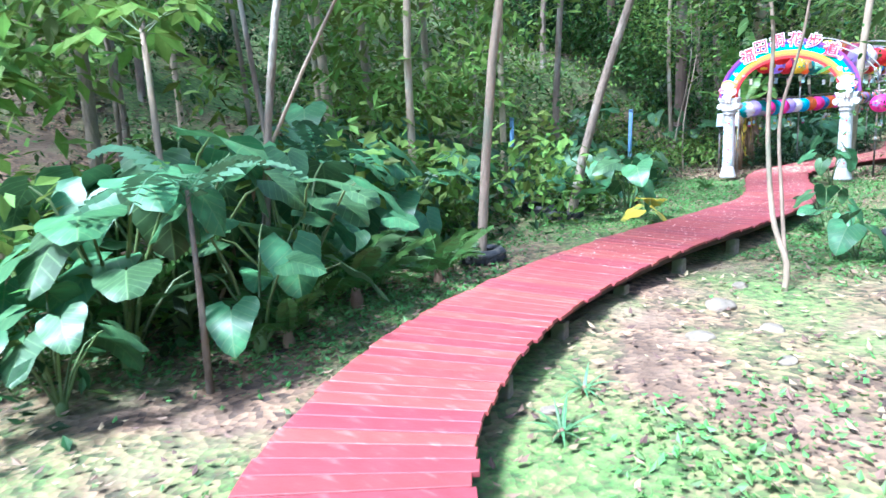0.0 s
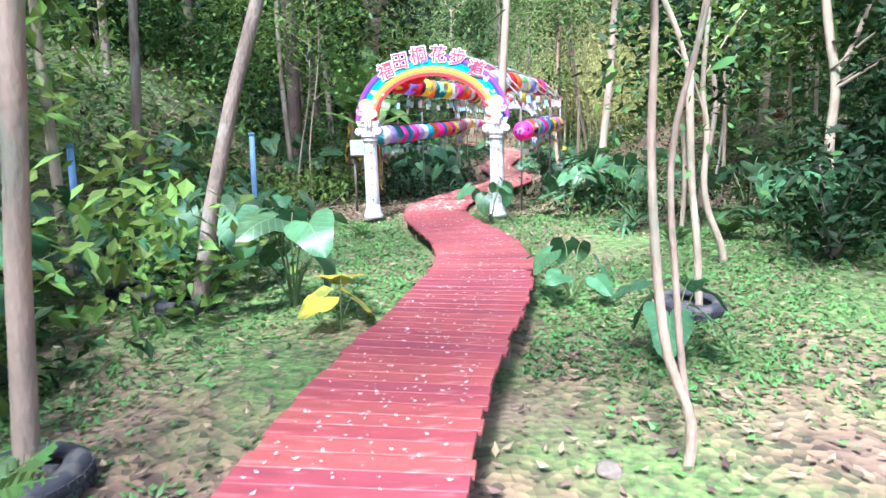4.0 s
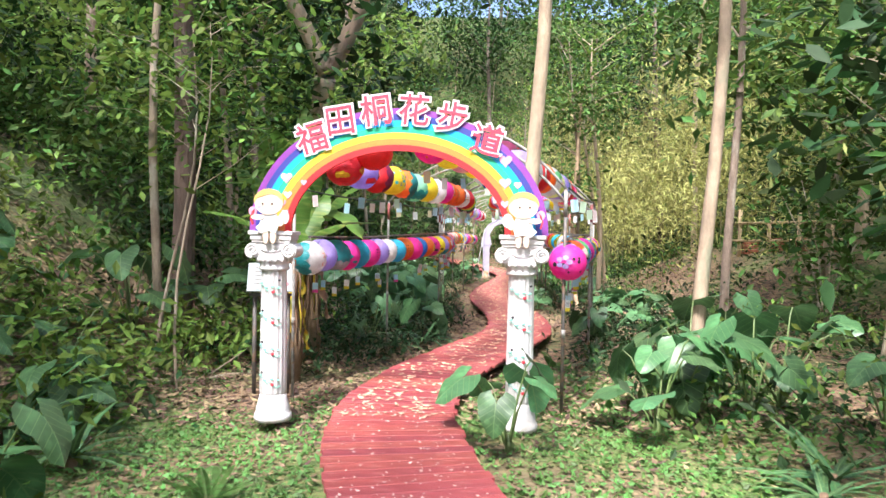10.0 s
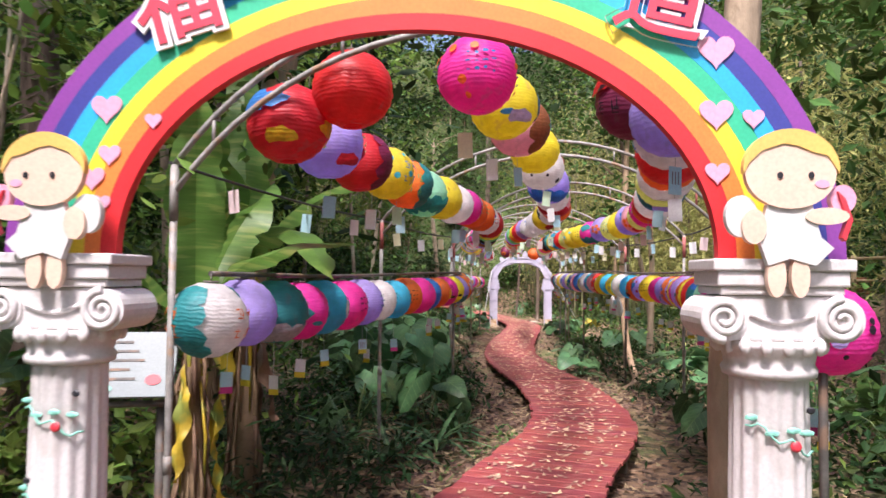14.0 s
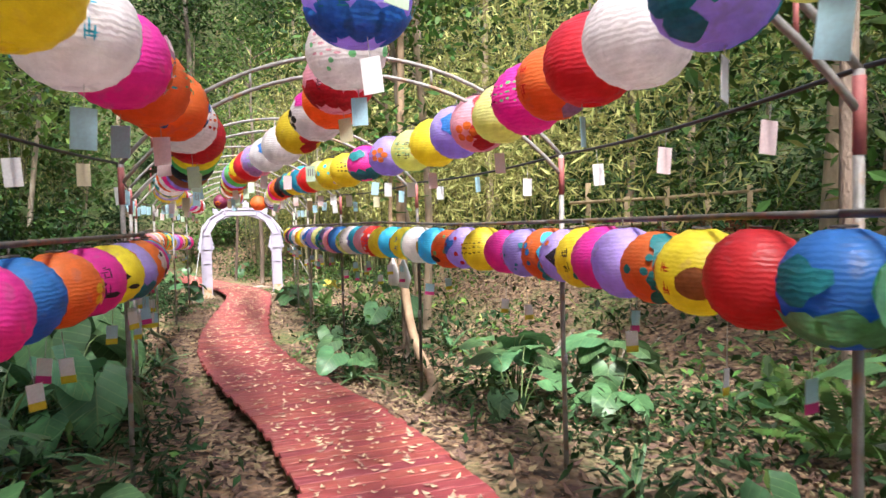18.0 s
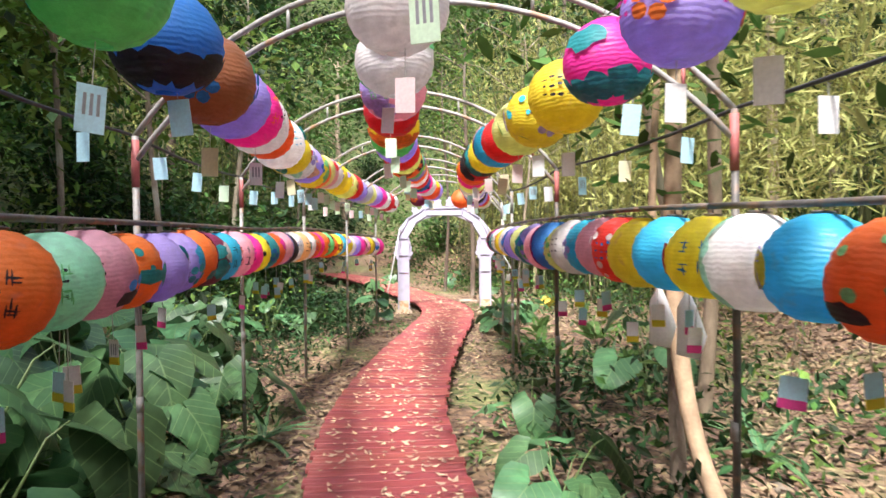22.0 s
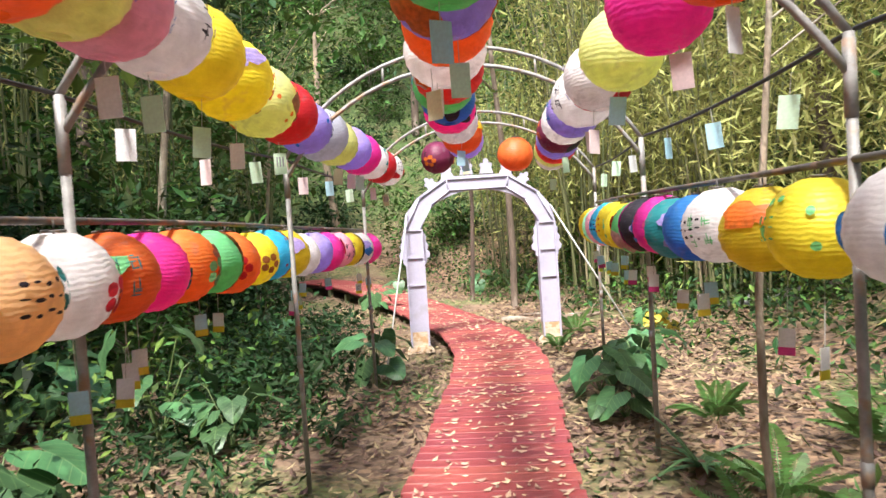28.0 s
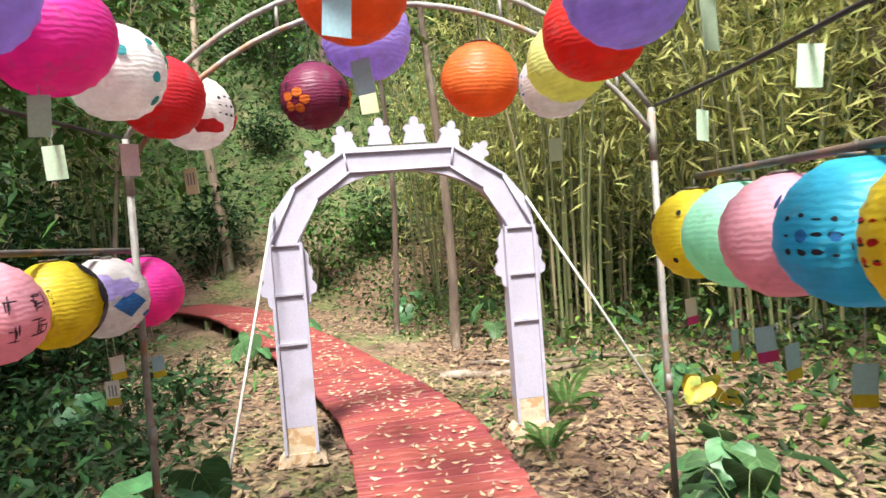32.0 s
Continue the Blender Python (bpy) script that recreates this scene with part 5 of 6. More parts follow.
# ---- trees beside the walk ----
PALE = "slender forest tree with mottled pale bark and a thin leafy crown"
# the tree at (3.4, 17.2) is added only to shade the floor beyond it
NEAR_TREES = [(-3.1, 3.0, 7.5, 0.055, (1.3, 0.1), M_bark_pale), (-3.6, 6.35, 6.5, 0.075, (1.5, 0.8), M_bark), (-0.42, 12.32, 8.0, 0.075, (0.05, 0.1), M_bark_pale), (1.5, 13.3, 8.5, 0.075, (0.3, 0.2), M_bark_pale), (3.87, 13.9, 5, 0.025, (0.3, 0.2), M_bark), (3.7, 13.0, 5, 0.035, (0.3, 0.3), M_bark_pale), (-4.64, 14.3, 8, 0.055, (0.1, 0.2), M_bark), (-3.97, 13.15, 4, 0.016, (0.15, 0.3), M_bark), (-4.4, 13.6, 4, 0.02, (0.3, 0.2), M_bark), (1.9, 22.2, 6.5, 0.05, (-0.2, 0.5), M_bark), (2.74, 23.6, 6.5, 0.06, (-0.45, -0.8), M_bark_pale), (3.4, 25.45, 6.0, 0.055, (-0.9, -0.5), M_bark_pale), (-3.9, 0.45, 6.0, 0.04, (1.1, 0.6), M_bark), (-4.3, 0.2, 5.0, 0.02, (1.85, 1.45), M_bark_pale), (1.78, 26.9, 4.5, 0.02, (0.1, 0.1), M_bark), (3.4, 17.2, 9.0, 0.07, (0.2, 0.3), M_bark), (1.83, 39.2, 7, 0.05, (0, 0), M_bark_dark), (2.5, 37.6, 8, 0.07, (-0.1, 0), M_bark_dark), (-1.55, 46.0, 8, 0.13, (-0.3, 0), M_bark_pale)]
for i, (x, y, h, r, lean, bark) in enumerate(NEAR_TREES):
    t = tree_model("tree", PALE, h, r, 40 + i, bark, (M_leaf, M_leaf_bright, M_leaf)[i % 3], 7, 1.3, 0 if (x, y) == (1.78, 26.9) else 1300, 0.12, lean)
    t.matrix_world = standing(x, y)

# ---- woods ----
def far_enough(x, y, gap):
    return not near_deck(x, y, gap)


MODELS = [tree_model("tree", "forest tree with a grey-brown trunk and a dense green crown", h, r, 60 + i, bark, leaf, 6, 2.2, 1500, 0.28, lean, (0.85, 0.85, 0.6), "woodland trees")
          for i, (h, r, bark, leaf, lean) in enumerate(((8.5, 0.08, M_bark, M_leaf_dark, (0.5, 0)), (10.5, 0.11, M_bark_pale, M_leaf, (-0.4, 0.3)), (7.0, 0.06, M_bark, M_leaf_bright, (0.7, 0.2)), (12.0, 0.15, M_bark_dark, M_leaf_dark, (0.2, -0.5)), (6.0, 0.05, M_bark_pale, M_leaf, (0, 0.6))))]
spots = []
tries = 0
while len(spots) < 140 and tries < 6000:
    tries += 1
    x, y = rnd.uniform(-26, 26), rnd.uniform(-10, 66)
    if far_enough(x, y, (7.5 if y < 7 else 6.0 if y < 17 else 4.2) if x < 0 else 5.0) and all((x - a) ** 2 + (y - b) ** 2 > 2.6 for a, b in spots):
        spots.append((x, y))
for i, (x, y) in enumerate(spots):
    if i < 5:
        MODELS[i].matrix_world = standing(x, y, rnd.uniform(0, 6.28))
    else:
        copy_thing(MODELS[i % 5], standing(x, y, rnd.uniform(0, 6.28)))


# slim trunks on the open slope
SLIM = [tree_model("tree", "slim young forest tree with a bare pale trunk", h, r, 90 + i, bark, M_leaf, 5, 1.2, 700, 0.16, lean, (0.6, 0.6, 0.4), "slim trees on the slope")
        for i, (h, r, bark, lean) in enumerate(((8.5, 0.06, M_bark_pale, (0.5, 0.2)), (7.5, 0.04, M_bark, (-0.4, 0.3)), (9.0, 0.075, M_bark, (0.2, -0.2))))]
for i, (x, y) in enumerate([(-5.2, 4.4), (-6.1, 2.6), (-6.8, 5.3), (-5.6, 7.6), (-7.6, 3.4), (-7.2, 7.4), (-8.6, 5.8), (-8.9, 1.9), (-6.6, 0.4), (-9.6, 8.4), (-8.0, 10.0), (-6.2, 10.9), (-10.4, 4.0), (-7.4, -1.2)]):
    if i < 3:
        SLIM[i].matrix_world = standing(x, y, 2.3 * i)
    else:
        copy_thing(SLIM[i % 3], standing(x, y, 2.3 * i))
# tall trees added to shade the ground left of the lantern walk
for i, (x, y) in enumerate([(-4.9, 15.6), (-5.0, 20.6), (-6.4, 25.2)]):
    copy_thing(MODELS[(3, 0, 3, 1)[i % 4]], standing(x, y, 1.9 * i))


def bush_model(seed, leaf, size, n, leaf_size, height):
    r = random.Random(seed)
    bush = thing("shrub", "leafy green understorey shrub", "shrub", "understorey shrubs")
    ends = []
    bm = bmesh.new()
    for k in range(9):
        a, o = r.uniform(0, 6.28), size * r.uniform(0.2, 0.9)
        tip = Vector((o * math.cos(a), o * math.sin(a), height * r.uniform(0.25, 1.0)))
        bm_tube(bm, [Vector((0, 0, -0.1)), Vector((tip.x * 0.3, tip.y * 0.3, tip.z * 0.5)), tip], [0.018, 0.012, 0.004], 5, False)
        ends += [tip, tip * 0.65]
    tagged(part("stem", bm, M_bark, bush), kind="stuff")
    part("foliage", leaf_cloud(n, ends, (size * 0.3, size * 0.3, height * 0.2), leaf_size, "foliage", leaf, seed=seed), None, bush)
    return bush


BUSHES = [bush_model(1, M_leaf_dark, 1.0, 900, 0.165, 1.5), bush_model(2, M_leaf, 0.9, 900, 0.135, 1.2), bush_model(3, M_leaf, 0.8, 800, 0.11, 1.6), bush_model(4, M_leaf_dark, 1.3, 1100, 0.2, 2.4), bush_model(5, M_leaf, 1.2, 1000, 0.185, 2.8)]
spots = []
tries = 0
while len(spots) < 170 and tries < 9000:
    tries += 1
    x, y = rnd.uniform(-20, 20), rnd.uniform(-8, 60)
    big = len(spots) % 5 > 2
    if not (2.6 < x < 8.8 and 18.5 < y < 26.5) and far_enough(x, y, 7.0 if y < 16 and x < 0 else 4.6 if big else 3.3) and all((x - a) ** 2 + (y - b) ** 2 > 1.2 for a, b in spots):
        spots.append((x, y))
        m = standing(x, y, rnd.uniform(0, 6.28))
        if len(spots) <= 5:
            BUSHES[len(spots) - 1].matrix_world = m
        else:
            copy_thing(BUSHES[(len(spots) - 1) % 5], m)

for i, (x, y) in enumerate([(-2.6, 37.6), (-3.6, 36.2), (-4.4, 38.0), (-3.4, 39.6), (-5.2, 36.6), (-5.8, 39.2), (-4.6, 41.2), (-6.6, 37.6), (-6.4, 41.4), (-7.6, 39.6), (-4.0, 43.6), (-5.8, 44.4), (-7.8, 43.4), (-3.9, 33.9), (-4.9, 32.2), (-6.0, 34.4), (-1.9, 45.8), (0.6, 44.6), (2.0, 46.2), (-7.4, 35.2)]):
    copy_thing(BUSHES[(0, 3, 4, 1, 3)[i % 5]], standing(x, y, 1.3 * i))
for i, (x, y) in enumerate([(-4.2, 36.9), (-6.9, 40.2), (-3.2, 41.8), (-5.4, 46.0)]):
    copy_thing(MODELS[(0, 3, 4, 1)[i]], standing(x, y, 2.1 * i))


# ---- ground cover, litter ----
def scatter_leaves(n, box4, size, name, label, material, keep, lift=0.0, flat=0.25, shape=0.6, seed=3, on_deck=False):
    g = np.random.default_rng(seed)
    x, y = g.uniform(box4[0], box4[1], n), g.uniform(box4[2], box4[3], n)
    d = np.full(n, 99.0)
    z = ground_z(x, y)
    near = np.zeros(n, int)
    for k in range(0, len(LINE), 2):
        q = np.hypot(x - LINE[k].x, y - LINE[k].y)
        near = np.where(q < d, k, near)
        d = np.minimum(d, q)
    ok = (d < 0.46) if on_deck else keep(x, y, d, g)
    if on_deck:
        z = np.array([LINE[k].z for k in near])
    x, y, z = x[ok], y[ok], z[ok]
    m = len(x)
    yaw, s = g.uniform(0, 6.28, m), size * g.uniform(0.5, 1.4, m)
    tx, ty = g.normal(0, flat, m), g.normal(0, flat, m)
    c = np.stack([x, y, z + lift + 0.004 + s * g.uniform(0.0, 0.5, m) * flat], 1)
    dx = np.stack([np.cos(yaw), np.sin(yaw), tx], 1) * s[:, None] * 0.5
    dy = np.stack([-np.sin(yaw), np.cos(yaw), ty], 1) * (s * shape)[:, None] * 0.5
    curl = np.zeros((m, 3))
    curl[:, 2] = s * 0.12
    v = np.stack([c - dx + curl, c + dy, c + dx + curl, c - dy], 1)
    if on_deck:
        v[:, :, 2] = np.maximum(v[:, :, 2], z[:, None] + 0.004)
    me = np_mesh(name, v.reshape(-1, 3), np.arange(4 * m).reshape(m, 4), material)
    return tagged(part(name, me, None), label, "leaves", kind="stuff")


def patchy(x, y, f, s):
    return np.sin(f * x + s) * np.cos(f * 0.83 * y + 2 * s) + 0.6 * np.sin(2.1 * f * x - 1.3 * f * y + s)


scatter_leaves(200000, (-7, 7, -5, 14.5), 0.05, "ground_cover", "carpet of small bright green weeds", M_cover, lambda x, y, d, g: (d > 0.58 + 0.4 * (y < 4) * g.uniform(0, 1, len(x))) & ~((y < 4.5) & (x > -1.0) & (d < 1.0 + 0.8 * g.uniform(0, 1, len(x)))) & (patchy(x, y, 0.9, 1.0) + g.normal(0, 0.35, len(x)) > -0.05 - 0.6 * ease(4.0, 7.0, y)), 0.02, 0.4)
scatter_leaves(30000, (-6, 7, 14, 42), 0.09, "sparse_weeds", "scattered low green weeds among the litter", M_fern, lambda x, y, d, g: (d > 0.6) & (patchy(x, y, 1.1, 2.0) + g.normal(0, 0.3, len(x)) > 0.75), 0.03, 0.5, 0.4, 5)
scatter_leaves(95000, (-5.5, 6.5, 12, 42), 0.09, "leaf_litter", "thick brown litter of dry leaves", M_litter, lambda x, y, d, g: (d > 0.5) & (patchy(x, y, 0.7, 0.3) + g.normal(0, 0.6, len(x)) > -0.45), 0.03, 0.25, 0.42, 7)
scatter_leaves(8000, (-6, 6, -5, 13), 0.07, "dry_leaves", "dry brown leaves strewn over the clearing", M_litter, lambda x, y, d, g: d > 0.55, 0.03, 0.22, 0.45, 8)
scatter_leaves(26000, (-17, -4.4, -2, 20), 0.11, "slope_litter", "dry pale leaves lying on the bare slope", M_litter, lambda x, y, d, g: (d > 2.5) & (patchy(x, y, 0.6, 1.7) + g.normal(0, 0.5, len(x)) > -0.3), 0.03, 0.25, 0.42, 12)
scatter_leaves(18000, (-3, 3, 11.6, 42), 0.064, "deck_leaves", "dry leaves scattered on the boardwalk", M_deck_leaf, None, 0.0, 0.12, 0.45, 9, True)
scatter_leaves(3400, (-3, 1, 2.5, 12), 0.029, "deck_petals", "fallen pale petals scattered on the boardwalk", M_petal, None, 0.0, 0.12, 0.6, 10, True)


# ---- thick undergrowth away from the walk ----
def clumps(n, gap, far, seed, z0, z1, box4=(-24, 24, -9, 62)):
    g = np.random.default_rng(seed)
    x, y = g.uniform(box4[0], box4[1], n * 4), g.uniform(box4[2], box4[3], n * 4)
    d = np.min(np.hypot(x[:, None] - DECK_XY[::4, 0], y[:, None] - DECK_XY[::4, 1]), axis=1)
    # the clearing before the gate stays open, the slope behind the elephant-ears thin
    open_side = (y < 11) & (x > -1.0) & (d < 4.6) & (gap > 2)
    thin = (y < 17) & (x < -4.5) & (g.uniform(0, 1, len(x)) < np.where(y < 10, 0.88, 0.76)) & (gap > 2)
    # the bank in front of the pole fence stays open too
    bank = (x > 2.6) & (x < 8.8) & (y > 18.5) & (y < 26.5) & (gap > 2) & (g.uniform(0, 1, len(x)) < 0.6)
    # and the ground just left of the walk carries weeds and elephant-ears, few bushes
    weedy = (y > -3) & (y < 11) & (x > -4.6) & (x < -1.2) & (gap > 2) & (g.uniform(0, 1, len(x)) < 0.82)
    ok = (d > gap) & (d < far) & ~open_side & ~thin & ~bank & ~weedy
    x, y = x[ok][:n], y[ok][:n]
    return np.stack([x, y, ground_z(x, y) + g.uniform(z0, z1, len(x))], 1)


def undergrowth(n, centres, spread, size, label, material, seed, shape=0.45):
    tagged(part("undergrowth", leaf_cloud(n, centres, spread, size, "undergrowth", material, shape, 0.1, seed), None), label, "undergrowth", kind="stuff")


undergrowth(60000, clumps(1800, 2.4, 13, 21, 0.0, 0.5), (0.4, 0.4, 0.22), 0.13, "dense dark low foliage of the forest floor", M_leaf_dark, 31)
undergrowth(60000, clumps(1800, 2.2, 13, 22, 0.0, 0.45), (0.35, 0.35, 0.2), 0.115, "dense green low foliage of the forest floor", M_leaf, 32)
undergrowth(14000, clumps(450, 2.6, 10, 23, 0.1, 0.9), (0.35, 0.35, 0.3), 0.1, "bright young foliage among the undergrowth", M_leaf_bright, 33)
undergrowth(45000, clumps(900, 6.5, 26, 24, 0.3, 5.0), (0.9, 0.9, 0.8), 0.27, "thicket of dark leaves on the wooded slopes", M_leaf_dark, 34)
undergrowth(46000, clumps(700, 6.0, 26, 25, 0.3, 5.5), (0.8, 0.8, 0.7), 0.24, "thicket of green leaves on the wooded slopes", M_leaf, 35)
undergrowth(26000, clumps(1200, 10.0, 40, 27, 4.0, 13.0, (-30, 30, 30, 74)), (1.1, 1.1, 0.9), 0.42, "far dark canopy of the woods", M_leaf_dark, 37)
undergrowth(14000, clumps(1200, 10.0, 40, 28, 3.0, 16.5, (-30, 30, 30, 74)), (1.1, 1.1, 0.9), 0.38, "far green canopy of the woods", M_leaf, 38)
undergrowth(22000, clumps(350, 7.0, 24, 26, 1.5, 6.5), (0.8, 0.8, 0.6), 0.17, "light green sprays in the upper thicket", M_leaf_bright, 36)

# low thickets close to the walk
# the shaded gaps under the elephant-ears are coloured in with dark leaves
undergrowth(1300, clumps(60, 2.3, 6.5, 41, 0.0, 0.55, (-8, -1.5, -2.5, 7.5)), (0.3, 0.3, 0.2), 0.17, "tangle of leaves coloured dark for the shade under the elephant-ears", M_leaf_dark, 51)
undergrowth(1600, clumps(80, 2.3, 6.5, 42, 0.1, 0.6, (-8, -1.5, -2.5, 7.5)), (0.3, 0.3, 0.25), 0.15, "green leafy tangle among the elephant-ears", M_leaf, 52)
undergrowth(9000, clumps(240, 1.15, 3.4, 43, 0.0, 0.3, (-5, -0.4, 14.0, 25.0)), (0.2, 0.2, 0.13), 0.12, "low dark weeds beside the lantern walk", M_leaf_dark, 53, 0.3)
# weeds take the dark leaf colour to deepen the shaded floor on the right
undergrowth(5800, clumps(200, 1.2, 3.6, 44, 0.0, 0.3, (0.3, 5.5, 13.2, 26.5)), (0.2, 0.2, 0.14), 0.12, "low green weeds coloured dark for shade beside the lantern walk", M_leaf_dark, 54, 0.35)
# dark leaf colour stands in for shade on the litter left of the walk
undergrowth(5000, clumps(150, 1.3, 3.4, 45, 0.0, 0.3, (-5, -0.6, 26.0, 36.0)), (0.2, 0.2, 0.13), 0.11, "low weeds coloured dark for shade among the litter", M_leaf_dark, 55, 0.3)
undergrowth(30000, clumps(600, 3.6, 9.0, 46, 1.2, 4.6, (3.0, 11, 21, 46)), (0.5, 0.5, 0.45), 0.24, "sunlit hanging bamboo leaves", M_bamboo_leaf, 56, 0.15)
undergrowth(16000, clumps(260, 5.0, 14.0, 47, 3.0, 7.5, (2.0, 14, 14, 46)), (0.8, 0.8, 0.6), 0.3, "pale green sprays of the upper bamboo", M_bamboo_leaf, 57, 0.2)
undergrowth(16000, clumps(900, 24.0, 60, 48, 0.5, 9.0, (-45, 45, 20, 78)), (1.3, 1.3, 1.0), 0.7, "far woods on the hillside", M_leaf, 58, 0.5)
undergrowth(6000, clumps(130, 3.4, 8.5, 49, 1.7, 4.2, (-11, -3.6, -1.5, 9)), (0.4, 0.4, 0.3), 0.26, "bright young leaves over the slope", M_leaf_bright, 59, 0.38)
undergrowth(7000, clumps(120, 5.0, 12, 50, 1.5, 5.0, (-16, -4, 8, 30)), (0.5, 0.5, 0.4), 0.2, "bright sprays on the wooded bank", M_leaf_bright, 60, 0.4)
undergrowth(14000, clumps(300, 3.6, 16, 61, 0.0, 2.4, (-20, -2, 33, 62)), (0.5, 0.5, 0.4), 0.26, "leafy thicket on the far bank", M_leaf, 71)
undergrowth(10000, clumps(260, 3.4, 12, 62, 0.0, 1.3, (-13, -4.2, 8, 24)), (0.4, 0.4, 0.3), 0.17, "green thicket on the bank beside the gate", M_leaf, 72)
undergrowth(6000, clumps(220, 2.6, 7.5, 63, 0.0, 0.6, (-9, -3.2, 7, 15.5)), (0.3, 0.3, 0.2), 0.14, "fresh green leaves on the mossy bank", M_leaf_bright, 73)
# bright leaves added in place of the sky's reflection on the elephant-ears
undergrowth(3500, clumps(120, 2.4, 7.0, 64, 0.3, 1.3, (-8, -2.2, -2.5, 7)), (0.3, 0.3, 0.25), 0.2, "leaves coloured bright for sky glare among the elephant-ears", M_leaf_bright, 74, 0.5)
# dark weeds added where the litter near the arch lies in shade
undergrowth(4000, clumps(140, 1.2, 3.6, 65, 0.0, 0.3, (-4.5, -0.6, 29.5, 36.5)), (0.22, 0.22, 0.13), 0.12, "low weeds coloured dark for shade near the end arch", M_leaf_dark, 75)


# ---- ferns and strap-leaved clumps ----
for i, (x, y, s) in enumerate([(3.57, 17.95, 0.8), (3.05, 16.95, 0.9), (1.85, 27.1, 0.55), (2.2, 27.6, 0.6), (2.68, 33.66, 0.55), (2.2, 32.8, 0.45), (-3.1, 2.4, 0.7), (2.6, 9.6, 0.6), (1.7, 9.0, 0.5), (3.4, 8.2, 0.6), (-2.6, 10.2, 0.4), (-4.6, 10.6, 0.7), (2.5, 29.0, 0.6), (3.2, 28.2, 0.7), (-1.75, 32.2, 0.6), (2.16, 26.9, 0.6), (2.9, 26.0, 0.7), (0.2, 14.4, 0.4), (-2.9, -0.1, 0.9), (-3.1, 0.9, 1.2), (-3.9, -0.9, 1.4), (-4.4, 0.6, 1.5), (-2.9, 1.9, 1.0), (-1.6, 20.8, 0.7), (-1.9, 22.0, 0.8)]):
    rosette((x, y, float(ground_z(x, y))), s, 800 + i)
for i, (x, y, s) in enumerate([(-3.08, 7.78, 0.9), (3.33, 10.4, 1.0), (1.63, 10.8, 0.9), (1.4, 10.5, 0.8), (-4.53, 11.26, 1.1), (-3.9, 11.0, 0.9), (-1.05, 23.6, 0.7), (0.95, 21.4, 0.7), (3.35, 26.5, 1.1), (1.96, 28.1, 0.75), (-2.0, 18.3, 0.9), (-2.6, 19.2, 1.0), (-2.0, 19.6, 1.0), (-2.9, 20.2, 1.1), (-2.2, 20.9, 1.0), (-1.75, 18.0, 0.7), (-1.5, 16.6, 0.8), (-1.9, 16.1, 0.8), (-1.3, 17.2, 0.7), (-2.4, 16.6, 0.9), (2.3, 25.0, 1.0), (2.7, 22.6, 0.8), (-2.6, 21.6, 1.0), (1.6, 17.4, 0.6), (0.75, 14.9, 0.5), (-0.35, -0.35, 0.35), (-0.5, 0.25, 0.3)]):
    rosette((x, y, float(ground_z(x, y))), s, 900 + i, "sword", 13)


# ---- tyres round the young trees, stones ----
def tyre(x, y, tilt=0.05, seed=0):
    r = random.Random(seed)
    ob = thing("tyre", "old black car tyre laid round the foot of a tree", "tyre", "tyres")
    ob.matrix_world = standing(x, y, r.uniform(0, 6)) @ Matrix.Rotation(tilt, 4, "X")
    prof = [(0.165, 0.03), (0.2, 0.012), (0.255, 0.012), (0.285, 0.04), (0.292, 0.09), (0.285, 0.14), (0.255, 0.168), (0.2, 0.168), (0.165, 0.15), (0.175, 0.12), (0.23, 0.1), (0.23, 0.08), (0.175, 0.06), (0.165, 0.03)]
    bm = bmesh.new()
    rings = [[bm.verts.new((rr * math.cos(a), rr * math.sin(a), z - 0.02)) for rr, z in prof[:-1]] for a in (2 * math.pi * k / 36 for k in range(36))]
    for k in range(36):
        a, b = rings[k], rings[(k + 1) % 36]
        for i in range(len(a)):
            j = (i + 1) % len(a)
            bm.faces.new((a[i], b[i], b[j], a[j])).smooth = True
    part("casing", bm, M_tyre, ob)
    bm = bmesh.new()
    for k in range(36):
        a = 2 * math.pi * k / 36
        for z in (0.045, 0.1):
            n = len(bm.verts)
            bm_box(bm, -0.004, 0.008, -0.018, 0.018, 0, 0.03)
            bm.verts.ensure_lookup_table()
            for v in bm.verts[n:]:
                v.co = Matrix.Rotation(a, 3, "Z") @ (v.co + Vector((0.289, 0.012 * (1 if z > 0.06 else -1), z - 0.02)))
    tagged(part("tread", bm, M_tyre, ob), kind="stuff")


for i, (x, y) in enumerate([(-3.1, 3.0), (0.93, 5.92), (-3.75, 6.45), (-4.5, 6.95)]):
    tyre(x, y, 0.04 + 0.05 * (i % 2), i)


def stone(x, y, size, seed):
    r = random.Random(seed)
    bm = bmesh.new()
    bmesh.ops.create_icosphere(bm, subdivisions=3, radius=size)
    for v in bm.verts:
        n = noise.noise(v.co * (1.6 / size) + Vector((seed, 0, 0)))
        v.co *= 1 + 0.25 * n
        v.co.z *= 0.5
        v.co.x *= 1.25
    ob = part("stone", bm, M_stone, smooth=True)
    ob.matrix_world = standing(x, y, r.uniform(0, 6)) @ Matrix.Translation((0, 0, 0.12 * size))
    tagged(ob, "smooth pale stone half sunk in the soil", "stone", "stones")


for i, (x, y, s) in enumerate([(-0.27, 2.5, 0.12), (-0.15, 1.5, 0.09), (0.25, 2.0, 0.08), (-0.3, 3.3, 0.07), (0.5, 1.2, 0.06), (-0.55, -0.1, 0.06), (1.05, 34.7, 0.07), (2.6, 22.2, 0.08)]):
    stone(x, y, s, i)


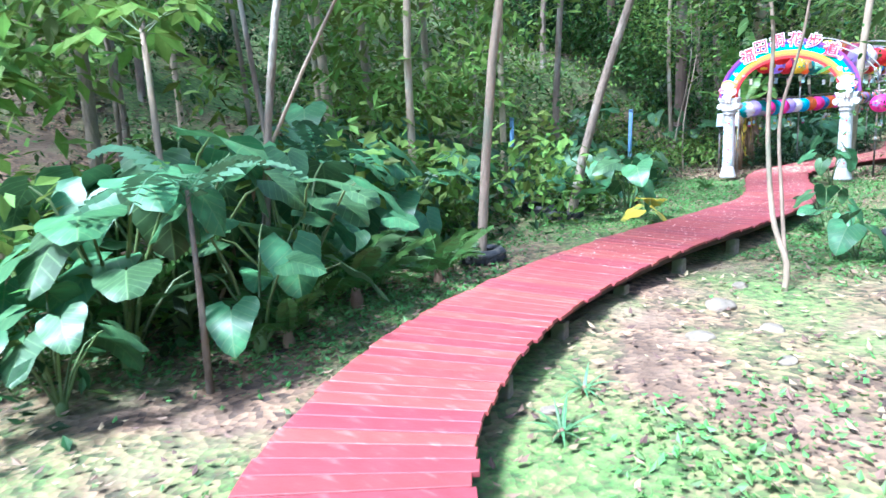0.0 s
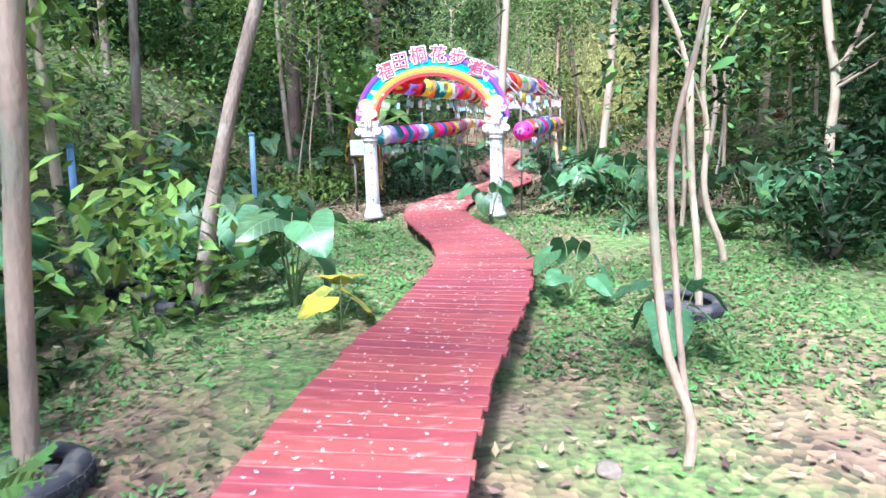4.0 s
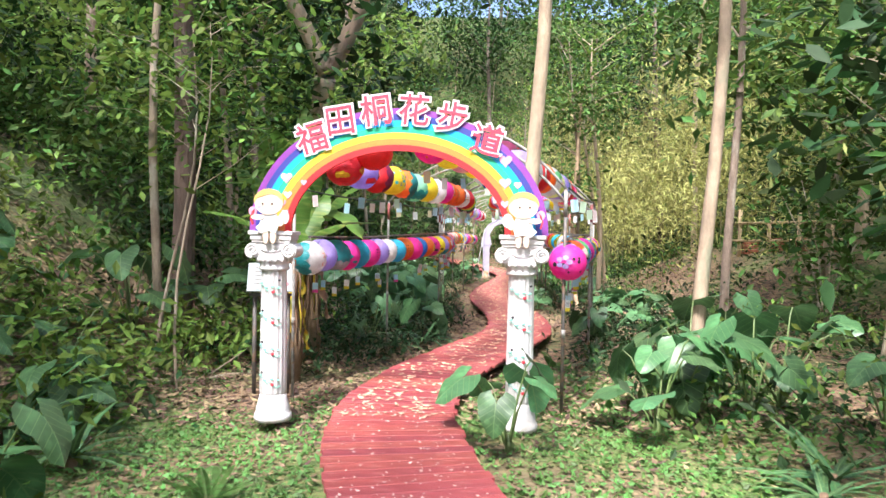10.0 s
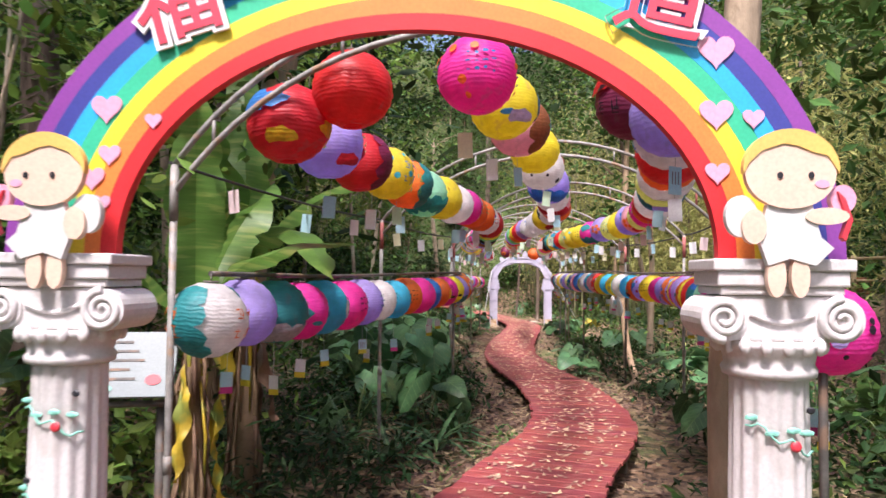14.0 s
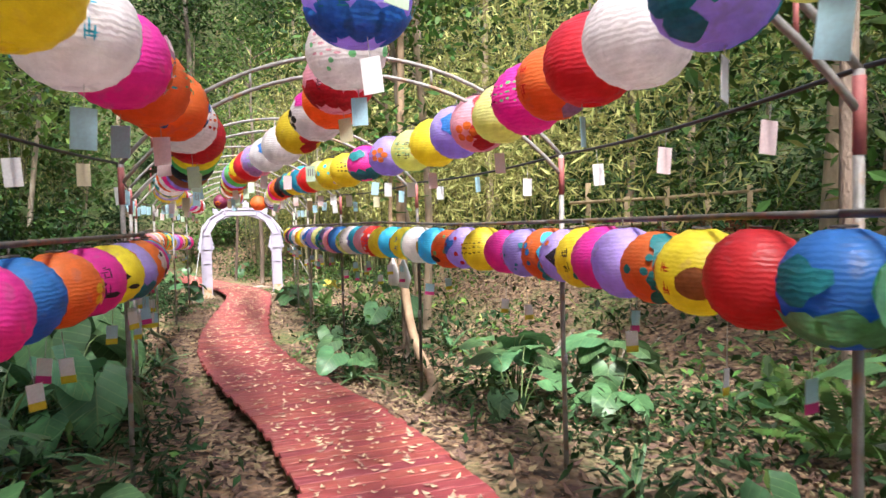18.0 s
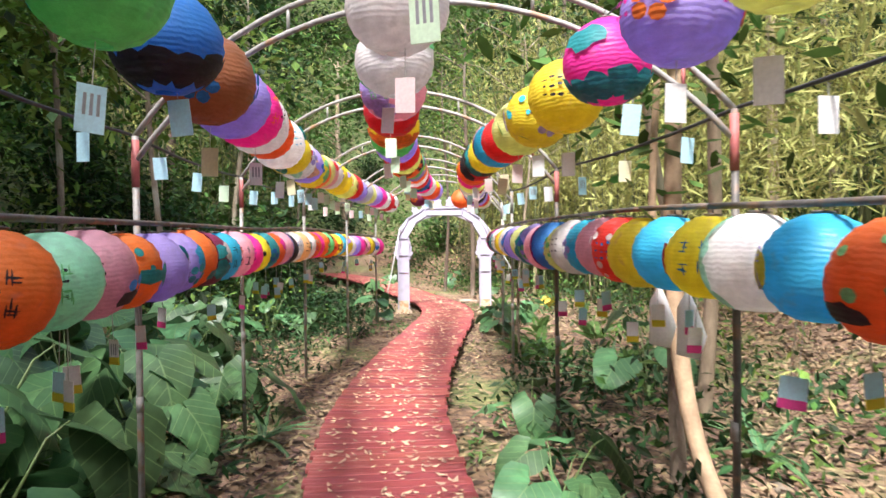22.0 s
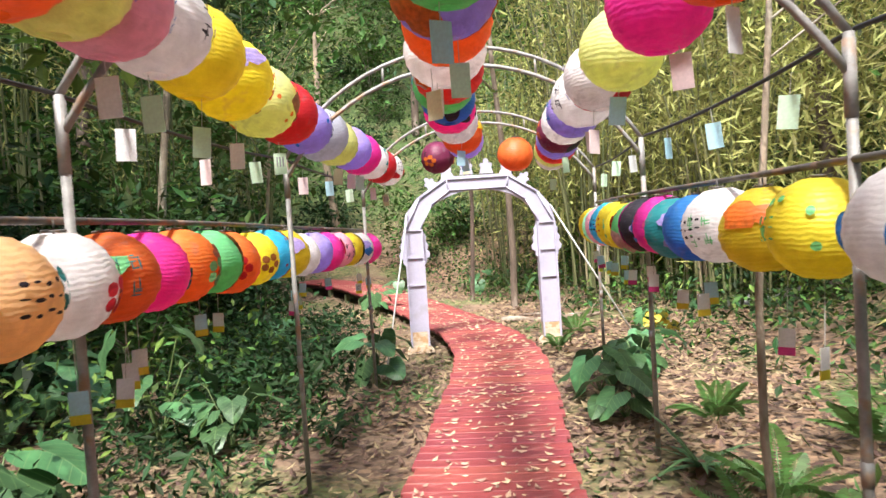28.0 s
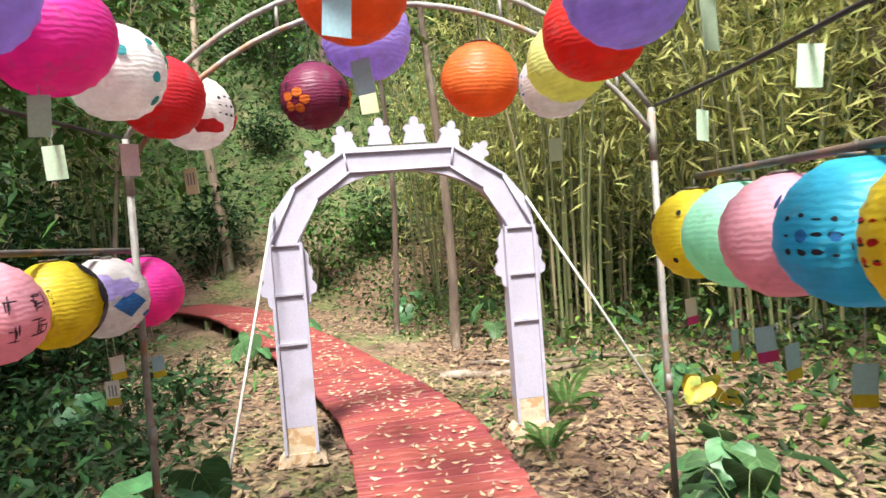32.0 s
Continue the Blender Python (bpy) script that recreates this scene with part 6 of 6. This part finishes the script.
# ---- forked and crooked trees near the walk ----
def crooked_tree(x, y, stems, label, bark=None, leaf=None, clump=700, size=0.14, spread=0.4):
    """stems: lists of (dx, dy, z, radius), the first being the trunk."""
    ob = thing("tree", label, "tree", "young trees by the walk")
    ob.matrix_world = standing(x, y)
    ends = []
    for i, st in enumerate(stems):
        pts = smooth_line([(a, b, c) for a, b, c, _ in st], 0.12)
        n = len(pts)
        rad = [float(np.interp(k / (n - 1), np.linspace(0, 1, len(st)), [q[3] for q in st])) for k in range(n)]
        part("trunk" if i == 0 else "limb", tube(pts, rad, 9), bark or M_bark_pale, ob)
        ends += [pts[-1], pts[-1] - Vector((0.1, 0.1, 0.3))]
    if clump:
        part("crown", leaf_cloud(clump, ends, (spread, spread, spread * 0.8), size, "crown", leaf or M_leaf_bright, seed=int(100 + x * 10 + y), oval=True), None, ob)
    return ob


crooked_tree(1.0, 5.88, [[(0.0, 0, -0.1, 0.036), (-0.045, 0, 0.6, 0.031), (-0.11, 0.02, 1.2, 0.031), (-0.161, 0.02, 2.15, 0.034)], [(-0.149, 0.02, 1.99, 0.02), (-0.256, 0.03, 2.35, 0.025), (-0.43, 0.05, 2.8, 0.02), (-0.585, 0.1, 3.8, 0.012)], [(-0.149, 0.02, 1.99, 0.02), (-0.086, 0.02, 2.35, 0.027), (-0.017, 0.0, 2.9, 0.02), (0.05, 0.1, 4.0, 0.012)]], "slender young tree forking into two upright stems", leaf=M_leaf, clump=500, size=0.09)
crooked_tree(0.08, 3.3, [[(0, 0, -0.1, 0.03), (0.02, 0, 0.25, 0.026), (-0.1, 0.02, 0.6, 0.024), (-0.16, 0.03, 1.0, 0.02), (-0.2, 0.05, 1.6, 0.018), (-0.2, 0.1, 2.4, 0.016), (-0.35, 0.1, 3.4, 0.01)], [(0.0, 0.02, 0.3, 0.02), (-0.06, 0.05, 0.9, 0.017), (-0.1, 0.06, 1.6, 0.015), (0.05, 0.08, 2.3, 0.012), (0.15, 0.1, 3.2, 0.008)]], "thin crooked sapling with two pale stems", leaf=M_leaf, clump=400)
crooked_tree(-3.3, 17.4, [[(-0.5, 0.8, -0.2, 0.24), (-0.42, 0.5, 1.2, 0.2), (-0.25, 0.1, 2.6, 0.18), (0.05, -0.3, 3.6, 0.18), (0.2, -0.6, 4.3, 0.17)], [(0.2, -0.6, 4.25, 0.13), (-0.1, -0.7, 4.9, 0.12), (-0.6, -0.8, 6.0, 0.09), (-0.8, -0.8, 7.5, 0.06)], [(0.2, -0.6, 4.25, 0.14), (0.6, -0.7, 4.9, 0.13), (0.95, -0.8, 6.0, 0.1), (1.2, -0.8, 7.6, 0.06)]], "large old tree with smooth pinkish-grey forked trunk", M_bark_pale, M_leaf_dark, 2600, 0.22, 1.0)
crooked_tree(2.0, 21.9, [[(-0.75, -1.75, 0.0, 0.05), (-0.45, -1.35, 0.03, 0.055), (-0.25, -0.8, 0.08, 0.055), (-0.18, -0.25, 0.3, 0.055), (-0.2, 0.0, 0.8, 0.055), (-0.22, 0.1, 1.6, 0.05), (-0.15, 0.2, 3.0, 0.045), (-0.05, 0.3, 5.0, 0.03)], [(-0.2, 0.05, 0.9, 0.03), (-0.35, 0.1, 1.6, 0.025), (-0.3, 0.1, 3.0, 0.02)]], "tree with a long pale root bent along the ground", M_root, M_leaf, 900)
crooked_tree(3.7, 9.2, [[(0, 0, -0.1, 0.07), (0.03, 0, 0.6, 0.062), (0.0, 0, 1.3, 0.06), (0.02, 0, 2.0, 0.058), (-0.08, 0.1, 2.8, 0.055), (-0.25, 0.2, 4.2, 0.045)], [(0.0, 0, 2.1, 0.035), (0.2, 0, 2.5, 0.03), (0.5, 0, 3.4, 0.02)], [(0.0, 0, 1.95, 0.025), (0.35, -0.3, 2.25, 0.016), (0.7, -0.5, 2.45, 0.008)], [(-0.05, 0, 2.2, 0.02), (0.2, -0.5, 2.6, 0.014), (0.5, -0.9, 2.8, 0.008)], [(0.0, 0, 2.0, 0.02), (0.6, 0.2, 2.3, 0.014), (1.1, 0.3, 2.4, 0.008)]], "gnarled tree with pale peeling bark and drooping dark leaves", leaf=M_leaf_dark, clump=900, size=0.15, spread=0.3)
crooked_tree(2.0, 8.0, [[(0, 0, -0.1, 0.045), (-0.08, 0, 0.25, 0.04), (-0.22, 0.02, 0.6, 0.036), (-0.28, 0.03, 0.95, 0.034), (-0.27, 0.03, 1.5, 0.03), (-0.33, 0.05, 2.1, 0.025), (-0.25, 0.1, 3.2, 0.014)], [(-0.3, 0.04, 1.7, 0.016), (-0.5, 0.0, 2.2, 0.012), (-0.75, -0.05, 2.5, 0.007)], [(-0.33, 0.05, 2.1, 0.016), (-0.05, 0.05, 2.6, 0.01), (0.2, 0.1, 2.9, 0.006)]], "crooked young tree with a bent pale trunk", leaf=M_leaf_bright, clump=260, size=0.12, spread=0.3)
crooked_tree(2.95, 11.7, [[(0, 0, -0.1, 0.05), (-0.02, 0, 0.5, 0.045), (0.08, 0, 1.1, 0.042), (0.16, 0.02, 1.8, 0.036), (0.1, 0.1, 2.8, 0.026), (0.2, 0.1, 4.2, 0.014)], [(0.14, 0.02, 1.6, 0.02), (0.4, 0.0, 2.3, 0.014), (0.5, 0.0, 3.0, 0.008)]], "crooked young tree with mottled grey-brown bark", leaf=M_leaf, clump=300, size=0.12, spread=0.35)
crooked_tree(2.09, 9.99, [[(0, 0, -0.1, 0.036), (0.02, 0, 0.8, 0.032), (-0.02, 0.02, 1.6, 0.03), (0.0, 0.0, 2.3, 0.026), (0.05, 0.1, 3.3, 0.015)], [(0, 0, 1.7, 0.02), (-0.3, -0.1, 2.2, 0.014), (-0.6, -0.2, 2.5, 0.008)], [(0, 0, 1.9, 0.02), (0.35, 0.1, 2.3, 0.014), (0.7, 0.1, 2.5, 0.008)], [(0, 0, 2.2, 0.018), (0.1, -0.35, 2.7, 0.012), (0.2, -0.7, 2.9, 0.008)], [(0, 0, 2.4, 0.016), (-0.2, 0.3, 2.9, 0.01), (-0.4, 0.5, 3.3, 0.006)]], "young tree with drooping dark glossy leaves", leaf=M_leaf_dark, clump=1300, size=0.16, spread=0.33)


# ---- banana plant behind the gate ----
def banana_blade(length, width, seed, droop):
    """A long oval blade with a midrib and torn edges."""
    r = random.Random(seed)
    verts, faces = [], []
    rows, cols = 22, 3
    for side in (-1, 1):
        start = len(verts)
        for i in range(rows + 1):
            s = i / rows
            half = width / 2 * math.sin(math.pi * min(1, 0.06 + 0.94 * s)) ** 0.55 * (r.uniform(0.62, 1.0) if i % 3 == 0 else r.uniform(0.88, 1.0))
            for j in range(cols + 1):
                y = side * half * j / cols
                verts.append((s * length * (1 - 0.25 * droop * s), y, -droop * length * 0.55 * s * s - 0.35 * abs(y) + 0.012 * math.sin(19 * s + side) * j))
        w = cols + 1
        for i in range(rows):
            for j in range(cols):
                q = (start + i * w + j, start + (i + 1) * w + j, start + (i + 1) * w + j + 1, start + i * w + j + 1)
                faces.append(q if side > 0 else q[::-1])
    return np_mesh("blade", verts, faces, None, True)


def banana(x, y, size, seed):
    ob = thing("banana_plant", "banana plant with torn green leaves and a dry brown trunk", "plant", "banana plants")
    ob.matrix_world = standing(x, y) @ Matrix.Scale(size, 4)
    part("trunk", tube([(0, 0, -0.1), (0.02, 0, 0.6), (-0.02, 0.02, 1.2), (0, 0, 1.75)], [0.1, 0.085, 0.065, 0.04], 12), M_dry, ob, "trunk wrapped in dry brown sheaths")
    r = random.Random(seed)
    for k in range(26):
        a, h, ln = r.uniform(0, 6.28), r.uniform(0.5, 1.75), r.uniform(0.4, 1.0)
        o = 0.1 - 0.03 * h
        strip = [(Vector((o * math.cos(a), o * math.sin(a), h))), Vector(((o + 0.05) * math.cos(a + 0.1), (o + 0.05) * math.sin(a + 0.1), h - ln * 0.4)), Vector(((o + 0.03) * math.cos(a + 0.25), (o + 0.03) * math.sin(a + 0.25), max(0.02, h - ln)))]
        part("dry_sheath", tube(strip, [0.008, r.uniform(0.012, 0.024), 0.006], 4), M_yellow_leaf if k < 3 else M_dry, ob)
    for k, (ln, w, up, droop, mat_) in enumerate(((1.7, 0.42, 1.45, 0.15, M_leaf_banana), (1.5, 0.45, 1.25, 0.5, M_leaf_banana), (1.5, 0.4, 1.1, 0.9, M_leaf_banana), (1.4, 0.38, 1.2, 1.2, M_leaf_banana), (1.3, 0.36, 0.9, 1.6, M_leaf_banana), (0.9, 0.12, -1.3, 0.2, M_yellow_leaf), (1.1, 0.14, -1.35, 0.1, M_yellow_leaf), (1.0, 0.2, -1.25, 0.2, M_dry))):
        me = banana_blade(ln, w, seed * 20 + k, droop)
        me.materials.append(mat_)
        leaf = part("blade", me, None, ob)
        a = k * 2.4 + seed
        leaf.matrix_basis = Matrix.Translation((0.04 * math.cos(a), 0.04 * math.sin(a), 1.7 if up > 0 else 1.5)) @ Matrix.Rotation(a, 4, "Z") @ Matrix.Rotation(-up, 4, "Y")
    return ob


M_leaf_banana = surface("banana_leaf", (0.13, 0.27, 0.05), 0.4, 0.2, 3, 30, 0.15, second=(0.24, 0.34, 0.08), amount=0.3, stretch=(8, 1, 1), translucent=0.45)
banana(-2.95, 15.05, 1.05, 2)
banana(-2.87, 13.75, 0.8, 5)
banana(-3.7, 16.4, 1.15, 4)


# ---- bamboo ----
def bamboo(seed, n=13):
    r = random.Random(seed)
    ob = thing("bamboo_clump", "clump of tall grey-green bamboo canes with yellow-green leaves", "bamboo", "bamboo clumps")
    ends = []
    for k in range(n):
        a, o, h = r.uniform(0, 6.28), r.uniform(0.05, 0.6), r.uniform(6, 9)
        lean = r.uniform(0.05, 0.28)
        pts, rad = [], []
        for i in range(23):
            t = i / 22
            p = Vector((o * math.cos(a) + lean * h * t * t * math.cos(a), o * math.sin(a) + lean * h * t * t * math.sin(a), h * t - 0.1))
            pts.append(p)
            rad.append((0.03 if i % 2 else 0.026) * (1 - 0.7 * t))
        part("cane", tube(pts, rad, 7), M_bamboo, ob)
        ends += pts[10::3]
    part("foliage", leaf_cloud(2200, ends, (0.5, 0.5, 0.45), 0.2, "foliage", M_bamboo_leaf, 0.16, 0.3, seed), None, ob)
    return ob


CLUMPS = [bamboo(1), bamboo(2)]
for i, (x, y) in enumerate([(3.9, 36.8), (5.0, 38.2), (6.2, 37.6), (4.6, 40.0), (7.4, 39.0), (6.0, 41.0), (8.8, 36.5), (8.6, 33.4), (9.0, 30.0), (3.2, 42.4), (-4.8, 38.5), (-6.2, 36.0), (-3.8, 44.0), (5.6, 34.6)]):
    if i < 2:
        CLUMPS[i].matrix_world = standing(x, y, i)
    else:
        copy_thing(CLUMPS[i % 2], standing(x, y, 1.7 * i))


# ---- poles, pipes, sign, fence, rubbish ----
for i, (x, y, h) in enumerate([(-4.35, 10.7, 1.6), (-5.6, 7.9, 1.5)]):
    z = float(ground_z(x, y))
    ob = thing("blue_pipe_post", "upright pale blue plastic pipe stuck in the ground", "post", "blue pipe posts")
    ob.matrix_world = Matrix.Translation((x, y, z))
    part("pipe", tube([(0, 0, -0.1), (0.01, 0, h * 0.5), (0.03, 0.01, h)], 0.04, 12), M_bluepipe, ob)
    part("cap", tube([(0.03, 0.01, h - 0.02), (0.03, 0.01, h + 0.03)], 0.045, 12), M_bluepipe, ob)
for i, (a, b, r) in enumerate([((5.88, 35.6), (7.9, 36.35), 0.1), ((6.0, 35.35), (7.7, 36.0), 0.09), ((6.05, 35.9), (7.8, 36.7), 0.085)]):
    za, zb = (float(ground_z(*p)) + r * 0.85 for p in (a, b))
    bm = bmesh.new()
    rings = []
    for (px_, py_), z, in ((a, za), (b, zb)):
        d = Vector((b[0] - a[0], b[1] - a[1], zb - za)).normalized()
        u = d.cross(Vector((0, 0, 1))).normalized()
        w = u.cross(d)
        for rad in (r, r * 0.88):
            rings.append([bm.verts.new(Vector((px_, py_, z)) + rad * (math.cos(t) * u + math.sin(t) * w)) for t in (2 * math.pi * k / 18 for k in range(18))])
    for p, q in ((0, 2), (2, 3), (3, 1), (1, 0)):
        for k in range(18):
            bm.faces.new((rings[p][k], rings[p][(k + 1) % 18], rings[q][(k + 1) % 18], rings[q][k])).smooth = p in (0, 3)
    bmesh.ops.recalc_face_normals(bm, faces=bm.faces)
    tagged(part("plastic_pipe", bm, M_greypipe), "grey plastic pipe lying on the litter", "pipe", "pipes on the ground")
for i, (a, b, r) in enumerate([((1.9, 35.6), (3.6, 35.4), 0.05), ((2.4, 36.4), (4.6, 35.2), 0.03), ((3.2, 21.2), (4.6, 22.4), 0.05), ((3.0, 20.2), (4.9, 20.9), 0.04), ((3.4, 22.0), (4.4, 20.4), 0.03), ((-4.6, 13.0), (-3.2, 14.4), 0.03)]):
    pts = []
    for k in range(7):
        x, y = a[0] + (b[0] - a[0]) * k / 6, a[1] + (b[1] - a[1]) * k / 6
        pts.append((x, y, float(ground_z(x, y)) + r * 0.8 + 0.02 * math.sin(2.1 * k)))
    ob = thing("fallen_branch", "fallen brown branch lying in the leaf litter", "branch", "fallen branches")
    part("wood", tube(pts, [r, r, r * 0.95, r * 0.9, r * 0.8, r * 0.7, r * 0.5], 8), M_bark, ob)
    m = Vector(pts[3])
    part("twig", tube([m, m + Vector((0.25, 0.2, 0.18)), m + Vector((0.4, 0.45, 0.3))], [r * 0.4, r * 0.3, r * 0.1], 5), M_bark, ob)


def info_sign(x, y, turn):
    ob = thing("information_board", "pale weathered information board on a grey steel frame", "sign")
    ob.matrix_world = standing(x, y, turn)
    for px in (-0.17, 0.17):
        part("leg", tube([(px, 0.02, -0.15), (px, 0.02, 1.1)], 0.022, 8), M_pipe_dark, ob)
    part("frame_rail", tube([(-0.22, -0.02, 1.09), (0.22, -0.02, 1.09)], 0.016, 8), M_pipe_dark, ob)
    board = part("board", box(-0.24, 0.24, -0.01, 0.01, -0.16, 0.16, 0.003), flat_mat("faded_sign_print", (0.2, 0.25, 0.26)), ob)
    board.matrix_basis = Matrix.Translation((0, -0.01, 1.27)) @ Matrix.Rotation(radians(-28), 4, "X")
    lines = bmesh.new()
    for k in range(5):
        bm_box(lines, -0.17, 0.04 + 0.03 * (k % 3), -0.0135, -0.0105, 0.1 - 0.045 * k, 0.112 - 0.045 * k)
    part("printed_lines", lines, M_pipe_dark, board)
    part("red_motif", slab(disc(0.15, -0.08, 0.035, 0.025), -0.0145, -0.0125), M_rose, board)
    part("green_motif", slab(disc(-0.1, -0.12, 0.08, 0.025), -0.0145, -0.0125), M_mint, board)


info_sign(-2.95, 13.05, 0.15)


def wood_fence():
    ob = thing("bamboo_fence", "rough fence of pale poles on the bank", "fence")
    z = float(ground_z(7.2, 25.6))
    ob.matrix_world = Matrix.Translation((7.2, 25.6, z))
    d = Vector((0.75, -0.6, 0))
    for k, h in enumerate((1.35, 1.05, 1.25, 0.95, 1.2)):
        p = d * (0.8 * k)
        part("post", tube([p - Vector((0, 0, 0.2)), p + Vector((0.02, 0, h))], 0.055, 9), M_oldwood, ob)
    for h in (0.45, 0.95):
        part("rail", tube([Vector((-0.3, 0.2, h)), d * 1.6 + Vector((0, 0, h + 0.05)), d * 3.5 + Vector((0, 0, h + 0.14))], 0.035, 8), M_oldwood, ob)
    for k in range(5):
        p = d * (0.35 + 0.7 * k) + Vector((0.1, 0.35, 0))
        pile = thing("tile_stack", "low stack of red-brown clay tiles", "tiles", "tile stacks", Matrix.Translation(Vector((7.2, 25.6, float(ground_z(7.2 + p.x, 25.6 + p.y)))) + Vector((p.x, p.y, 0))) @ Matrix.Rotation(0.5 * k, 4, "Z"))
        for j in range(6):
            t = part("tile", box(-0.2, 0.2, -0.13, 0.13, 0.07 * j - 0.02, 0.07 * j + 0.035, 0.008), M_clay, pile)
            t.rotation_euler = (0, 0, rnd.uniform(-0.2, 0.2))


wood_fence()


def crumpled(x, y, z, size, name, label, seed, tall=1.0):
    r = random.Random(seed)
    bm = bmesh.new()
    bmesh.ops.create_icosphere(bm, subdivisions=3, radius=size)
    for v in bm.verts:
        v.co *= 1 + 0.5 * noise.noise(v.co * (3 / size) + Vector((seed, 2, 1)))
        v.co.z *= 0.4 * tall
    ob = part(name, bm, CARD_MATS["white"])
    ob.matrix_world = Matrix.Translation((x, y, z)) @ Matrix.Rotation(r.uniform(0, 6), 4, "Z")
    tagged(ob, label, "bag", "white plastic bags")


crumpled(6.1, 16.3, float(ground_z(6.1, 16.3)) + 0.05, 0.28, "plastic_bag", "crumpled white plastic sheet lying in the woods", 1)
for i, (k, dy) in enumerate(((3, -0.1), (3, 0.25))):
    p = hoop_point(3, HOOPS[3][3] / 2 - 0.02, 0) + Vector((0.02, 0.55 + dy, 0))
    ob = thing("hanging_bag", "white plastic bag hanging under the lantern row", "bag", "hanging bags", Matrix.Translation((p.x, p.y, 1.06)))
    part("bag", tube([(0, 0, -0.2), (0.02, 0, -0.1), (0.0, 0.01, 0.04), (0, 0, 0.12)], [0.06, 0.075, 0.05, 0.01], 8), CARD_MATS["white"], ob)
    part("string", tube([(0, 0, 0.11), (0, 0, 0.42)], 0.003, 4), M_thread, ob)


# ---- split-leaved plant and young papaya among the elephant-ears ----
def split_leaf_plant(x, y, top, seed):
    r = random.Random(seed)
    ob = thing("split_leaf_plant", "tall plant with long drooping leaves torn into strips", "plant", "split-leaved plants")
    ob.matrix_world = standing(x, y)
    part("trunk", tube([(0, 0, -0.1), (0.03, 0, top * 0.4), (0.0, 0.02, top * 0.8)], [0.03, 0.022, 0.014], 8), M_bark, ob)
    for k in range(6):
        me = frond_mesh(r.uniform(0.8, 1.05), r.uniform(0.14, 0.18), 13, seed + k, 0.75)
        me.materials.clear()
        me.materials.append(M_split)
        leaf = part("leaf", me, None, ob)
        a = k * 1.05 - 0.9 + r.uniform(-0.2, 0.2)
        leaf.matrix_basis = Matrix.Translation((0, 0, top * r.uniform(0.7, 0.82))) @ Matrix.Rotation(a, 4, "Z") @ Matrix.Rotation(r.uniform(-0.7, 0.2), 4, "Y")
    return ob


M_split = surface("dull_blue_green_leaf", (0.07, 0.15, 0.07), 0.45, 0.3, 4, 30, 0.1, island=0.15, translucent=0.25)
split_leaf_plant(-2.75, -0.95, 1.75, 3)
split_leaf_plant(-4.3, 1.7, 1.6, 9)


def papaya(x, y, h, seed):
    r = random.Random(seed)
    ob = thing("papaya_sapling", "young papaya with bright lobed leaves on long stalks", "plant", "papaya saplings")
    ob.matrix_world = standing(x, y)
    part("trunk", tube([(0, 0, -0.1), (0.04, 0, h * 0.5), (0, 0.02, h)], [0.035, 0.03, 0.022], 8), M_bark_pale, ob)
    verts, faces = [], []
    for k in range(7):
        a = -2.3 + 4.6 * k / 6
        ln = 0.34 - 0.03 * abs(k - 3)
        d, n = Vector((math.cos(a), math.sin(a), -0.15)), Vector((-math.sin(a), math.cos(a), 0))
        b = len(verts)
        verts += [(0, 0, 0.01 * k), tuple(d * ln * 0.35 + n * 0.045), tuple(d * ln * 0.6 + n * 0.085), tuple(d * ln + Vector((0, 0, -0.06))), tuple(d * ln * 0.6 - n * 0.085), tuple(d * ln * 0.35 - n * 0.045)]
        faces.append((b, b + 1, b + 2, b + 3, b + 4, b + 5))
    me = np_mesh("leaf", verts, faces, M_leaf_bright)
    for k in range(9):
        a, ln = k * 0.72 + r.uniform(-0.2, 0.2), r.uniform(0.35, 0.6)
        base = Vector((0, 0, h - 0.05 * (k % 4)))
        tip = base + Vector((ln * math.cos(a), ln * math.sin(a), r.uniform(0.0, 0.3)))
        part("stalk", tube([base, base.lerp(tip, 0.5) + Vector((0, 0, 0.05)), tip], [0.009, 0.007, 0.005], 5, False), M_stalk, ob)
        leaf = part("leaf", me, None, ob)
        leaf.matrix_basis = Matrix.Translation(tip) @ Matrix.Rotation(a, 4, "Z") @ Matrix.Rotation(r.uniform(0.0, 0.6), 4, "Y")
    return ob


papaya(-4.2, -0.25, 2.6, 1)
papaya(-5.6, 0.6, 2.9, 2)
papaya(-5.2, -1.2, 2.3, 3)
